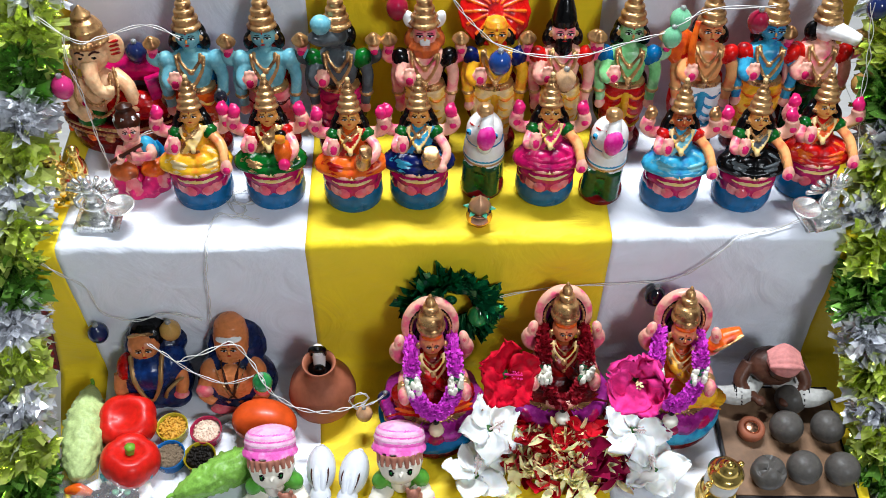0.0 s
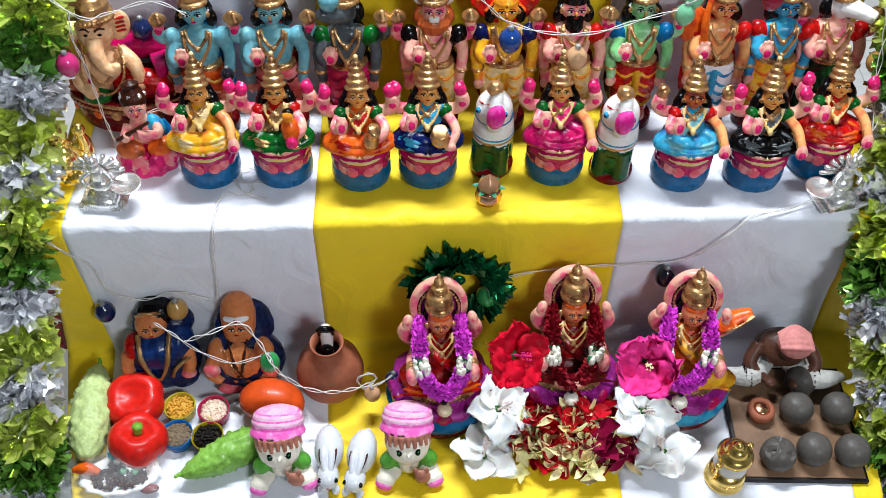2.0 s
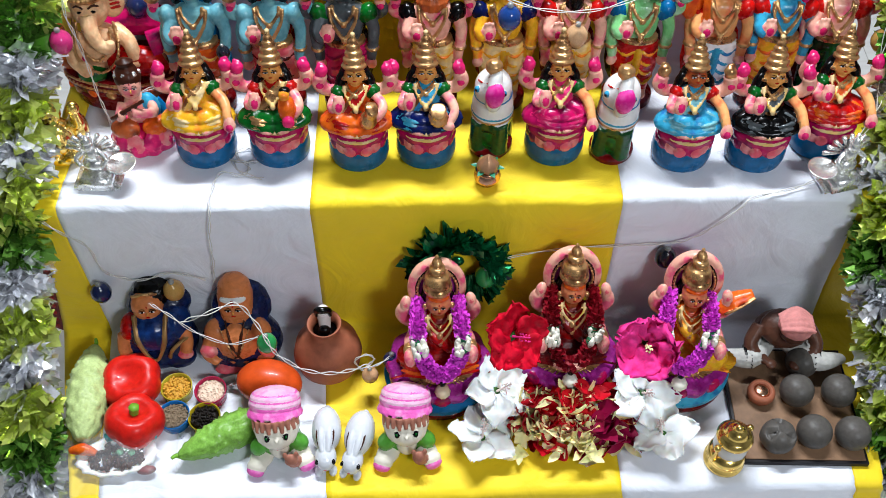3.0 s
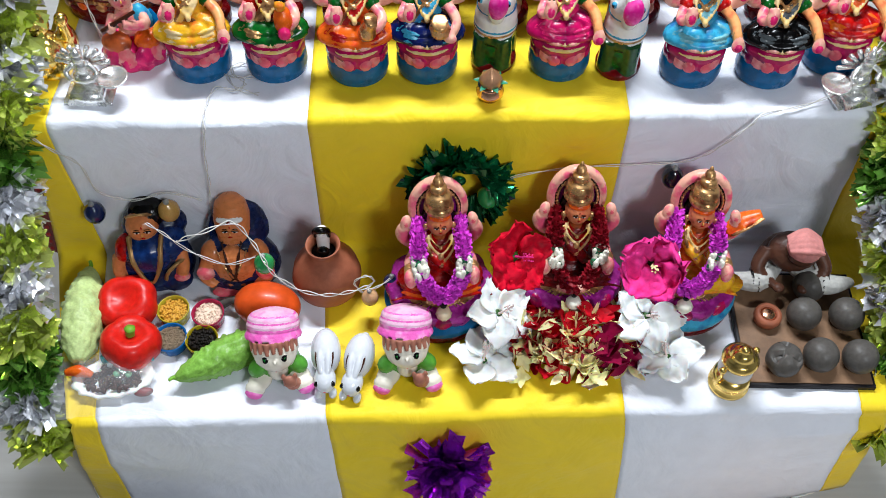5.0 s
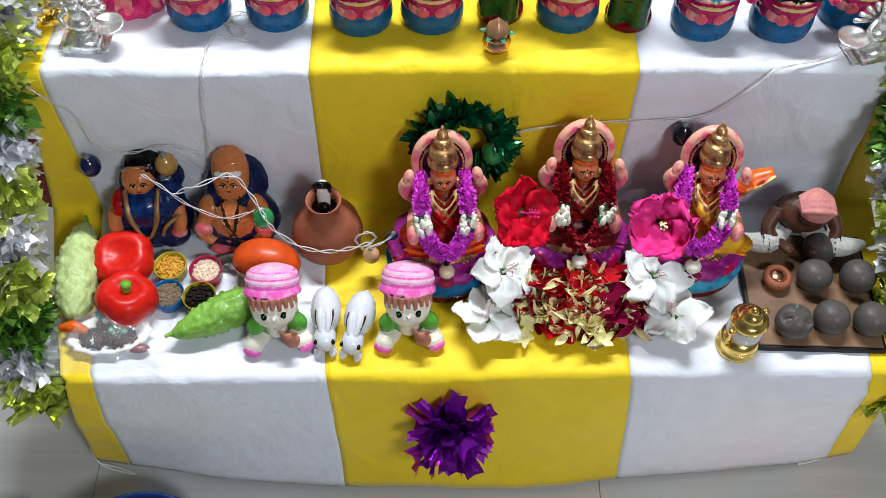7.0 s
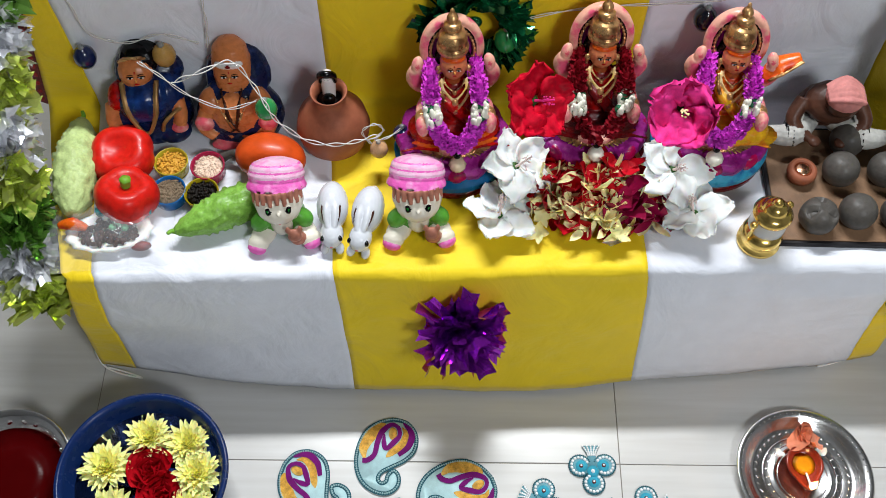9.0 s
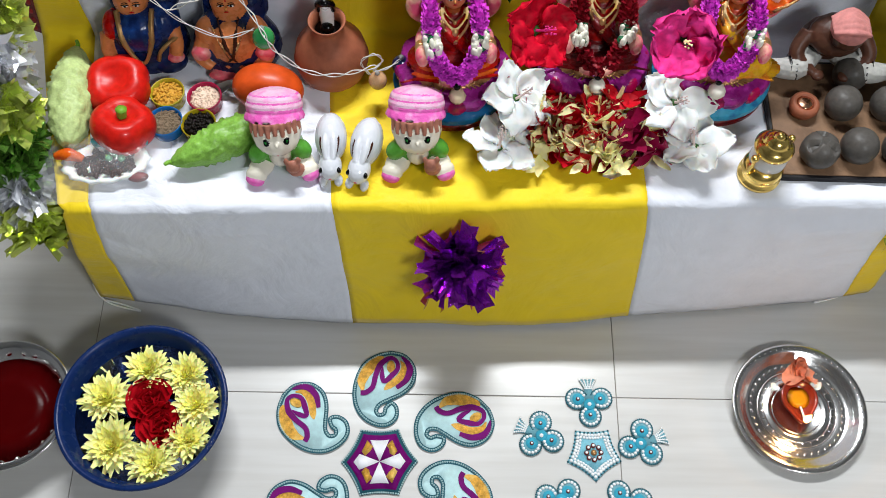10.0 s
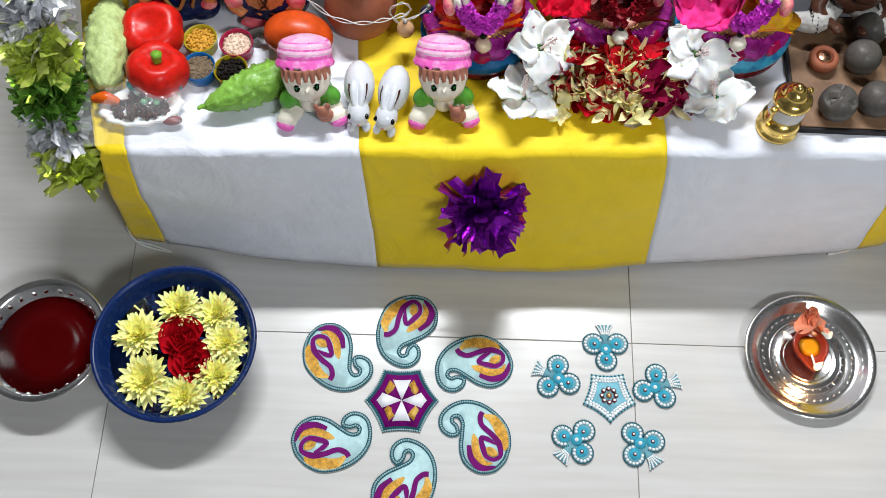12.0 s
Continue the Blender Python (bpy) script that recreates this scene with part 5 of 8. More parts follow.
def flute_doll(m):
    """A small child god with a flute on a pink lotus."""
    bm, pal = bmesh.new(), Palette()
    lathe(bm, [(0.034, 0), (0.040, 0.006), (0.042, 0.018), (0.036, 0.026), (0.01, 0.028)], pal(PINK), seg=40, ripple=0.07, lobes=10, squash=0.8)
    for k in range(10):
        a = 2 * math.pi * k / 10
        blob(bm, (0.036 * math.cos(a), 0.028 * math.sin(a), 0.022), (0.013, 0.005, 0.013), pal(ROSE if k % 2 else PINK), (-20, 0, math.degrees(a) + 90), 10, 6)
    for sx in (-1, 1):
        blob(bm, (sx * 0.020, -0.010, 0.036), (0.020, 0.014, 0.011), pal(TERRA if sx < 0 else ORANGE), (0, 0, sx * 22))
    blob(bm, (0, 0.004, 0.056), (0.016, 0.014, 0.024), pal(PALE))
    blob(bm, (0.018, 0.002, 0.058), (0.011, 0.012, 0.018), pal(SKYBLUE), (0, -15, 0))
    tube(bm, [(0.024, 0.010, 0.060), (0.036, 0.000, 0.040), (0.042, -0.010, 0.028)], [0.006, 0.008, 0.004], pal(BLUE), 8, 5)
    for sx in (-1, 1):
        tube(bm, [(sx * 0.016, 0.000, 0.066), (sx * 0.022, -0.014, 0.058), (sx * 0.006 - 0.010, -0.022, 0.066)], [0.0065, 0.006, 0.005], pal(PALE), 10, 5)
    tube(bm, [(-0.032, -0.022, 0.062), (0.014, -0.020, 0.076)], 0.0022, pal(BROWN), 8, 2)
    blob(bm, (-0.002, -0.002, 0.088), (0.0150, 0.0140, 0.0155), pal(PALE))
    blob(bm, (-0.002, 0.001, 0.097), (0.0175, 0.0155, 0.0130), pal(BROWN))
    face_marks(bm, 0.087, -0.0158, 0.9, pal)
    lathe(bm, [(0.012, 0), (0.014, 0.003), (0.010, 0.008), (0.012, 0.012), (0.003, 0.017)], pal(BROWN), (-0.002, 0.004, 0.104), seg=16)
    for k in range(7):
        blob(bm, (-0.002 + 0.016 * math.cos(k * 0.9), 0.002 + 0.012 * math.sin(k * 0.9), 0.103), (0.003, 0.003, 0.003), pal(SILVER), seg=7, rings=5)
    return finish("flute_doll", bm, pal, m, "small child doll with flute on pink lotus", lean=(0.06, 15))


flute_doll(pose(-0.298, 0.674, Z2 + 0.002, 0, 0, 10) @ Matrix.Diagonal((1.05, 1.05, 1.18, 1)))


def laughing_figure(m):
    bm, pal = bmesh.new(), Palette()
    g = pal(BRASS)
    lathe(bm, [(0.022, 0), (0.024, 0.004), (0.022, 0.010), (0.01, 0.012)], g, seg=20)
    blob(bm, (0, 0, 0.034), (0.021, 0.019, 0.024), g)
    blob(bm, (0, -0.010, 0.030), (0.017, 0.014, 0.018), g)
    for sx in (-1, 1):
        blob(bm, (sx * 0.013, -0.014, 0.010), (0.012, 0.010, 0.010), g)
        tube(bm, [(sx * 0.018, 0, 0.052), (sx * 0.030, -0.004, 0.050), (sx * 0.030, -0.006, 0.070)], [0.008, 0.007, 0.006], g, 10, 5)
        blob(bm, (sx * 0.030, -0.006, 0.078), (0.008, 0.007, 0.009), g)
        blob(bm, (sx * 0.005, -0.0175, 0.0745), (0.0022, 0.001, 0.0010), pal(BROWN), seg=8, rings=5)
    blob(bm, (0, -0.004, 0.072), (0.0155, 0.0140, 0.0155), g)
    blob(bm, (0.026, 0.004, 0.040), (0.012, 0.012, 0.022), g)
    blob(bm, (0, -0.0175, 0.0665), (0.005, 0.001, 0.0018), pal(BROWN), seg=8, rings=5)
    return finish("laughing_figurine", bm, pal, m, "shiny gold laughing figurine with round belly", "figurine")


laughing_figure(pose(-0.410, 0.655, Z2 + 0.002, 0, 0, 8) @ Matrix.Scale(1.14, 4))


def potter(m):
    """A clay potter bent over a wheel, in a pink head cloth."""
    bm, pal = bmesh.new(), Palette()
    sk, wh = pal(DARKSKIN), pal(DHOTI)
    blob(bm, (0, 0.012, 0.040), (0.034, 0.028, 0.034), sk)
    blob(bm, (0, -0.004, 0.066), (0.034, 0.030, 0.022), sk, (30, 0, 0))
    for sx in (-1, 1):
        tube(bm, [(sx * 0.018, 0.000, 0.024), (sx * 0.044, -0.034, 0.030), (sx * 0.078, -0.026, 0.022)], [0.017, 0.017, 0.009], wh, 12, 6)
        tube(bm, [(sx * 0.050, -0.016, 0.014), (sx * 0.040, -0.026, 0.010), (sx * 0.028, -0.032, 0.008)], [0.009, 0.008, 0.006], sk, 12, 6)
        blob(bm, (sx * 0.078, -0.026, 0.022), (0.011, 0.009, 0.009), wh)
        for j in range(2):
            lathe(bm, [(0.0165, -0.0015), (0.0185, 0), (0.0165, 0.0015)], pal(BLACK), (sx * (0.042 + 0.007 * j), -0.032 + 0.001 * j, 0.029), seg=14, m=Euler((0, 1.45, 0)).to_matrix())
        tube(bm, [(sx * 0.032, 0.000, 0.066), (sx * 0.044, -0.022, 0.046), (sx * 0.022, -0.040, 0.030)], [0.0105, 0.009, 0.0065], sk, 12, 6)
        blob(bm, (sx * 0.016, -0.044, 0.030), (0.008, 0.009, 0.006), sk)
        lathe(bm, [(0.0102, -0.001), (0.0112, 0), (0.0102, 0.001)], wh, (sx * 0.040, -0.016, 0.051), seg=12, m=Euler((0.6, 0, 0)).to_matrix())
    blob(bm, (0.004, -0.022, 0.090), (0.020, 0.022, 0.020), sk)
    blob(bm, (0.004, -0.020, 0.100), (0.0235, 0.0245, 0.0165), pal(TURBAN))
    for k in range(5):
        tube(bm, [(-0.018, -0.020 + 0.006 * (k - 2), 0.104), (0.004, -0.020 + 0.009 * (k - 2), 0.1165 - 0.001 * abs(k - 2)), (0.026, -0.020 + 0.006 * (k - 2), 0.102)], [0.003, 0.0045, 0.003], pal(TURBAN), 8, 5)
    return finish("potter_doll", bm, pal, m, "clay potter doll bent over, pink head cloth", lean=(0.3, 0))


DHOTI = mat("off_white_cloth_paint", (0.46, 0.45, 0.42), 0.6, var=0.25, bump=0.3, bscale=160)
DARKSKIN = mat("dark_brown_clay", (0.075, 0.030, 0.018), 0.4, var=0.2, bump=0.2)
TURBAN = mat("pink_head_cloth", (0.62, 0.24, 0.22), 0.7, var=0.2, bump=0.4)
potter(pose(0.626, 0.484, Z1 + 0.014, 0, 0, -4) @ Matrix.Diagonal((1.12, 1.04, 0.98, 1)))


# ---------------------------------------------------------------- on the first step: vegetables, cups, pots
PEPPER = mat("red_pepper_skin", (0.58, 0.012, 0.007), 0.34, var=0.3, scale=40, coat=0.06, bump=0.1, bscale=60)
STEM = mat("green_stem", (0.16, 0.36, 0.03), 0.4, var=0.2)
GOURD = mat("green_gourd_skin", (0.20, 0.40, 0.06), 0.35, var=0.25, scale=120, bump=0.5, bscale=180, coat=0.1)
PALEGOURD = mat("pale_gourd_skin", (0.44, 0.54, 0.22), 0.4, var=0.2, scale=120, bump=0.5, bscale=200)
TOMATO = mat("tomato_skin", (0.58, 0.07, 0.010), 0.32, var=0.25, scale=25, coat=0.08)
CLAYPOT = mat("terracotta", (0.31, 0.10, 0.052), 0.5, var=0.15, scale=50, bump=0.15)
GREYCLAY = mat("grey_clay", (0.082, 0.074, 0.066), 0.42, var=0.25, scale=60, bump=0.25, bscale=150)
BOARD = mat("brown_board", (0.20, 0.115, 0.065), 0.55, var=0.25, scale=30, bump=0.2)
BOARDEDGE = mat("black_board_edge", (0.012, 0.010, 0.012), 0.5, var=0.2)
GLASS = mat("clear_plastic", (0.95, 0.96, 0.97), 0.06, var=0, trans=0.9, spec=0.5)
MILKY = mat("milky_plastic", (0.85, 0.84, 0.82), 0.2, var=0.03, trans=0.3)


def pepper(m, label, upright):
    th = thing("bell_pepper", m, label, "bell pepper", "vegetables on the first step")
    bm = bmesh.new()
    rows = []
    for i in range(1, 20):
        t = math.pi * i / 20
        r = 0.0405 * (math.sin(t) ** 0.72)
        z = 0.033 - 0.036 * math.cos(t)
        if z > 0.052:                                   # shoulders sink towards the stem
            z -= (1 - r / 0.0405) ** 2 * 0.030
        row = []
        for k in range(48):
            a = 2 * math.pi * k / 48
            lobe = 1 + 0.15 * abs(math.sin(2 * a + 0.4)) ** 0.6 - 0.10 + 0.03 * noise.noise(Vector((math.cos(a), math.sin(a), z * 20 + upright)))
            row.append((r * lobe * math.cos(a), r * lobe * math.sin(a), z))
        rows.append(row)
    vs = sheet(bm, rows, closed=True)
    bm.faces.new(vs[0][::-1]), bm.faces.new(vs[-1])
    body = part("pepper_flesh", bm, PEPPER, th)
    bm = bmesh.new()
    if upright:
        lathe(bm, [(0.012, 0.040), (0.010, 0.044), (0.0062, 0.050), (0.0070, 0.062), (0.0075, 0.066), (0.002, 0.068)], 0, seg=16, ripple=0.05, lobes=5)
    else:
        lathe(bm, [(0.0050, 0.040), (0.0042, 0.047), (0.0015, 0.049)], 0, seg=12)
    part("stem", bm, STEM if upright else PALEGOURD, th, "short green stem")
    return th


pepper(pose(-0.343, 0.446, Z1 + 0.004, 10, -4, 20) @ Matrix.Diagonal((1.08, 1.05, 0.86, 1)), "glossy red bell pepper lying on its base", 0)
pepper(pose(-0.333, 0.367, Z1 + 0.006, -14, 4, -25) @ Matrix.Diagonal((1, 1, 0.92, 1)), "glossy red bell pepper with green stem", 1)


def gourd(m, label, material, length, radius):
    """A warty bitter gourd, tapered to both ends, lying along its y axis."""
    th = thing("bitter_gourd", m, label, "bitter gourd", "vegetables on the first step")
    bm = bmesh.new()
    rows = []
    for i in range(1, 48):
        s = i / 48
        r = radius * (math.sin(math.pi * s ** 0.85) ** 0.62)
        y = length * (s - 0.5)
        row = []
        for k in range(44):
            a = 2 * math.pi * k / 44
            wart = 0.07 * abs(math.sin(5 * a + 0.5 * math.sin(s * 9))) + 0.30 * max(0, noise.noise(Vector((math.cos(a) * 3.4, math.sin(a) * 3.4, s * 19)))) + 0.07 * noise.noise(Vector((math.cos(a) * 8, math.sin(a) * 8, s * 40)))
            rr = r * (0.92 + wart)
            row.append((rr * math.cos(a), y + 0.004 * math.sin(s * 3), max(rr * math.sin(a), -radius * 0.9)))
        rows.append(row)
    vs = sheet(bm, rows, closed=True)
    bm.faces.new(vs[0][::-1]), bm.faces.new(vs[-1])
    bmesh.ops.recalc_face_normals(bm, faces=bm.faces)
    part("gourd_flesh", bm, material, th)
    bm = bmesh.new()
    tube(bm, [(0, length * 0.47, 0), (0.002, length * 0.51, 0.002), (0.0, length * 0.55, 0.003)], [0.0045, 0.003, 0.0024], 0, 8, 5)
    part("stalk", bm, STEM, th)
    return th


gourd(pose(-0.404, 0.425, Z1 + 0.030, 0, 0, 4), "pale green warty bitter gourd", PALEGOURD, 0.165, 0.031)
gourd(pose(-0.196, 0.354, Z1 + 0.026, 0, 0, 118), "fresh green bitter gourd beside the cups", GOURD, 0.150, 0.0255)

th = thing("tomato", pose(-0.141, 0.433, Z1 + 0.002, 0, 0, -8) @ Matrix.Scale(1.06, 4), "long glossy orange-red tomato", "tomato", "vegetables on the first step")
bm = bmesh.new()
blob(bm, (0, 0, 0.029), (0.046, 0.033, 0.030), 0, (0, 4, 0), 28, 16)
part("tomato_flesh", bm, TOMATO, th)
bm = bmesh.new()
tube(bm, [(-0.046, 0.004, 0.024), (-0.054, 0.006, 0.020), (-0.068, 0.004, 0.010)], [0.006, 0.005, 0.007], 0, 8, 5)
part("stalk", bm, GREYCLAY, th, "dried grey stalk")


def cup(x, y, material, filling, label, grain):
    th = thing("small_cup", pose(x, y, Z1 + 0.002) @ Matrix.Scale(1.06, 4), label, "cup", "spice cups on the first step")
    bm = bmesh.new()
    lathe(bm, [(0.0185, 0), (0.0205, 0.001), (0.0218, 0.016), (0.0224, 0.0185), (0.0216, 0.0195), (0.0206, 0.0185), (0.0198, 0.013), (0.0190, 0.012)], 0, seg=32)
    part("cup_wall", bm, material, th)
    bm = bmesh.new()
    rng = random.Random(int(x * 1000) + 7)
    lathe(bm, [(0.0195, 0.0125), (0.014, 0.0140), (0.006, 0.0150), (0.001, 0.0152)], 0, seg=20)
    for _ in range(110 if grain != "seed" else 130):
        a, r = rng.uniform(0, 6.283), 0.0185 * rng.random() ** 0.5
        rad = {"lentil": (0.0024, 0.0018, 0.0012), "rice": (0.0022, 0.0009, 0.0009), "seed": (0.0042, 0.0007, 0.0007), "corn": (0.0021, 0.0021, 0.0021)}[grain]
        blob(bm, (r * math.cos(a), r * math.sin(a), 0.0165 - r * 0.08 + rng.uniform(-0.0008, 0.0014)), rad, 0, (rng.uniform(-25, 25), rng.uniform(-25, 25), rng.uniform(0, 360)), 6, 4)
    tagged(part("filling", bm, filling, th, "heap of dry grain"), kind="stuff")
    return th


cup(-0.280, 0.436, mat("yellow_plastic", (0.55, 0.45, 0.03), 0.25, var=0.05, trans=0.25), mat("split_lentils", (0.62, 0.32, 0.035), 0.5, var=0.2, island=0.5), "yellow plastic cup heaped with yellow lentils", "lentil")
cup(-0.229, 0.429, mat("crimson_plastic", (0.38, 0.012, 0.06), 0.2, var=0.05, trans=0.15), mat("rice_grains", (0.80, 0.62, 0.48), 0.5, var=0.1, island=0.3), "crimson plastic cup heaped with raw rice", "rice")
cup(-0.278, 0.389, mat("blue_plastic", (0.01, 0.14, 0.42), 0.2, var=0.05, trans=0.15), mat("cumin_seeds", (0.26, 0.19, 0.12), 0.6, var=0.2, island=0.8), "blue plastic cup filled with cumin seeds", "seed")
cup(-0.233, 0.385, mat("olive_plastic", (0.40, 0.30, 0.01), 0.2, var=0.05, trans=0.15), mat("peppercorns", (0.010, 0.007, 0.005), 0.5, var=0.3, island=0.6), "yellow plastic cup filled with black peppercorns", "corn")

# clay water pot with a small figure looking out of its neck
th = thing("clay_pot", pose(-0.056, 0.480, Z1 + 0.002) @ Matrix.Diagonal((1.05, 1.05, 1.12, 1)), "round terracotta pot with a flared neck", "pot")
bm = bmesh.new()
lathe(bm, [(0.024, 0), (0.034, 0.003), (0.045, 0.018), (0.0485, 0.036), (0.044, 0.056), (0.031, 0.073), (0.0215, 0.082), (0.0195, 0.090), (0.0225, 0.099), (0.0240, 0.101), (0.0225, 0.102), (0.0185, 0.097), (0.0165, 0.088), (0.020, 0.078), (0.030, 0.06)], 0, seg=48)
part("pot_wall", bm, CLAYPOT, th)
bm = bmesh.new()
lathe(bm, [(0.001, 0.060), (0.0240, 0.062), (0.018, 0.078), (0.0160, 0.086), (0.001, 0.090)], 0, seg=24)
part("dark_filling", bm, BLACK, th, "black figure body inside the neck")
bm = bmesh.new()
pal = Palette()
tube(bm, [(0, 0.004, 0.086), (0, 0.008, 0.106), (0, 0.006, 0.122), (0, -0.002, 0.128)], [0.008, 0.0095, 0.0085, 0.004], pal(WHITE), 12, 6)
tube(bm, [(-0.009, 0.006, 0.112), (-0.008, 0.002, 0.127), (0, -0.002, 0.133), (0.008, 0.002, 0.127), (0.009, 0.006, 0.112)], [0.003, 0.0045, 0.005, 0.0045, 0.003], pal(BLACK), 10, 6)
blob(bm, (0, -0.006, 0.094), (0.009, 0.007, 0.007), pal(BLACK))
tagged(new("pot_figurine", mesh_of("pot_figurine", bm, pal.mats)), "small black and white figure in the pot neck", "figurine").matrix_world = pose(-0.056, 0.480, Z1 + 0.002) @ Matrix.Diagonal((1.05, 1.05, 1.12, 1))

# the potter's board with round clay pots
board = thing("clay_board", pose(0.632, 0.390, Z1 + 0.002, 0, 0, -2.5), "square brown board with a black edge", "board")
bm = bmesh.new()
box(bm, (-0.093, -0.096, 0.0), (0.093, 0.096, 0.009), bevel=0.0015)
part("board_edge", bm, BOARDEDGE, board, "black edge")
bm = bmesh.new()
box(bm, (-0.0885, -0.0915, 0.0088), (0.0885, 0.0915, 0.0112), bevel=0.001)
part("board_face", bm, BOARD, board)
for x, y, s, rough in ((0.636, 0.399, 0.94, 0), (0.698, 0.397, 0.95, 0), (0.590, 0.325, 0.97, 1), (0.644, 0.331, 0.95, 0), (0.699, 0.327, 0.95, 0), (0.656, 0.448, 0.92, 0)):
    bm = bmesh.new()
    rows = []
    for i in range(1, 16):
        t = math.pi * i / 16
        rr, z = 0.0262 * s * math.sin(t) ** 0.85, 0.0225 - 0.0235 * math.cos(t)
        rows.append([(rr * (1 + (0.10 if rough else 0.008) * noise.noise(Vector((math.cos(a) * 1.6, math.sin(a) * 1.6, z * 50 + x * 9)))) * math.cos(a), rr * math.sin(a),
                      z - (0.010 if rough and z > 0.036 and abs(math.sin(a * 1.5 + 1)) < 0.55 else 0.0)) for a in [2 * math.pi * k / 32 for k in range(32)]])
    vs = sheet(bm, rows, closed=True)
    bm.faces.new(vs[0][::-1]), bm.faces.new(vs[-1])
    tagged(new("clay_ball_pot", mesh_of("clay_ball_pot", bm, GREYCLAY)), "dented grey clay lump on the board" if rough else "smooth round grey clay pot on the board", "clay pot",
           "round clay pots on the board").matrix_world = pose(x, y, Z1 + 0.0125)
th = thing("clay_lamp_cup", pose(0.586, 0.402, Z1 + 0.0132), "small round brown clay cup with a glassy centre", "clay cup")
bm = bmesh.new()
lathe(bm, [(0.012, 0), (0.0175, 0.003), (0.0205, 0.012), (0.0195, 0.018), (0.0150, 0.021), (0.0125, 0.0205), (0.0120, 0.018)], 0, seg=28)
part("cup_wall", bm, CLAYPOT, th)
bm = bmesh.new()
lathe(bm, [(0.0120, 0.018), (0.008, 0.0195), (0.001, 0.0202)], 0, seg=20)
part("glassy_centre", bm, COPPER, th)

# small gold lantern
th = thing("gold_lantern", pose(0.514, 0.306, Z1 + 0.003, 0, 0, 30) @ Matrix.Scale(1.28, 4), "small shiny gold lantern with milky chimney", "lantern")
for nm, prof, mt in (("lantern_base", [(0.020, 0), (0.0225, 0.002), (0.0225, 0.006), (0.0195, 0.008), (0.0205, 0.014), (0.0215, 0.018), (0.0190, 0.024), (0.0130, 0.027)], BRASS),
                     ("chimney", [(0.0130, 0.027), (0.0190, 0.034), (0.0185, 0.044), (0.0125, 0.051)], MILKY),
                     ("lantern_cap", [(0.0130, 0.050), (0.0195, 0.053), (0.0200, 0.057), (0.0160, 0.061), (0.0120, 0.063), (0.0125, 0.067), (0.0085, 0.071), (0.0045, 0.073), (0.0055, 0.076), (0.001, 0.079)], BRASS)):
    bm = bmesh.new()
    lathe(bm, prof, 0, seg=32)
    part(nm, bm, mt, th)
for sx in (-1, 1):
    bm = bmesh.new()
    tube(bm, [(sx * 0.018, 0, 0.018), (sx * 0.024, 0, 0.026), (sx * 0.021, 0, 0.040), (sx * 0.024, 0, 0.050), (sx * 0.019, 0, 0.057)], 0.0019, 0, 8, 6)
    blob(bm, (sx * 0.0235, 0, 0.052), (0.0042, 0.0042, 0.0042), 0, seg=10, rings=6)
    part("handle", bm, BRASS, th)


# ---------------------------------------------------------------- flowers
def petal(bm, m, length, width, curl, cup_, mi, n=7, ruffle=0.0, seed=0.0, across=5):
    """One petal growing along y from the origin of m, rising by curl and hollowed across, frilled at the rim."""
    rows = []
    half = (across - 1) / 2
    for i in range(n + 1):
        s = i / n
        w = width * (math.sin(math.pi * min(1, 0.10 + 0.84 * s ** 0.8)) ** 0.75)
        row = []
        for j in range(across):
            u = (j - half) / half
            rim = max(abs(u), s) ** 3
            z = curl * length * s * s + cup_ * width * u * u + ruffle * length * (noise.noise(Vector((u * 2.2 + seed, s * 3.1, seed * 2.7))) + 0.9 * rim * noise.noise(Vector((u * 6 + seed, s * 7, seed))))
            e = 1 + (0.10 * noise.noise(Vector((u * 5 + seed, seed, 2))) * s if ruffle > 0.1 else 0)
            row.append(m @ Vector((u * w, length * s * e * (1 - 0.07 * u * u), z)))
        rows.append(row)
    sheet(bm, rows, mi)


HIBRED = mat("red_hibiscus_petal", (0.56, 0.002, 0.020), 0.6, var=0.3, scale=50, spec=0.12)
HIBPINK = mat("pink_hibiscus_petal", (0.82, 0.040, 0.27), 0.6, var=0.35, scale=40, spec=0.12)
WHITEPETAL = mat("white_petal", (0.88, 0.88, 0.84), 0.55, var=0.05, scale=50, sub=0.35, spec=0.15)
ROSEPETAL = mat("red_rose_petal", (0.50, 0.004, 0.014), 0.5, var=0.25, scale=40, island=0.4, spec=0.15)
CRIMSONPETAL = mat("crimson_petal", (0.30, 0.004, 0.05), 0.4, var=0.3, scale=40, island=0.6)
CREAMPETAL = mat("cream_petal", (0.96, 0.88, 0.46), 0.6, var=0.06, island=0.2, sub=0.3, spec=0.12)
BLUSH = mat("blush_stamen", (0.82, 0.66, 0.62), 0.5, var=0.1)
YELLOWPETAL = mat("yellow_petal", (0.98, 0.92, 0.24), 0.7, var=0.04, sub=0.4, spec=0.1, island=0.25)
PALEYELLOW = mat("pale_yellow_petal", (0.98, 0.95, 0.40), 0.7, var=0.04, sub=0.4, spec=0.1, island=0.25)
LEAF = mat("leaf", (0.035, 0.11, 0.02), 0.4, var=0.3)


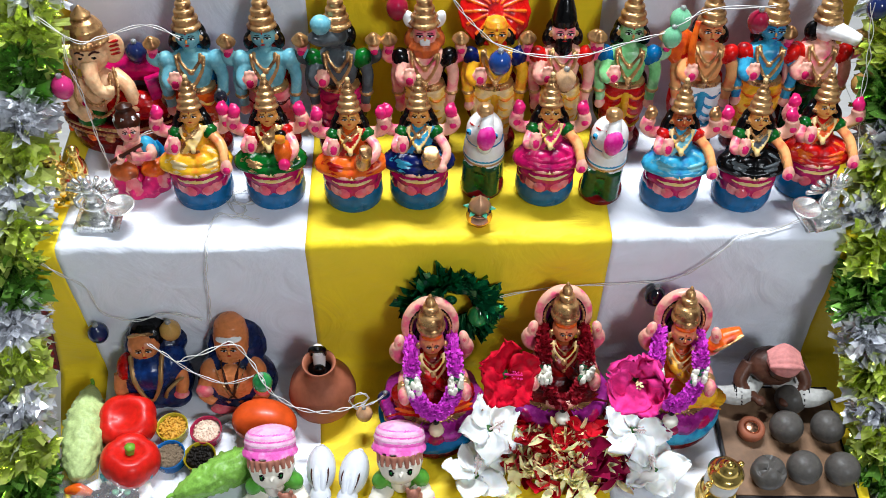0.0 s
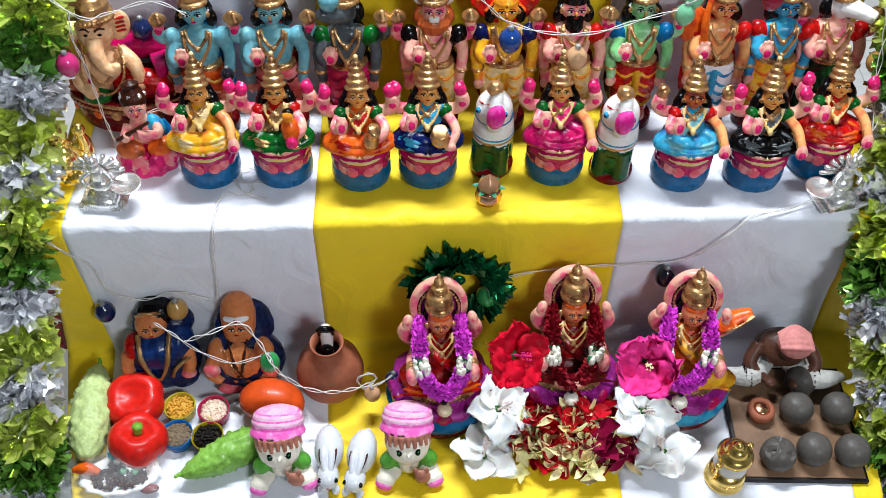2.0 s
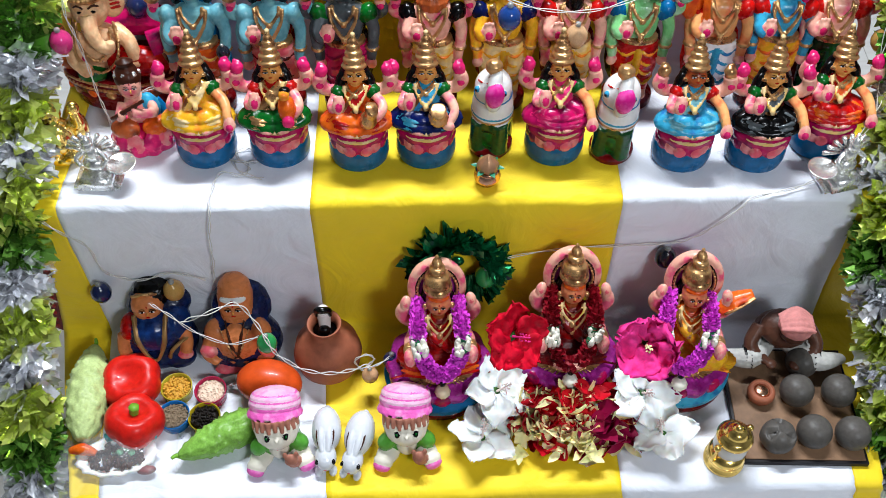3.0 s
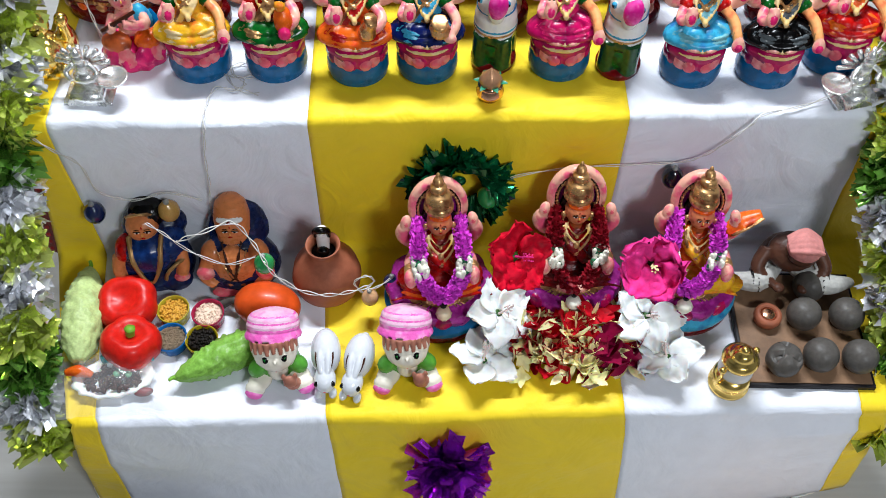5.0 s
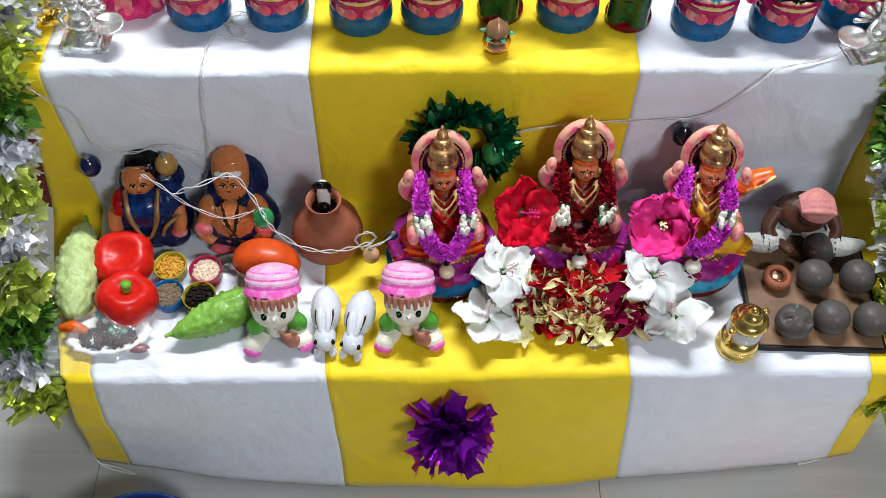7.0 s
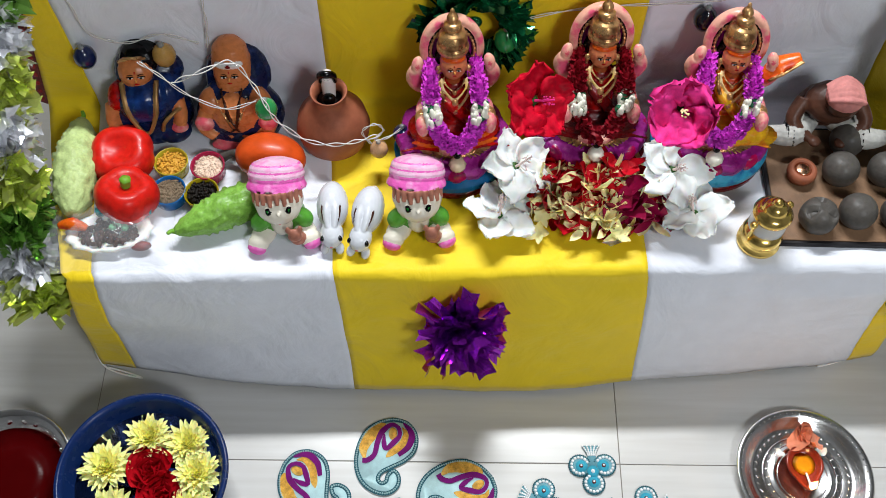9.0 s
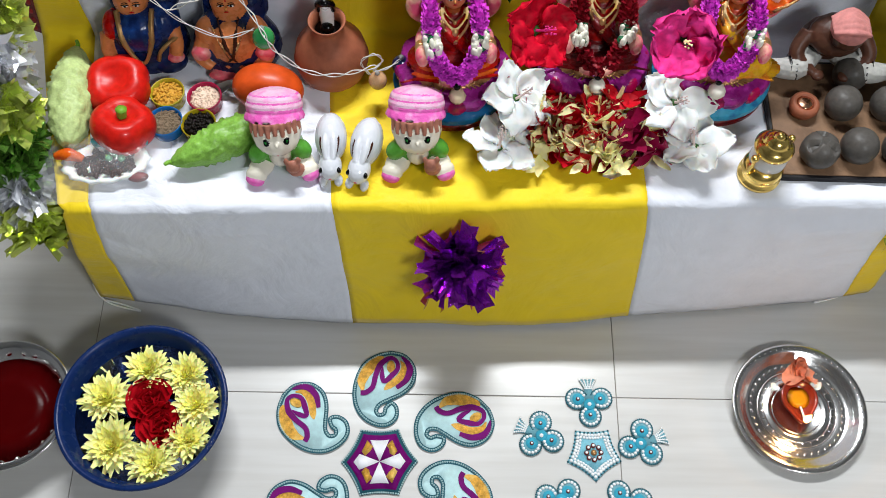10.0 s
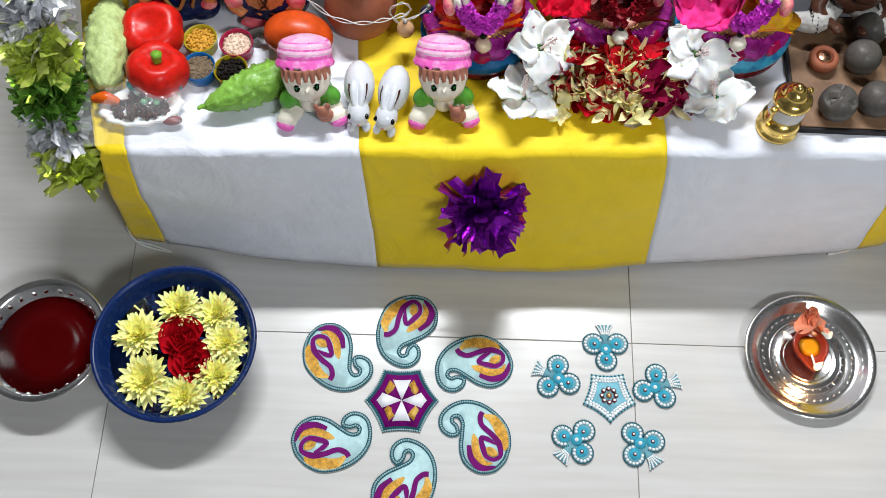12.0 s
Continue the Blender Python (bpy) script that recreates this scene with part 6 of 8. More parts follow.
def big_flower(m, label, name, material, length, width, curl, pistil_m, count=5, ruffle=0.08, seed=1.0, group="", tilt=22):
    """A hibiscus: five broad ruffled petals round a long pistil, facing the z axis of m."""
    th = thing(name, m, label, "flower", group)
    for k in range(count):
        bm = bmesh.new()
        petal(bm, pose(0, 0, 0.002 * k, tilt, 0, 360 / count * k + 8 * noise.noise(Vector((k, seed, 0)))) @ pose(0, 0.004, 0, 0, 12, 0), length, width, curl, 0.10, 0, 12, ruffle, seed + k * 1.7, 11)
        ob = part("petal", bm, material, th)
        so = ob.modifiers.new("thick", "SOLIDIFY")
        so.thickness = 0.0006
    bm = bmesh.new()
    tube(bm, [(0, 0, 0), (0.002, 0.001, length * 0.35), (0.004, 0.004, length * 0.85)], [0.0022, 0.0016, 0.0010], 0, 8, 6)
    rng = random.Random(int(seed * 10))
    for _ in range(26):
        s = rng.uniform(0.55, 1.0)
        a = rng.uniform(0, 6.283)
        blob(bm, (0.003 * s + 0.0045 * math.cos(a), 0.003 * s + 0.0045 * math.sin(a), length * 0.85 * s), (0.0012, 0.0012, 0.0012), 0, seg=6, rings=4)
    part("pistil", bm, pistil_m, th, "pale stamen column")
    bm = bmesh.new()
    lathe(bm, [(0.002, -0.016), (0.006, -0.010), (0.0075, 0.0), (0.004, 0.004)], 0, seg=12)
    part("calyx", bm, LEAF, th)
    return th


big_flower(pose(0.205, 0.412, Z1 + 0.176, 48, 20, 20), "red hibiscus flower tucked between the dolls", "hibiscus", HIBRED, 0.047, 0.029, -0.02, HIBPINK, seed=1.3, ruffle=0.26, tilt=14, group="hibiscus flowers")
big_flower(pose(0.391, 0.402, Z1 + 0.168, 52, -8, -10), "large pink hibiscus flower with pale centre", "hibiscus", HIBPINK, 0.050, 0.033, 0.20, CREAMPETAL, seed=2.9, ruffle=0.30, tilt=26, group="hibiscus flowers")
for x, y, z, rx, ry, rz, sd in ((0.168, 0.338, 0.022, 14, -6, 160, 3.1), (0.190, 0.398, 0.052, 30, 10, 30, 4.2), (0.402, 0.392, 0.050, 30, 14, -20, 5.7), (0.428, 0.338, 0.024, 12, 8, 200, 6.4)):
    big_flower(pose(x, y, Z1 + z, rx, ry, rz), "white hibiscus flower lying on the cloth", "white_hibiscus", WHITEPETAL, 0.050, 0.024, 0.02, BLUSH, seed=sd, ruffle=0.14, tilt=9, group="white hibiscus flowers")

# the heap of loose petals before the dolls
rng = random.Random(11)
heap = thing("petal_heap", pose(0.296, 0.360, Z1 + 0.002), "heap of loose red and cream flower petals", "petals", kind="stuff")
for nm, mt, count, ln, wd in (("red_petals", ROSEPETAL, 100, 0.026, 0.0150), ("crimson_petals", CRIMSONPETAL, 22, 0.036, 0.017), ("cream_petals", CREAMPETAL, 120, 0.032, 0.0058), ("white_florets", WHITEPETAL, 12, 0.015, 0.005)):
    bm = bmesh.new()
    for q in range(count):
        a, r = rng.uniform(0, 6.283), rng.random() ** 0.6
        px, py = 0.090 * r * math.cos(a), 0.066 * r * math.sin(a)
        if nm == "crimson_petals":
            px, py = abs(px) * 0.8 + 0.018, -abs(py) * 0.7
        if nm == "cream_petals":
            py -= 0.004
            px *= 1.05
        if nm == "red_petals":
            py += 0.014
        pz = 0.006 + 0.050 * max(0, 1 - r) + (0.028 if py > 0.02 else 0.0) * (1 - r * 0.5)
        base = pose(px, py, pz + rng.uniform(0, 0.006), rng.uniform(-10, 50), rng.uniform(-35, 35), rng.uniform(0, 360))
        if nm == "cream_petals" and q % 3 == 0:
            for k in range(5):
                petal(bm, base @ pose(0, 0, 0, 15, 0, 72 * k), ln * 0.62, wd, rng.uniform(0.2, 0.7), 0.1, 0, 4)
        elif nm == "white_florets":
            for k in range(5):
                petal(bm, base @ pose(0, 0, 0.004, 10, 0, 72 * k), ln, wd, 0.1, 0.1, 0, 4)
        else:
            petal(bm, base, ln * rng.uniform(0.7, 1.15), wd, rng.uniform(-0.2, 0.8), rng.uniform(0.1, 0.45), 0, 5, 0.05, q * 0.37)
    tagged(part(nm, bm, mt, heap), kind="stuff")


# ---------------------------------------------------------------- flower garlands on the large dolls
PURPLEFLOWER = mat("purple_flower", (0.72, 0.075, 0.66), 0.5, var=0.2, island=0.7)
REDFLOWER = mat("dark_red_flower", (0.24, 0.004, 0.012), 0.5, var=0.2, island=0.7)
BUD = mat("white_bud", (0.82, 0.80, 0.68), 0.45, var=0.08)
GREENBIT = mat("green_binding", (0.02, 0.14, 0.06), 0.5, var=0.3)
PEARL = mat("cream_bead", (0.72, 0.58, 0.38), 0.25, var=0.1, coat=0.5)


def flower_garland(m, label, material, seed, pendant=PEARL, short=False):
    """A loop of packed florets round the neck, with white buds half way down and a bead below."""
    th = thing("flower_garland", m, label, "garland", "garlands on the dolls")
    rng = random.Random(seed)
    left = [(-0.027, 0.006, 0.166), (-0.0300, -0.026, 0.160), (-0.031, -0.043, 0.146), (-0.028, -0.056, 0.128), (-0.019, -0.066, 0.108), (-0.004, -0.072, 0.096)]
    for sx in (1, -1):
        line = spline([(p[0] * sx, p[1], p[2]) for p in left], 16)
        bm, buds, green = bmesh.new(), bmesh.new(), bmesh.new()
        for i, p in enumerate(line):
            s = i / (len(line) - 1)
            if 0.40 < s < 0.60:
                for _ in range(2):
                    a = rng.uniform(0, 6.283)
                    q = p + Vector((0.008 * math.cos(a), -0.004 + 0.005 * math.sin(a), 0))
                    blob(buds, q, (0.0038, 0.0038, 0.0095), 0, (rng.uniform(-20, 20), rng.uniform(-20, 20), 0), 8, 5)
                    if s < 0.46 or s > 0.55:
                        blob(green, p + Vector((0.007 * math.cos(a + 1), -0.004, 0.002)), (0.005, 0.004, 0.004), 0, (0, 0, a * 50), 7, 5)
                continue
            for _ in range(3 if short and s > 0.60 else 11):
                d = Vector((rng.gauss(0, 1), rng.gauss(0, 1), rng.gauss(0, 1))).normalized()
                q = p + d * 0.0052
                mm = Matrix.Translation(q) @ d.to_track_quat("Y", "Z").to_matrix().to_4x4()
                petal(bm, mm @ pose(0, 0, 0, rng.uniform(-30, 30), 0, 0), 0.0080, 0.0040, rng.uniform(0, 0.5), 0.2, 0, 3)
        tagged(part("floral_rope", bm, material, th), kind="stuff")
        tagged(part("jasmine_cluster", buds, BUD, th, "white jasmine buds"), kind="stuff")
        part("leaves", green, GREENBIT, th, "green binding")
    bm = bmesh.new()
    blob(bm, (0, -0.077, 0.084), (0.0050, 0.0050, 0.0060), 0)
    part("binding", bm, BLACK, th)
    bm = bmesh.new()
    lathe(bm, [(0.001, -0.010), (0.008, -0.008), (0.0115, 0), (0.008, 0.008), (0.001, 0.0095)], 0, (0, -0.082, 0.071), seg=20, ripple=0.05, lobes=10)
    part("bead", bm, pendant, th, "ribbed cream bead")
    return th


LEAN = pose(0, 0.010, 0.004, -5)
flower_garland(pose(0.109, 0.448, Z1, 0, 0, 3) @ LEAN, "purple flower garland with white buds", PURPLEFLOWER, 1)
flower_garland(pose(0.297, 0.462, Z1, 0, 0, -2) @ LEAN, "dark red flower garland with white buds", REDFLOWER, 2, BUD, short=True)
flower_garland(pose(0.459, 0.452, Z1, 0, 0, -8) @ LEAN, "purple flower garland with white buds", PURPLEFLOWER, 3, BUD)


# ---------------------------------------------------------------- foil tinsel
def foil(name, colour, rough=0.18):
    return mat(name, colour, rough, 0.70, var=0.22, scale=200, island=0.9, coat=0.3)


FOILSILVER = foil("silver_foil", (0.90, 0.91, 0.95), 0.16)
FOILLIME = foil("lime_foil", (0.74, 0.84, 0.20), 0.17)
FOILGREEN = foil("green_foil", (0.20, 0.42, 0.07), 0.16)
FOILEMERALD = foil("emerald_foil", (0.010, 0.16, 0.06), 0.12)
FOILPURPLE = mat("purple_foil", (0.42, 0.030, 0.60), 0.12, 0.85, var=0.3, scale=120, island=0.9, coat=0.4, bump=0.3, bscale=120)


def foil_strip(bm, p, d, length, width, rng, mi=0):
    """A narrow curling strip of foil from p along d, notched at the tip."""
    side = d.cross(Vector((rng.gauss(0, 1), rng.gauss(0, 1), rng.gauss(0, 1)))).normalized()
    up = side.cross(d).normalized()
    bend, twist = rng.uniform(-0.5, 0.5), rng.uniform(-0.9, 0.9)
    rows = []
    for i in range(4):
        s = i / 3
        sd = side * math.cos(twist * s) + up * math.sin(twist * s)
        c = p + d * length * s + up * bend * length * s * s
        w = width * (0.6 + 0.4 * s)
        rows.append([c - sd * w, c + up * width * 0.25, c + sd * w])
    vs = sheet(bm, rows, mi)
    bm.verts.ensure_lookup_table()
    vs[-1][1].co -= d * width * 0.35


def tinsel(points, blocks, label, seed, radius=0.046):
    """A garland of foil strips on a string, changing colour block by block."""
    th = thing("tinsel_garland", pose(*points[0]), label, "tinsel garland", "tinsel at the sides of the stand")
    o = Vector(points[0])
    line = spline([Vector(p) - o for p in points], 40)
    rng = random.Random(seed)
    per = max(1, len(line) // blocks)
    kinds = [("silver_tuft", FOILSILVER), ("green_tuft", FOILLIME), ("green_tuft", FOILGREEN), ("silver_tuft", FOILSILVER), ("green_tuft", FOILLIME)]
    for b in range(blocks):
        nm, mt = kinds[b % len(kinds)]
        bm = bmesh.new()
        for i in range(b * per, min((b + 1) * per, len(line) - 1)):
            ax = (line[i + 1] - line[i]).normalized()
            for _ in range(max(1, int(190 / per))):
                r = Vector((rng.gauss(0, 1), rng.gauss(0, 1), rng.gauss(0, 1)))
                d = (r - ax * r.dot(ax) * 0.75).normalized()
                foil_strip(bm, line[i] + ax * rng.uniform(-0.004, 0.004), d, radius * rng.uniform(0.70, 1.20), rng.uniform(0.0050, 0.0125), rng)
        tagged(part(nm, bm, mt, th, smooth=False), kind="stuff")
    bm = bmesh.new()
    tube(bm, line[::20] + [line[-1]], 0.001, 0, 6, 3)
    part("string", bm, WHITE, th)
    return th


tinsel([(-0.404, 0.80, 0.865), (-0.418, 0.739, 0.792), (-0.430, 0.690, 0.730), (-0.445, 0.635, 0.657), (-0.452, 0.580, 0.595), (-0.470, 0.528, 0.523), (-0.472, 0.470, 0.452), (-0.476, 0.410, 0.375), (-0.474, 0.350, 0.300),
        (-0.466, 0.305, 0.243), (-0.452, 0.262, 0.190)], 15, "silver and green foil tinsel down the stand's side", 5)
tinsel([(0.742, 0.80, 0.865), (0.748, 0.720, 0.765), (0.746, 0.654, 0.685), (0.744, 0.607, 0.625), (0.738, 0.560, 0.565), (0.732, 0.500, 0.490), (0.746, 0.443, 0.417), (0.762, 0.390, 0.350), (0.772, 0.345, 0.290), (0.765, 0.290, 0.225), (0.735, 0.252, 0.175)],
       15, "green and silver foil tinsel down the stand's side", 8)


def pompom(m, label, material, radius, seed, flat, width, ring=0.0, count=420):
    th = thing("foil_pompom", m, label, "foil decoration")
    rng = random.Random(seed)
    bm = bmesh.new()
    for q in range(count):
        a = rng.uniform(0, 6.283)
        tilt = rng.uniform(-0.2, 1.2)
        d = Vector((math.cos(a) * math.cos(tilt), -math.sin(tilt) * flat, math.sin(a) * math.cos(tilt))).normalized()
        p = Vector((ring * math.cos(a + 0.7), -0.006, ring * math.sin(a + 0.7)))
        foil_strip(bm, p, d, radius * rng.uniform(0.6, 1.05), width * rng.uniform(0.5, 1.2), rng)
    tagged(part("foil_burst", bm, material, th, smooth=False), kind="stuff")
    bm = bmesh.new()
    blob(bm, (0, 0, 0), (0.010, 0.005, 0.010))
    part("knot", bm, material, th)
    return th


pompom(pose(0.116, 0.234, 0.190), "shiny purple foil pompom on the front cloth", FOILPURPLE, 0.070, 3, 0.9, 0.0140, count=150)
pompom(pose(0.138, 0.545, 0.452), "emerald green foil wreath on the riser", FOILEMERALD, 0.048, 4, 0.5, 0.0085, ring=0.034, count=300)


# ---------------------------------------------------------------- string lights
WIRE = mat("clear_wire", (0.68, 0.66, 0.62), 0.25, var=0.05)
BULBS = {n: mat(n + "_bulb", c, 0.12, var=0.15, scale=200, coat=0.7, trans=tr) for n, c, tr in (
    ("navy", (0.010, 0.018, 0.075), 0), ("maroon", (0.26, 0.006, 0.03), 0), ("blue", (0.012, 0.05, 0.22), 0), ("peach", (0.70, 0.42, 0.22), 0.2),
    ("mint", (0.22, 0.58, 0.33), 0.2), ("gold", (0.48, 0.27, 0.07), 0), ("green", (0.03, 0.30, 0.08), 0.2), ("pink", (0.52, 0.03, 0.16), 0), ("dark", (0.010, 0.012, 0.02), 0))}
lights = thing("string_lights", pose(-0.36, 0.72, Z2 + 0.2), "clear wire string lights with coloured egg-shaped bulbs", "string lights")
lights.matrix_world = pose(0, 0, 0)


def wire(points, twist=0.0014, r=0.00062):
    """Two thin clear wires wound about each other."""
    line = spline(points, 14)
    for ph in (0, math.pi):
        bm = bmesh.new()
        tube(bm, [p + Vector((twist * math.cos(i * 0.30 + ph), 0.6 * twist * math.sin(i * 0.30 + ph), twist * math.sin(i * 0.30 + ph))) for i, p in enumerate(line)], r, 0, 6, 2)
        part("wire", bm, WIRE, lights)


wire([(-0.385, 0.71, 0.84), (-0.345, 0.71, 0.80), (-0.318, 0.725, 0.795), (-0.259, 0.735, 0.806), (-0.215, 0.722, 0.795)])
wire([(-0.355, 0.700, 0.815), (-0.361, 0.700, 0.775), (-0.357, 0.700, 0.738), (-0.355, 0.700, 0.688), (-0.354, 0.698, 0.646), (-0.348, 0.690, 0.612), (-0.340, 0.680, 0.578)])
wire([(-0.340, 0.680, 0.578), (-0.322, 0.690, 0.600), (-0.310, 0.705, 0.630), (-0.272, 0.715, 0.640), (-0.241, 0.712, 0.625)])
wire([(-0.356, 0.672, 0.577), (-0.340, 0.660, 0.580), (-0.328, 0.672, 0.577), (-0.340, 0.684, 0.580), (-0.352, 0.664, 0.577), (-0.334, 0.652, 0.577)], 0.002, 0.0008)
wire([(0.128, 0.71, 0.88), (0.150, 0.70, 0.850), (0.169, 0.70, 0.825), (0.199, 0.70, 0.795), (0.251, 0.69, 0.784), (0.311, 0.69, 0.783), (0.371, 0.70, 0.795), (0.420, 0.70, 0.812), (0.442, 0.70, 0.830), (0.479, 0.715, 0.836),
      (0.563, 0.72, 0.835)])
wire([(0.672, 0.69, 0.86), (0.690, 0.69, 0.800), (0.700, 0.685, 0.750), (0.700, 0.66, 0.695), (0.703, 0.63, 0.660), (0.668, 0.595, 0.615), (0.640, 0.580, 0.585)], 0.003)
wire([(0.640, 0.580, 0.582), (0.600, 0.566, 0.576), (0.540, 0.553, 0.572), (0.523, 0.545, 0.560), (0.489, 0.546, 0.512), (0.453, 0.546, 0.487), (0.387, 0.546, 0.481), (0.300, 0.545, 0.478), (0.215, 0.54, 0.466), (0.180, 0.53, 0.450)], 0.0012, 0.0007)
# a loose tangle on the second step, and a strand down the riser
wire([(-0.172, 0.672, 0.574), (-0.168, 0.640, 0.574), (-0.150, 0.622, 0.574), (-0.160, 0.606, 0.575), (-0.186, 0.612, 0.575), (-0.196, 0.592, 0.574), (-0.199, 0.560, 0.572), (-0.199, 0.545, 0.558), (-0.207, 0.545, 0.510), (-0.211, 0.546, 0.458), (-0.218, 0.546, 0.410)], 0.0015)
wire([(-0.190, 0.640, 0.575), (-0.165, 0.628, 0.580), (-0.142, 0.632, 0.575), (-0.138, 0.648, 0.574), (-0.158, 0.655, 0.576), (-0.176, 0.640, 0.574), (-0.160, 0.612, 0.574), (-0.130, 0.600, 0.574)], 0.0018)
wire([(-0.425, 0.546, 0.555), (-0.405, 0.545, 0.530), (-0.378, 0.545, 0.500), (-0.370, 0.545, 0.445), (-0.345, 0.545, 0.425), (-0.318, 0.545, 0.421), (-0.274, 0.545, 0.436), (-0.228, 0.545, 0.418)], 0.0012, 0.0007)
wire([(-0.278, 0.452, 0.490), (-0.255, 0.442, 0.478), (-0.225, 0.432, 0.452), (-0.180, 0.424, 0.432), (-0.140, 0.430, 0.440)])
wire([(-0.240, 0.440, 0.465), (-0.205, 0.438, 0.485), (-0.165, 0.450, 0.490), (-0.142, 0.440, 0.459), (-0.126, 0.422, 0.435), (-0.115, 0.418, 0.410), (-0.085, 0.418, 0.372), (-0.050, 0.414, 0.366), (-0.018, 0.412, 0.376), (0.010, 0.420, 0.378)], 0.002, 0.0008)
wire([(-0.002, 0.430, 0.345), (-0.012, 0.430, 0.372), (0.006, 0.430, 0.388), (0.016, 0.432, 0.372), (0.004, 0.432, 0.352), (0.020, 0.440, 0.345), (0.040, 0.450, 0.352)], 0.001, 0.0007)

CLEARCAP = mat("clear_socket", (0.55, 0.57, 0.55), 0.2, var=0.1, trans=0.6)
for x, y, z, c, r in ((-0.300, 0.795, 0.716, "navy", 0.015), (-0.374, 0.690, 0.742, "pink", 0.015), (0.069, 0.790, 0.790, "maroon", 0.016), (0.203, 0.690, 0.773, "blue", 0.0155), (0.293, 0.690, 0.742, "peach", 0.015),
                      (0.438, 0.712, 0.822, "mint", 0.0145), (0.428, 0.700, 0.803, "mint", 0.013), (0.545, 0.720, 0.812, "maroon", 0.0145), (0.708, 0.735, 0.820, "navy", 0.015), (0.718, 0.715, 0.708, "gold", 0.015),
                      (-0.176, 0.715, 0.700, "dark", 0.0095), (-0.428, 0.632, 0.628, "green", 0.017), (-0.383, 0.538, 0.402, "navy", 0.0155), (-0.277, 0.538, 0.404, "gold", 0.016), (-0.185, 0.538, 0.404, "maroon", 0.015),
                      (-0.131, 0.432, 0.420, "green", 0.0145), (0.008, 0.432, 0.330, "peach", 0.0125), (0.040, 0.452, 0.336, "navy", 0.0135), (0.178, 0.525, 0.440, "green", 0.0165), (0.437, 0.538, 0.462, "dark", 0.0155)):
    bm = bmesh.new()
    lathe(bm, [(0.001, -r * 1.25), (r * 0.55, -r * 1.05), (r * 0.9, -r * 0.5), (r, 0.0), (r * 0.88, r * 0.55), (r * 0.5, r * 1.0), (r * 0.22, r * 1.15), (r * 0.2, r * 1.35), (0.001, r * 1.37)], 0, (x, y, z), seg=20)
    bulb = part("bulb", bm, BULBS[c], lights, c.replace("dark", "black") + " egg-shaped bulb")
    bm = bmesh.new()
    lathe(bm, [(r * 0.25, r * 1.10), (r * 0.27, r * 1.18), (r * 0.24, r * 1.42), (r * 0.10, r * 1.5)], 0, (x, y, z), seg=12)
    part("socket", bm, CLEARCAP, bulb, "clear socket")

# ---------------------------------------------------------------- small metal things on the second step
for x, y, turn, nm in ((-0.351, 0.605, -3, "silver seated figure on a square base"), (0.664, 0.583, 14, "silver lamp figure on a square base")):
    bm, pal = bmesh.new(), Palette()
    s = pal(SILVER)
    box(bm, (-0.032, -0.020, 0), (0.032, 0.020, 0.004), s, 0.001)
    lathe(bm, [(0.036, 0.004), (0.027, 0.018), (0.024, 0.020), (0.002, 0.021)], s, seg=4, m=Euler((0, 0, math.pi / 4)).to_matrix(), squash=1.0)
    blob(bm, (0, 0, 0.032), (0.016, 0.012, 0.012), s)
    blob(bm, (0, 0, 0.050), (0.010, 0.009, 0.014), s)
    blob(bm, (0, -0.002, 0.066), (0.008, 0.0075, 0.009), s)
    lathe(bm, [(0.007, 0), (0.008, 0.003), (0.004, 0.008), (0.0, 0.014)], s, (0, -0.001, 0.072), seg=14)
    for k in range(9):
        a = math.pi * (0.06 + 0.88 * k / 8)
        tube(bm, [(0.010 * math.cos(a), 0.008, 0.046 + 0.012 * math.sin(a)), (0.036 * math.cos(a), 0.010, 0.046 + 0.032 * math.sin(a))], [0.0022, 0.0034], s, 6, 2)
    for sx in (-1, 1):
        tube(bm, [(sx * 0.009, 0, 0.055), (sx * 0.020, -0.006, 0.046), (sx * 0.014, -0.012, 0.038)], [0.004, 0.0035, 0.003], s, 8, 4)
    sd = 1 if x < 0 else -1
    lathe(bm, [(0.004, 0), (0.012, 0.002), (0.0195, 0.007), (0.0205, 0.010), (0.018, 0.009), (0.008, 0.005), (0.001, 0.0045)], s, (sd * 0.036, -0.002, 0.026), seg=22)
    tube(bm, [(sd * 0.014, 0, 0.030), (sd * 0.024, 0, 0.024), (sd * 0.034, 0, 0.028)], 0.003, s, 8, 4)
    finish("silver_figurine", bm, pal, pose(x, y, Z2 + 0.003, 0, 0, turn), nm, "figurine", "silver figurines", grain=0)

th = thing("sacred_pot", pose(0.177, 0.588, Z2 + 0.003), "small copper pot topped with a coconut and leaves", "metal pot")
bm = bmesh.new()
lathe(bm, [(0.010, 0), (0.012, 0.002), (0.0105, 0.004), (0.0175, 0.010), (0.0185, 0.016), (0.0140, 0.022), (0.0135, 0.025), (0.0165, 0.027), (0.012, 0.028)], 0, seg=28)
part("pot_body", bm, COPPER, th)
bm = bmesh.new()
lathe(bm, [(0.011, 0.027), (0.0150, 0.032), (0.0140, 0.039), (0.008, 0.046), (0.003, 0.052), (0.0, 0.056)], 0, seg=24, ripple=0.06, lobes=8)
part("coconut", bm, mat("coconut_copper", (0.45, 0.24, 0.13), 0.35, 0.5, var=0.2), th, "ribbed coconut")
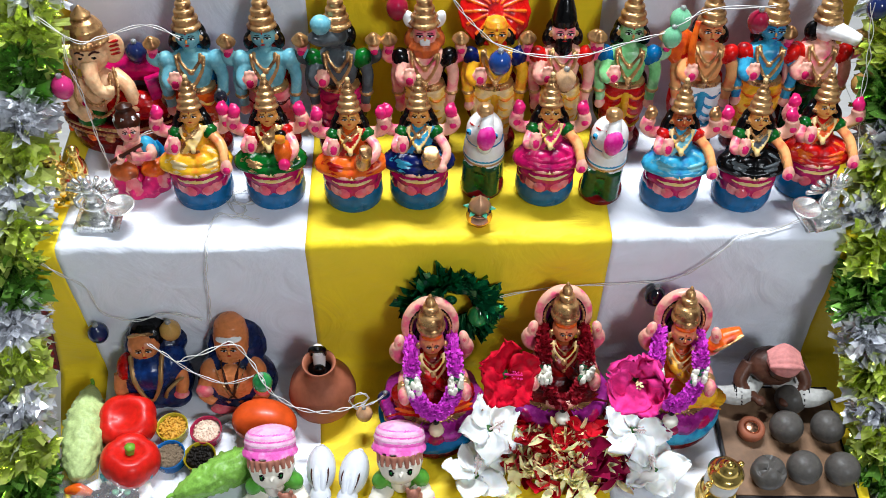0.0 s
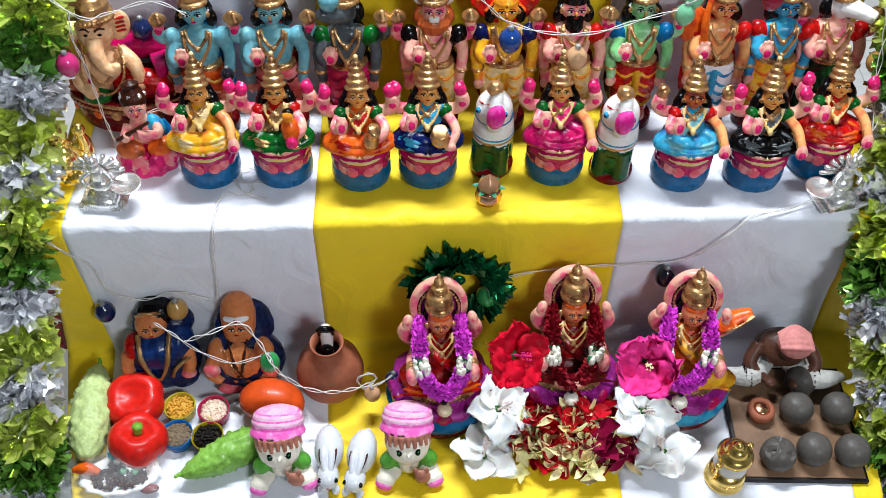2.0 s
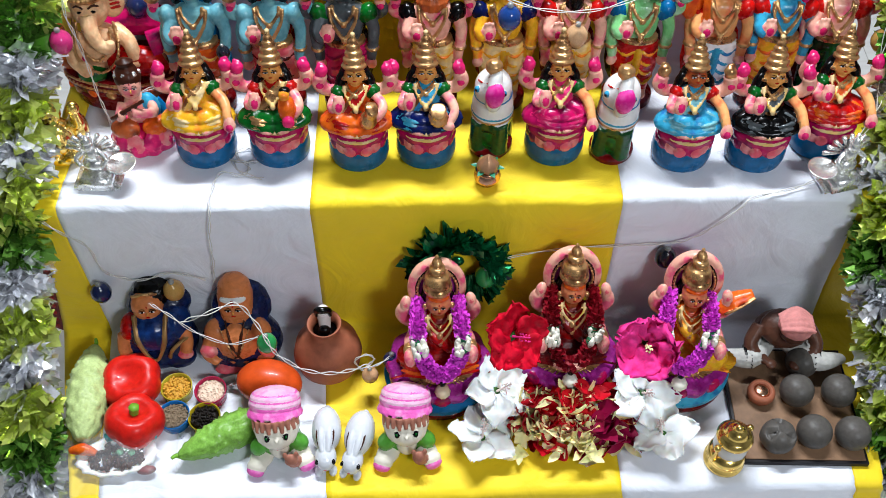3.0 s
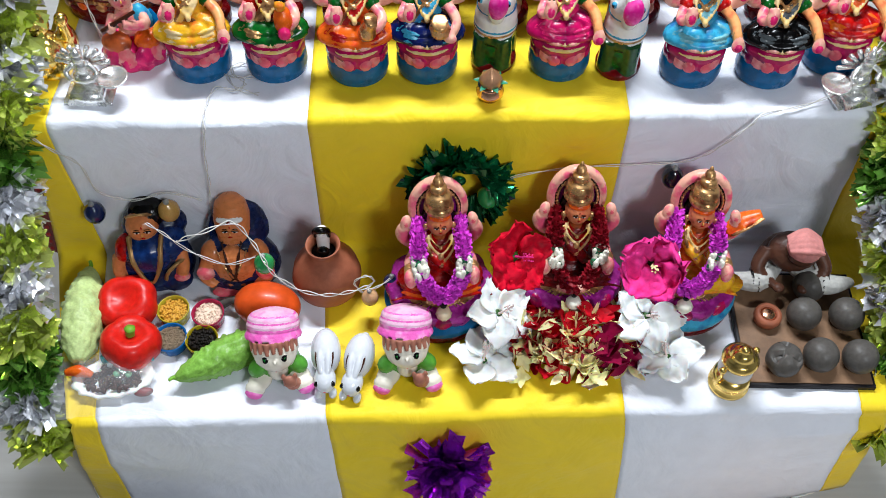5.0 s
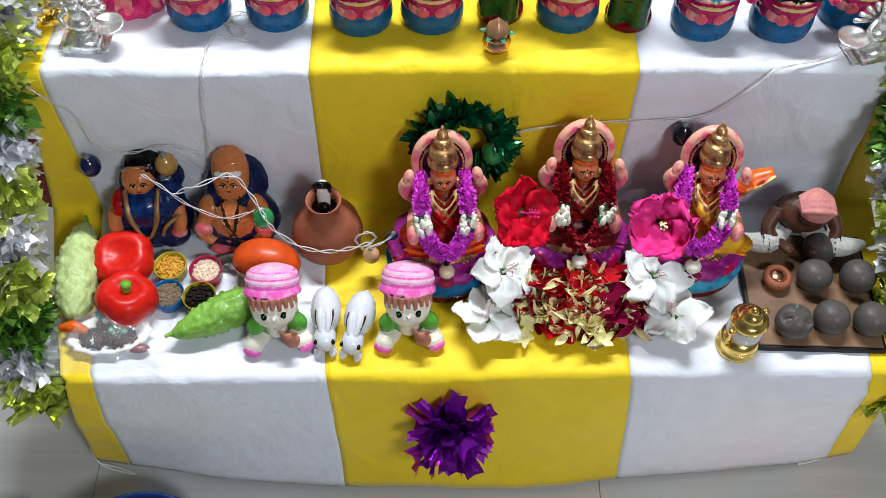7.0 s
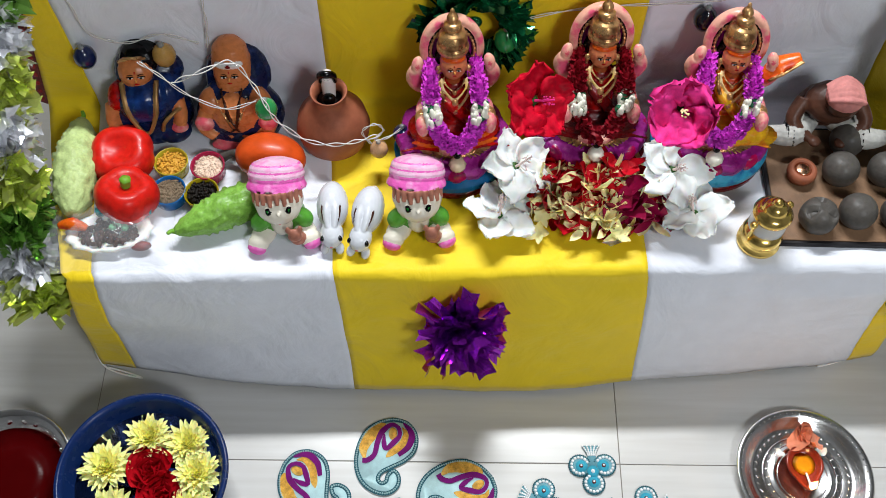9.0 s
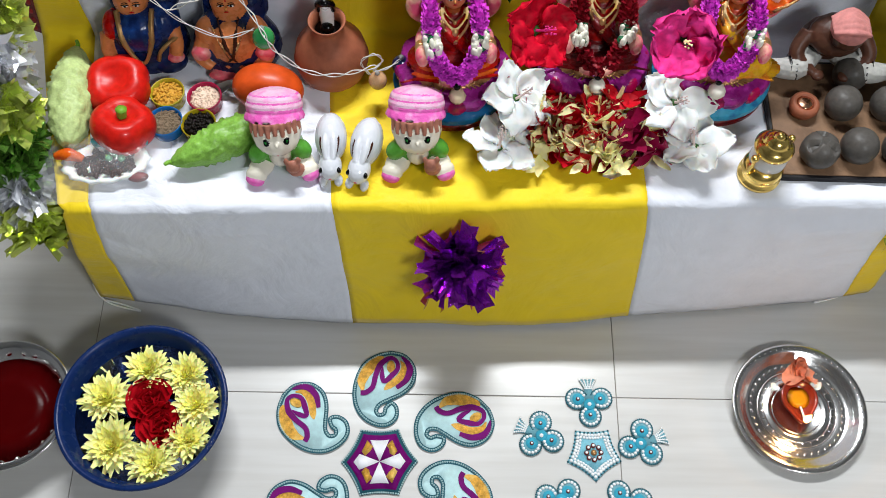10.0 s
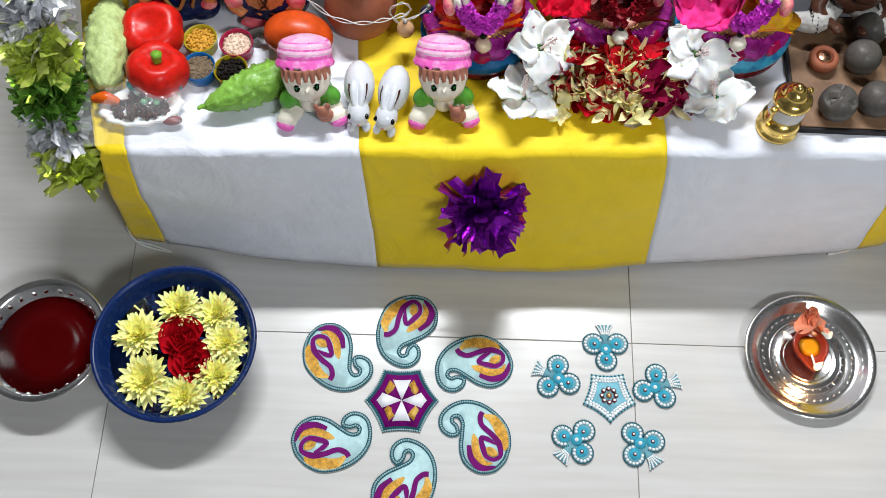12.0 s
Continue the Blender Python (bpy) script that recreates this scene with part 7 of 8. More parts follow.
for k in range(6):
    bm = bmesh.new()
    petal(bm, pose(0, 0, 0.027, 20, 0, 60 * k + 20) @ pose(0, 0.010, 0), 0.013, 0.0042, -0.3, 0.2, 0, 4)
    part("leaf", bm, mat("green_enamel", (0.03, 0.22, 0.12), 0.3, var=0.2) if k == 0 else bpy.data.materials["green_enamel"], th)

# packet of dried things in a clear bag at the corner of the first step
CLEAR = mat("clear_bag", (0.95, 0.95, 0.97), 0.10, var=0, alpha=0.13, spec=0.7, coat=0.4)
th = thing("clear_packet", pose(-0.350, 0.328, Z1 + 0.003, 0, 0, 6) @ Matrix.Scale(1.15, 4), "clear plastic packet of shells and coloured trinkets", "packet")
rng = random.Random(21)
bm = bmesh.new()
lathe(bm, [(0.030, 0), (0.044, 0.004), (0.050, 0.012), (0.044, 0.013), (0.030, 0.008), (0.002, 0.006)], 0, seg=36, ripple=0.05, lobes=13, squash=0.55)
part("shell_tray", bm, WHITEPETAL, th, "white scalloped tray")
bm = bmesh.new()
for _ in range(70):
    a, r = rng.uniform(0, 6.283), rng.random() ** 0.5
    blob(bm, (0.036 * r * math.cos(a), 0.018 * r * math.sin(a) - 0.002, 0.010 + rng.uniform(0, 0.006)), (0.005, 0.003, 0.0025), 0, (0, rng.uniform(-30, 30), rng.uniform(0, 360)), 7, 5)
tagged(part("dried_seeds", bm, BROWN, th), kind="stuff")
for px, py, mt in ((0.006, 0.000, "mint"), (0.014, 0.004, "mint"), (0.020, -0.002, "mint"), (0.010, 0.008, "mint")):
    bm = bmesh.new()
    blob(bm, (px, py, 0.020), (0.0045, 0.0045, 0.0045))
    part("bead", bm, BULBS["mint"], th)
bm = bmesh.new()
tube(bm, [(-0.012, 0.022, 0.020), (0.018, 0.026, 0.026), (0.050, 0.020, 0.018)], [0.006, 0.009, 0.006], 0, 10, 5)
part("blue_trinket", bm, mat("teal_paint", (0.10, 0.42, 0.46), 0.3, var=0.3), th)
bm = bmesh.new()
tube(bm, [(-0.056, 0.012, 0.016), (-0.040, 0.010, 0.020), (-0.024, 0.004, 0.016)], [0.004, 0.008, 0.004], 0, 10, 5)
part("orange_trinket", bm, ORANGE, th)
bm = bmesh.new()
blob(bm, (0.036, -0.022, 0.008), (0.012, 0.006, 0.005))
part("maroon_trinket", bm, DEEPRED, th)
bm = bmesh.new()
rows = []
for i in range(25):
    for_row = []
    for j in range(19):
        u, v = i / 24 * 2 - 1, j / 18 * 2 - 1
        h = 0.030 * (1 - u * u) * (1 - v * v) + 0.009 * noise.noise(Vector((u * 3.3, v * 3.3, 3))) + 0.006 * noise.noise(Vector((u * 8, v * 8, 1)))
        for_row.append((0.072 * u * (1 + 0.12 * noise.noise(Vector((v * 3, 1, 5)))), 0.044 * v * (1 + 0.15 * noise.noise(Vector((u * 3, 2, 5)))), max(0.001, h + 0.004)))
    rows.append(for_row)
sheet(bm, rows)
part("bag", bm, CLEAR, th, "crumpled clear plastic")

# woven border and loose tape at the stand's lower corners
for k, sg in ((0, -1), (5, 1)):
    hi, lo = SEAMS[k][3] + sg * 0.012, SEAMS[k][4]
    bm = bmesh.new()
    outer = [(lo, Y2 - 0.003, Z1 + 0.004), (lo + sg * 0.014, Y2 + 0.003, Z1 + 0.004), (hi + sg * 0.014, Y2 + 0.003, Z2 - 0.09), (hi, Y2 - 0.003, Z2 - 0.09)]
    hexahedron(bm, outer + [(x, y + 0.003, z) for x, y, z in outer])
    edging = part("side_border", bm, BROCADE, stand, "dark red brocade edging", smooth=False)
    bm = bmesh.new()
    for i in range(11):
        t = (i + 0.5) / 11
        blob(bm, (lo + (hi - lo) * t + sg * 0.007, Y2 - 0.0005, Z1 + 0.004 + (Z2 - 0.09 - Z1 - 0.004) * t), (0.0042, 0.0012, 0.0052), 0, (0, 30, 0), 8, 5)
    tagged(part("woven_motif", bm, mat("woven_red", (0.30, 0.02, 0.02), 0.5, var=0.3, scale=200), edging, "small red woven motifs"), kind="stuff")
for sx, x0 in ((1, XL), (-1, XR)):
    bm = bmesh.new()
    tube(bm, [(x0 - sx * 0.010, 0.275, 0.030), (x0 - sx * 0.002, 0.262, 0.008), (x0 + sx * 0.020, 0.250, 0.004), (x0 + sx * 0.060, 0.240, 0.004), (x0 + sx * 0.035, 0.250, 0.005), (x0 + sx * 0.006, 0.258, 0.006)], 0.0015, 0, 6, 6)
    part("tape_loop", bm, WHITEPETAL, stand, "white cotton tie")

# ---------------------------------------------------------------- on the floor: bowls and plate
BLUEBOWL = mat("blue_plastic_bowl", (0.005, 0.020, 0.095), 0.28, var=0.1, scale=30, bump=0.05)
WATER = mat("water", (0.90, 0.95, 1.0), 0.02, var=0, trans=1.0, spec=0.5)
REDWATER = mat("red_liquid", (0.055, 0.0006, 0.001), 0.25, var=0.1, scale=15, spec=0.05)
ROSEDARK = mat("deep_rose", (0.46, 0.003, 0.010), 0.6, var=0.2, spec=0.1)

BX, BY = -0.326, 0.062
th = thing("blue_bowl", pose(BX, BY, 0.001) @ Matrix.Scale(1.05, 4), "dark blue plastic bowl of water", "bowl")
bm = bmesh.new()
lathe(bm, [(0.070, 0), (0.074, 0.002), (0.090, 0.030), (0.106, 0.074), (0.112, 0.080), (0.1135, 0.084), (0.112, 0.087), (0.107, 0.086), (0.103, 0.078), (0.087, 0.032), (0.070, 0.006), (0.001, 0.005)], 0, seg=64)
part("bowl_wall", bm, BLUEBOWL, th)
bm = bmesh.new()
lathe(bm, [(0.0955, 0.0555), (0.05, 0.0560), (0.001, 0.0560)], 0, seg=64)
water = part("water", bm, WATER, th, "clear water")
water.visible_shadow = False
bm = bmesh.new()
rng = random.Random(9)
for _ in range(60):
    a = rng.uniform(-0.6, 2.0)
    blob(bm, (0.1105 * math.cos(a) + rng.uniform(-0.002, 0.002), 0.1105 * math.sin(a), 0.0868), (0.0011, 0.0011, 0.0008), 0, seg=6, rings=4)
tagged(part("droplets", bm, GLASS, th), kind="stuff")


def mum(x, y, z, r, seed):
    """A chrysanthemum: rings of narrow petals, steeper towards the heart."""
    th = thing("chrysanthemum", pose(x, y, z, rng.uniform(-8, 8), rng.uniform(-8, 8), seed * 37), "pale yellow chrysanthemum floating in the bowl", "flower", "chrysanthemums in the bowl")
    for nm, mt, rings in (("outer_petals", PALEYELLOW, ((22, 0.96, 4), (22, 0.90, 12), (20, 0.80, 22))), ("inner_petals", YELLOWPETAL, ((18, 0.68, 30), (16, 0.54, 38), (12, 0.40, 48), (8, 0.28, 60)))):
        bm = bmesh.new()
        for count, ln, tilt in rings:
            for k in range(count):
                petal(bm, pose(0, 0, 0.004 + tilt * 0.0001, tilt + rng.uniform(-8, 8), rng.uniform(-10, 10), 360 * k / count + rng.uniform(-8, 8) + tilt), r * ln * rng.uniform(0.82, 1.06), r * 0.15, rng.uniform(0.0, 0.25), 0.15, 0, 4)
        tagged(part(nm, bm, mt, th), kind="stuff")


for k, (px, py, s) in enumerate(((455, 280, 1.05), (580, 185, 0.95), (705, 205, 0.95), (745, 305, 0.98), (725, 420, 0.95), (625, 485, 0.98), (495, 430, 1.1))):
    mum(BX + 0.002 + (px - 590) * 0.000445, BY - (py - 320) * 0.000445, 0.0565, 0.041 * s, k + 1)
for k, (px, py) in enumerate(((595, 290), (640, 372))):
    rose = thing("red_rose", pose(BX + 0.002 + (px - 590) * 0.000445, BY - (py - 320) * 0.000445, 0.0565, 0, 0, k * 50), "dark red rose floating in the bowl", "flower", "roses in the bowl")
    for j in range(15):
        bm = bmesh.new()
        s = j / 14
        petal(bm, pose(0, 0, 0.003, 6 + 60 * s, 0, 137.5 * j), 0.037 * (1 - 0.60 * s), 0.032 * (1 - 0.55 * s), 0.20, 0.25, 0, 8, 0.05, j, 9)
        part("petal", bm, ROSEDARK, rose)

th = thing("steel_bowl", pose(-0.527, 0.074, 0.001) @ Matrix.Scale(1.1, 4), "stainless steel bowl of dark red liquid", "bowl")
bm = bmesh.new()
lathe(bm, [(0.045, 0), (0.050, 0.001), (0.066, 0.018), (0.078, 0.052), (0.086, 0.056), (0.087, 0.058), (0.085, 0.059), (0.076, 0.056), (0.064, 0.022), (0.048, 0.004), (0.001, 0.003)], 0, seg=64)
part("bowl_wall", bm, STEEL, th)
bm = bmesh.new()
for k in range(26):
    a = 2 * math.pi * k / 26
    blob(bm, (0.0725 * math.cos(a), 0.0725 * math.sin(a), 0.0475), (0.0040, 0.0016, 0.0050), 0, (0, 0, math.degrees(a) + 90 + (25 if k % 2 else -25)), 8, 5)
part("embossing", bm, STEEL, th, "embossed leaf band")
bm = bmesh.new()
lathe(bm, [(0.0705, 0.0365), (0.03, 0.0368), (0.001, 0.0368)], 0, seg=48)
part("liquid", bm, REDWATER, th, "dark red liquid")

PX, PY = 0.617, 0.068
plate = thing("steel_plate", pose(PX, PY, 0.001), "round stainless steel plate with engraved rings", "plate")
bm = bmesh.new()
lathe(bm, [(0.070, 0), (0.076, 0.001), (0.086, 0.012), (0.0975, 0.015), (0.099, 0.0165), (0.097, 0.0175), (0.086, 0.0140), (0.0765, 0.004), (0.070, 0.0030), (0.062, 0.0036), (0.060, 0.0030), (0.046, 0.0030), (0.044, 0.0040), (0.041, 0.0040), (0.039, 0.0030), (0.001, 0.0030)], 0, seg=72)
part("plate_disc", bm, STEEL, plate)
bm = bmesh.new()
for k in range(40):
    a = 2 * math.pi * k / 40
    blob(bm, (0.0675 * math.cos(a), 0.0675 * math.sin(a), 0.0034), (0.0016, 0.0032, 0.0008), 0, (0, 0, math.degrees(a) + 35), 6, 4)
for k in range(28):
    a = 2 * math.pi * k / 28
    blob(bm, (0.052 * math.cos(a), 0.052 * math.sin(a), 0.0034), (0.0012, 0.0030, 0.0007), 0, (0, 0, math.degrees(a) + 90), 6, 4)
for k in range(60):
    a = 2 * math.pi * k / 60
    blob(bm, (0.0915 * math.cos(a), 0.0915 * math.sin(a), 0.0158), (0.0014, 0.0014, 0.0006), 0, (0, 0, 0), 6, 4)
tagged(part("engraving", bm, STEEL, plate), kind="stuff")
for rr, rise in ((0.0815, 0.0085), (0.0580, 0.0034), (0.0495, 0.0034), (0.0365, 0.0034)):
    bm = bmesh.new()
    lathe(bm, [(rr - 0.0014, rise - 0.0012), (rr - 0.0006, rise + 0.0004), (rr + 0.0006, rise + 0.0004), (rr + 0.0014, rise - 0.0012)], 0, seg=72)
    bmesh.ops.delete(bm, geom=[f for f in bm.faces if len(f.verts) > 4], context="FACES_ONLY")
    part("raised_ring", bm, STEEL, plate)

OIL = mat("amber_oil", (0.75, 0.30, 0.01), 0.06, var=0.1, trans=0.25)
diya = thing("oil_lamp", pose(PX + 0.001, PY + 0.014, 0.0045), "lit clay oil lamp with amber oil", "oil lamp")
bm = bmesh.new()
rows = []
for r, z in ((0.016, 0), (0.024, 0.006), (0.0275, 0.016), (0.0255, 0.0185), (0.0225, 0.016), (0.017, 0.010)):
    rows.append([((r * (1 + 0.0)) * math.cos(a), r * math.sin(a) - (0.014 * max(0, -math.sin(a)) ** 8 if r > 0.02 else 0), z) for a in [2 * math.pi * k / 40 for k in range(40)]])
vs = sheet(bm, rows, closed=True)
bm.faces.new(vs[0][::-1]), bm.faces.new(vs[-1])
part("lamp_bowl", bm, mat("glazed_red_clay", (0.20, 0.022, 0.008), 0.25, var=0.2, coat=0.4), diya)
bm = bmesh.new()
lathe(bm, [(0.0165, 0.0118), (0.008, 0.0130), (0.001, 0.0130)], 0, seg=28)
part("oil", bm, OIL, diya, "amber oil")
bm = bmesh.new()
tube(bm, [(0.0, -0.014, 0.0135), (0.0, -0.028, 0.0185), (0.0, -0.037, 0.021)], 0.0016, 0, 8, 4)
wick = part("wick", bm, WHITEPETAL, diya, "cotton wick")
bm = bmesh.new()
lathe(bm, [(0.001, 0), (0.0042, 0.004), (0.0050, 0.009), (0.0035, 0.017), (0.0012, 0.025), (0.0, 0.029)], 0, (0, -0.0375, 0.021), seg=16)
part("flame", bm, mat("flame", (1.0, 0.62, 0.22), 0.5, var=0, emit=9.0), wick, "small flame")
d = bpy.data.lights.new("flame_lamp", "POINT")
d.energy, d.color, d.shadow_soft_size = 0.14, (1.0, 0.55, 0.22), 0.008
new("flame_lamp", d).matrix_world = pose(PX + 0.001, PY - 0.026, 0.062)
for sx in (-1, 1):
    for j in range(3):
        bm = bmesh.new()
        petal(bm, pose(PX + sx * 0.030, PY + 0.030 + j * 0.002, 0.010, 30, 0, sx * -50 + j * 70), 0.014, 0.006, 0.3, 0.3, 0, 4)
        tagged(new("loose_petal", mesh_of("loose_petal", bm, WHITEPETAL)), "small white petal lying on the steel plate", "petal", "loose petals on the plate")
# the lamp's coral highlight on the plate, modelled as a fan of coloured petals
th = thing("coral_reflection", pose(PX + 0.006, PY + 0.046, 0.010) @ Matrix.Scale(1.5, 4), "coral reflection behind the oil lamp, shaped as petals", "flower")
for k in range(9):
    bm = bmesh.new()
    petal(bm, pose(0.004 * (k - 4), 0, 0.004, 20 + 6 * (k % 3), 0, (k - 4) * 26), 0.022, 0.009, 0.25, 0.3, 0, 5, 0.08, k)
    part("petal", bm, mat("coral_glint", (0.72, 0.25, 0.14), 0.45, var=0.2, sub=0.1) if k == 0 else bpy.data.materials["coral_glint"], th)


# ---------------------------------------------------------------- floor decoration pieces of cut board
AQUA = mat("aqua_glitter", (0.50, 0.72, 0.74), 0.6, var=0.1, scale=700, bump=0.4, bscale=900, spec=0.08)
TEALBEAD = mat("teal_beads", (0.36, 0.52, 0.53), 0.4, 0.0, var=0.2, island=0.6)
RIMTEAL = mat("dark_teal_rim", (0.025, 0.10, 0.13), 0.6, var=0.2, scale=400, spec=0.08)
PURPLEINLAY = mat("purple_inlay", (0.15, 0.004, 0.13), 0.6, var=0.25, scale=500, spec=0.08)
GOLDINLAY = mat("gold_glitter", (0.56, 0.29, 0.04), 0.4, 0.2, tint=(0.80, 0.52, 0.14), var=0.5, scale=900, bump=0.5, bscale=900)
WHITEINLAY = mat("white_inlay", (0.78, 0.78, 0.82), 0.6, var=0.06, scale=500, spec=0.08)
TEAL = mat("teal_inlay", (0.05, 0.36, 0.50), 0.6, var=0.2, scale=300, spec=0.08)
WHITEBEAD = mat("white_beads", (0.84, 0.86, 0.87), 0.2, var=0.1, island=0.4)
BROWNGEM = mat("brown_gem", (0.14, 0.02, 0.015), 0.15, var=0.2, coat=0.6)
K = 0.00043


def loc(points):
    """From the drawing's own grid, with its middle at 500, 455, to metres."""
    return [((x - 500) * K, (455 - y) * K, 0) for x, y in points]


outline = loc(((540, 68), (588, 84), (617, 128), (612, 180), (578, 216), (528, 240), (498, 256), (486, 278), (497, 294), (514, 288), (520, 268), (540, 252), (556, 270), (555, 300), (536, 322), (505, 330), (464, 316), (430, 284),
               (412, 235), (415, 175), (440, 115), (486, 80)))
paisley = thing("paisley_piece", pose(0, 0, 0.0005), "paisley floor decoration, aqua, purple and gold, beaded edge", "floor decoration", "paisley pieces round the hexagon")
bm = bmesh.new()
slab(bm, spline(outline, 5, True), 0, 0.0022)
part("board", bm, AQUA, paisley, "aqua glitter board")
bm = bmesh.new()
ribbon(bm, outline + outline[:1], [0.0062] * (len(outline) + 1), 0.002, 0.0026, n=5)
part("rim_line", bm, RIMTEAL, paisley, "dark teal rim")
bm = bmesh.new()
beads(bm, [(p[0], p[1], 0.0030) for p in outline], 0.0016, 0.0034, 0, 5, True)
tagged(part("bead_edge", bm, TEALBEAD, paisley, "teal bead edging"), kind="stuff")
bm = bmesh.new()
ribbon(bm, loc(((440, 205), (436, 170), (455, 130), (490, 95), (512, 84))), [0.003, 0.014, 0.019, 0.013, 0.002], 0.002, 0.0030)
ribbon(bm, loc(((513, 204), (530, 190), (568, 160), (582, 125), (570, 98))), [0.001, 0.010, 0.012, 0.009, 0.001], 0.002, 0.0030)
blob(bm, (loc(((537, 120),))[0][0], loc(((537, 120),))[0][1], 0.0030), (0.0065, 0.010, 0.0008))
part("gold_inlay", bm, GOLDINLAY, paisley, "gold glitter inlay")
bm = bmesh.new()
ribbon(bm, loc(((432, 214), (452, 212), (474, 192), (484, 150), (500, 112), (532, 88), (556, 100), (560, 128), (540, 152), (514, 174), (506, 152), (508, 120))), [0.0075, 0.0080, 0.0075, 0.0080, 0.0090, 0.0065, 0.0060, 0.0065, 0.0085, 0.0065, 0.0075, 0.0015], 0.002, 0.0036)
ribbon(bm, loc(((574, 84), (598, 112), (602, 140), (588, 172), (556, 198))), [0.002, 0.009, 0.010, 0.009, 0.006], 0.002, 0.0036)
part("purple_inlay", bm, PURPLEINLAY, paisley, "purple inlay scroll")
for k, (dx, dy, turn) in enumerate(((-0.003, 0.010, 63), (0.010, 0.001, -58), (-0.003, -0.005, 122), (0.016, 0.009, -120), (0.012, -0.006, 180))):
    copy_thing(paisley, pose(dx, dy, 0.0005, 0, 0, turn))


def concave(n, r, dip, turn=0.0):
    """A star-like board: n corners joined by sides that bow inwards."""
    pts = []
    for k in range(n):
        a0, a1 = turn + 2 * math.pi * k / n, turn + 2 * math.pi * (k + 1) / n
        p, q = Vector((r * math.cos(a0), r * math.sin(a0), 0)), Vector((r * math.cos(a1), r * math.sin(a1), 0))
        for i in range(8):
            t = i / 8
            c = p.lerp(q, t)
            pts.append(c * (1 - dip * 4 * t * (1 - t)))
    return pts


hexa = thing("hexagon_piece", pose(0, 0, 0.0005), "hexagonal floor decoration, purple and white wedges", "floor decoration")
bm = bmesh.new()
slab(bm, concave(6, 0.0555, 0.06), 0, 0.0022)
part("board", bm, RIMTEAL, hexa)
bm = bmesh.new()
edge = concave(6, 0.0540, 0.06)
for p in edge + [a.lerp(b, 0.5) for a, b in zip(edge, edge[1:] + edge[:1])]:
    blob(bm, (p.x, p.y, 0.0026), (0.0016, 0.0016, 0.0016), 0, seg=6, rings=4)
tagged(part("bead_edge", bm, TEALBEAD, hexa), kind="stuff")
bm = bmesh.new()
slab(bm, concave(6, 0.0475, 0.06), 0.002, 0.0030)
part("purple_border", bm, PURPLEINLAY, hexa)
inner = concave(6, 0.0375, 0.05)
for k in range(8):
    rim = [inner[(6 * k + 3 + i) % 48] for i in range(7)]
    purple = k % 2 == 0
    bm = bmesh.new()
    slab(bm, [(0, 0)] + [(p.x, p.y) for p in rim], 0.0028, 0.0036 if purple else 0.0038)
    part("purple_wedge" if purple else "white_wedge", bm, PURPLEINLAY if purple else WHITEINLAY, hexa)
    if purple:
        bm = bmesh.new()
        slab(bm, [(p.x * s, p.y * s) for p, s in ((rim[0], 0.70), (rim[2], 0.60), (rim[4], 0.66), (rim[6], 0.72), (rim[5], 0.97), (rim[3], 0.97), (rim[1], 0.97))], 0.0032, 0.0042)
        part("gold_tip", bm, GOLDINLAY, hexa)

SX, SY = 0.310, 0.008
star = thing("star_piece", pose(SX, SY, 0.0005), "five-cornered teal floor decoration edged with white beads", "floor decoration")
bm = bmesh.new()
slab(bm, concave(5, 0.0415, 0.08, -math.pi / 2), 0, 0.0022)
part("board", bm, mat("pale_teal_board", (0.20, 0.48, 0.58), 0.3, var=0.25, scale=300), star)
bm = bmesh.new()
for rr, bead in ((0.0350, 0.0029), (0.0292, 0.0023)):
    edge = concave(5, rr, 0.08, -math.pi / 2)
    for p in edge:
        blob(bm, (p.x, p.y, 0.0028), (bead, bead, bead * 0.9), 0, seg=7, rings=4)
tagged(part("bead_edge", bm, WHITEBEAD, star), kind="stuff")
bm = bmesh.new()
for p in concave(5, 0.0402, 0.08, -math.pi / 2):
    blob(bm, (p.x, p.y, 0.0026), (0.0015, 0.0015, 0.0014), 0, seg=7, rings=4)
tagged(part("bead_rim", bm, RIMTEAL, star), kind="stuff")
for k in range(8):
    a = 2 * math.pi * k / 8
    bm = bmesh.new()
    blob(bm, (0.0105 * math.cos(a), 0.0105 * math.sin(a), 0.004), (0.0038, 0.0038, 0.003))
    gem = part("gem", bm, BROWNGEM, star)
    bm = bmesh.new()
    blob(bm, (0.0105 * math.cos(a), 0.0105 * math.sin(a), 0.0062), (0.0021, 0.0021, 0.0014))
    part("facet", bm, WHITEBEAD, gem)
bm = bmesh.new()
blob(bm, (0, 0, 0.0045), (0.0045, 0.0045, 0.0035))
part("gem", bm, GOLD, star)

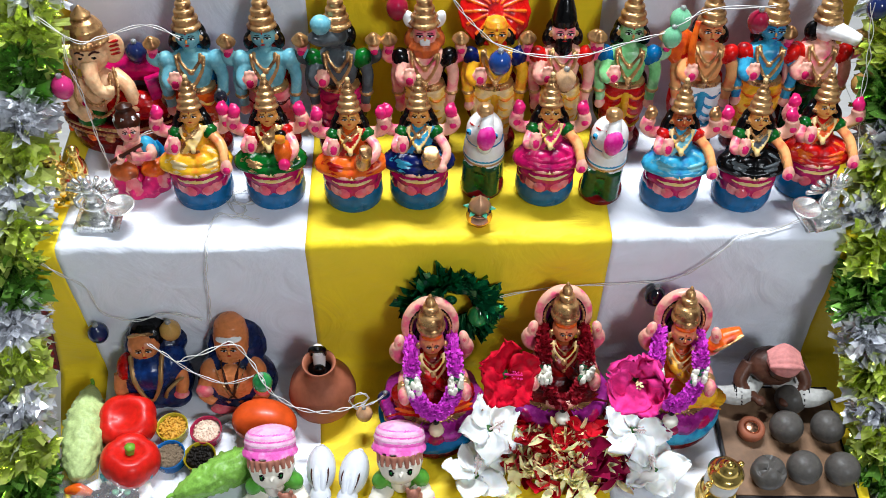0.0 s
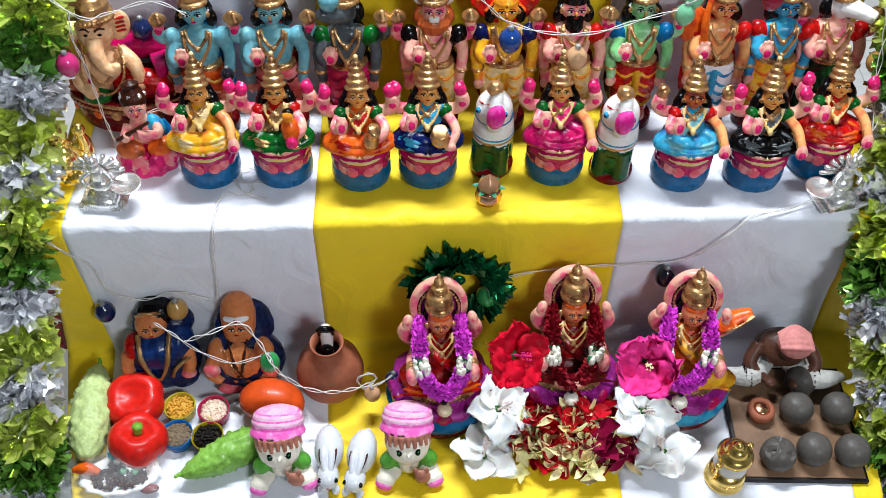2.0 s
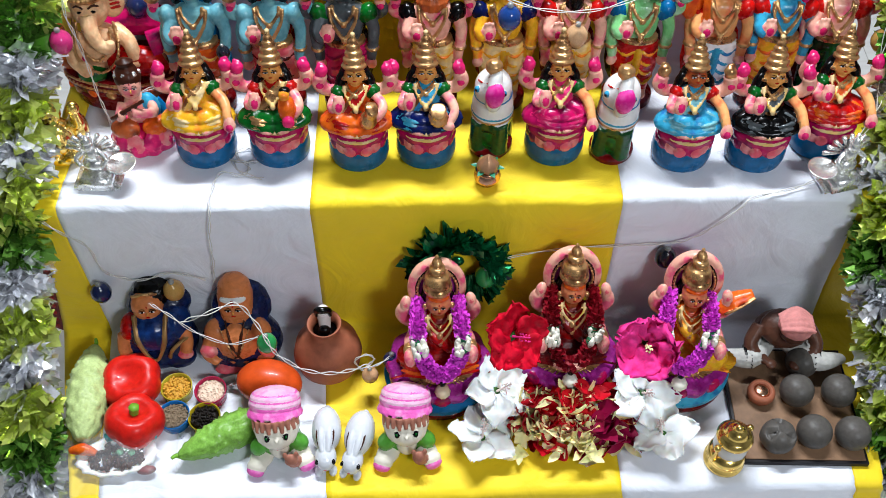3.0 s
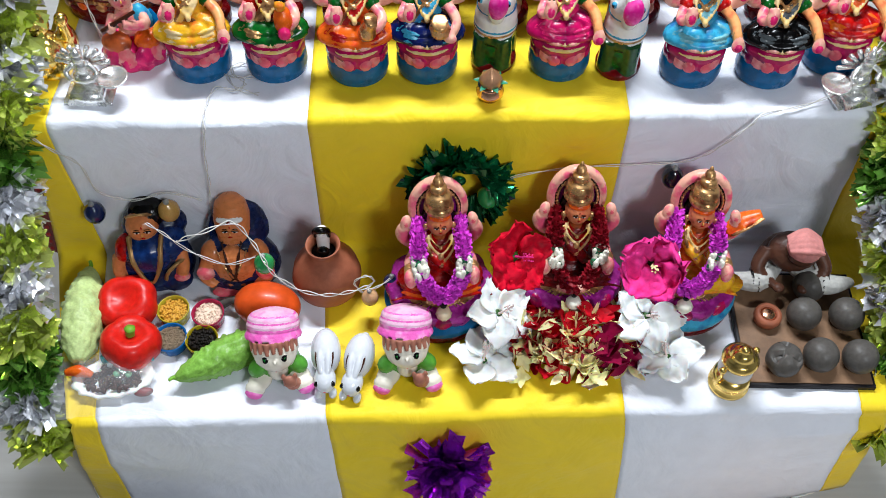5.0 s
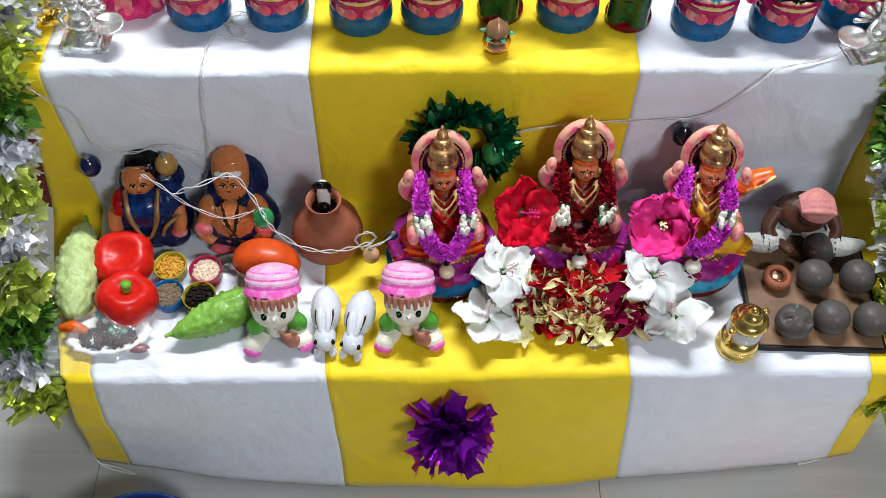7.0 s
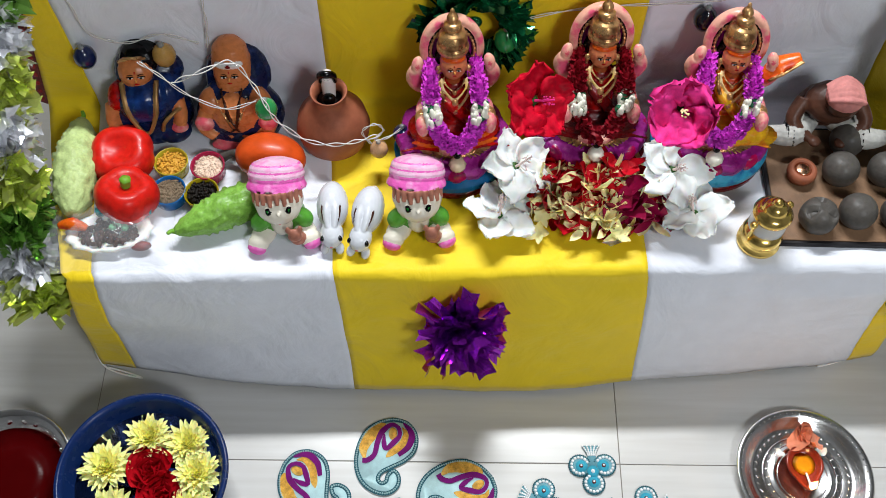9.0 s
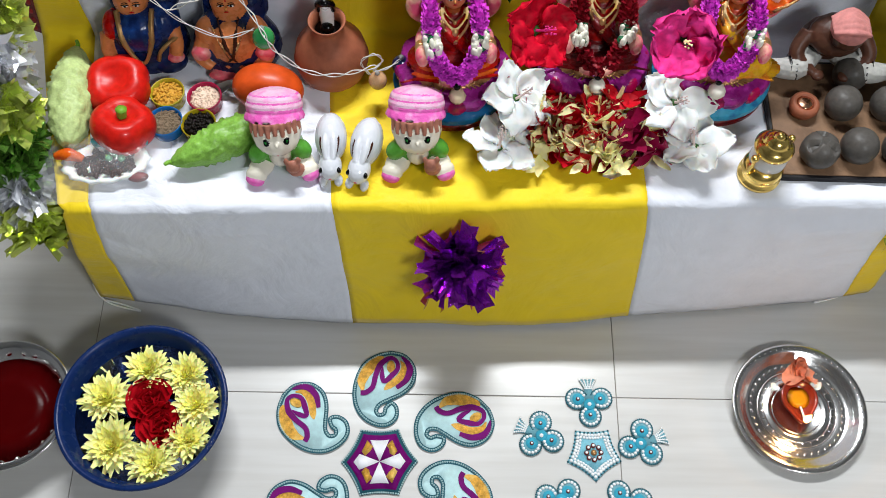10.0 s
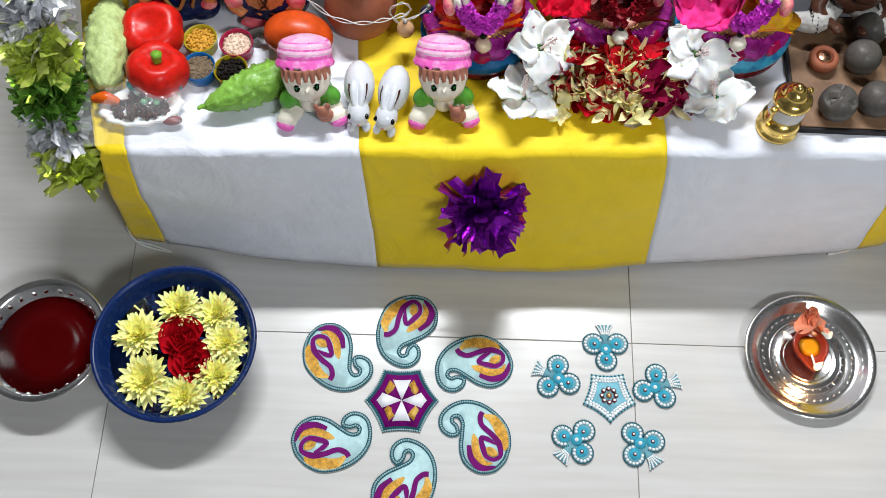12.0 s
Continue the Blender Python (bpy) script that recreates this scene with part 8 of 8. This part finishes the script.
clover = thing("clover_piece", pose(SX, SY + 0.076, 0.0005), "three-lobed teal floor decoration edged with white beads", "floor decoration", "clover pieces round the star")
lobes = [(0.0, -0.021), (-0.0185, 0.006), (0.0185, 0.006)]
bm, bead_bm, rim_bm, inlay = bmesh.new(), bmesh.new(), bmesh.new(), bmesh.new()
for i, (cx, cy) in enumerate(lobes):
    slab(bm, [(cx + 0.0165 * math.cos(2 * math.pi * k / 28), cy + 0.0165 * math.sin(2 * math.pi * k / 28)) for k in range(28)], 0, 0.0022 + 0.0002 * i)
    slab(inlay, [(cx * 0.86 + 0.0088 * math.cos(2 * math.pi * k / 20), cy * 0.86 + 0.0088 * math.sin(2 * math.pi * k / 20)) for k in range(20)], 0.002, 0.0032 + 0.0002 * i)
    for rr, bead, n in ((0.0160, 0.0012, 34), (0.0122, 0.0026, 15)):
        for k in range(n):
            a = 2 * math.pi * k / n
            p = (cx + rr * math.cos(a), cy + rr * math.sin(a))
            if all((p[0] - ox) ** 2 + (p[1] - oy) ** 2 > 0.0128 ** 2 for ox, oy in lobes if (ox, oy) != (cx, cy)) and p[0] ** 2 + p[1] ** 2 > 0.011 ** 2:
                blob(rim_bm if rr > 0.014 else bead_bm, (*p, 0.0030), (bead, bead, bead * 0.9), 0, seg=7, rings=4)
slab(bm, [(-0.006, 0.004), (0.006, 0.004), (0.0065, 0.022), (0.0125, 0.036), (-0.0125, 0.036), (-0.0065, 0.022)], 0, 0.0028)
slab(inlay, [(0.0085 * math.cos(2 * math.pi * k / 20), -0.003 + 0.0085 * math.sin(2 * math.pi * k / 20)) for k in range(20)], 0.002, 0.0039)
for i in range(6):
    w = 0.005 + 0.007 * (i / 5) ** 1.4
    for j in range(5):
        blob(bead_bm, (w * (j / 2 - 1), 0.0215 + i * 0.0027, 0.0034), (0.0017, 0.0017, 0.0014), 0, seg=6, rings=4)
part("board", bm, mat("pale_aqua_board", (0.16, 0.36, 0.42), 0.6, var=0.15, scale=300, spec=0.08), clover)
part("teal_inlay", inlay, TEAL, clover)
tagged(part("bead_edge", bead_bm, WHITEBEAD, clover), kind="stuff")
tagged(part("bead_rim", rim_bm, RIMTEAL, clover), kind="stuff")
for cx, cy in lobes + [(0, 0)]:
    bm = bmesh.new()
    blob(bm, (cx * 0.9, cy * 0.9 - (0.003 if cx == 0 and cy == 0 else 0), 0.0042), (0.0031, 0.0031, 0.0026))
    gem = part("gem", bm, WHITEBEAD if cx == 0 and cy == 0 else BROWNGEM, clover)
    bm = bmesh.new()
    blob(bm, (cx * 0.9, cy * 0.9 - (0.003 if cx == 0 and cy == 0 else 0), 0.0060), (0.0017, 0.0017, 0.0012))
    part("facet", bm, WHITEBEAD, gem)
for x, y, turn in ((0.233, 0.036, 64), (0.383, 0.022, -74), (0.256, -0.061, 138), (0.353, -0.066, -146)):
    copy_thing(clover, pose(x, y, 0.0005, 0, 0, turn))
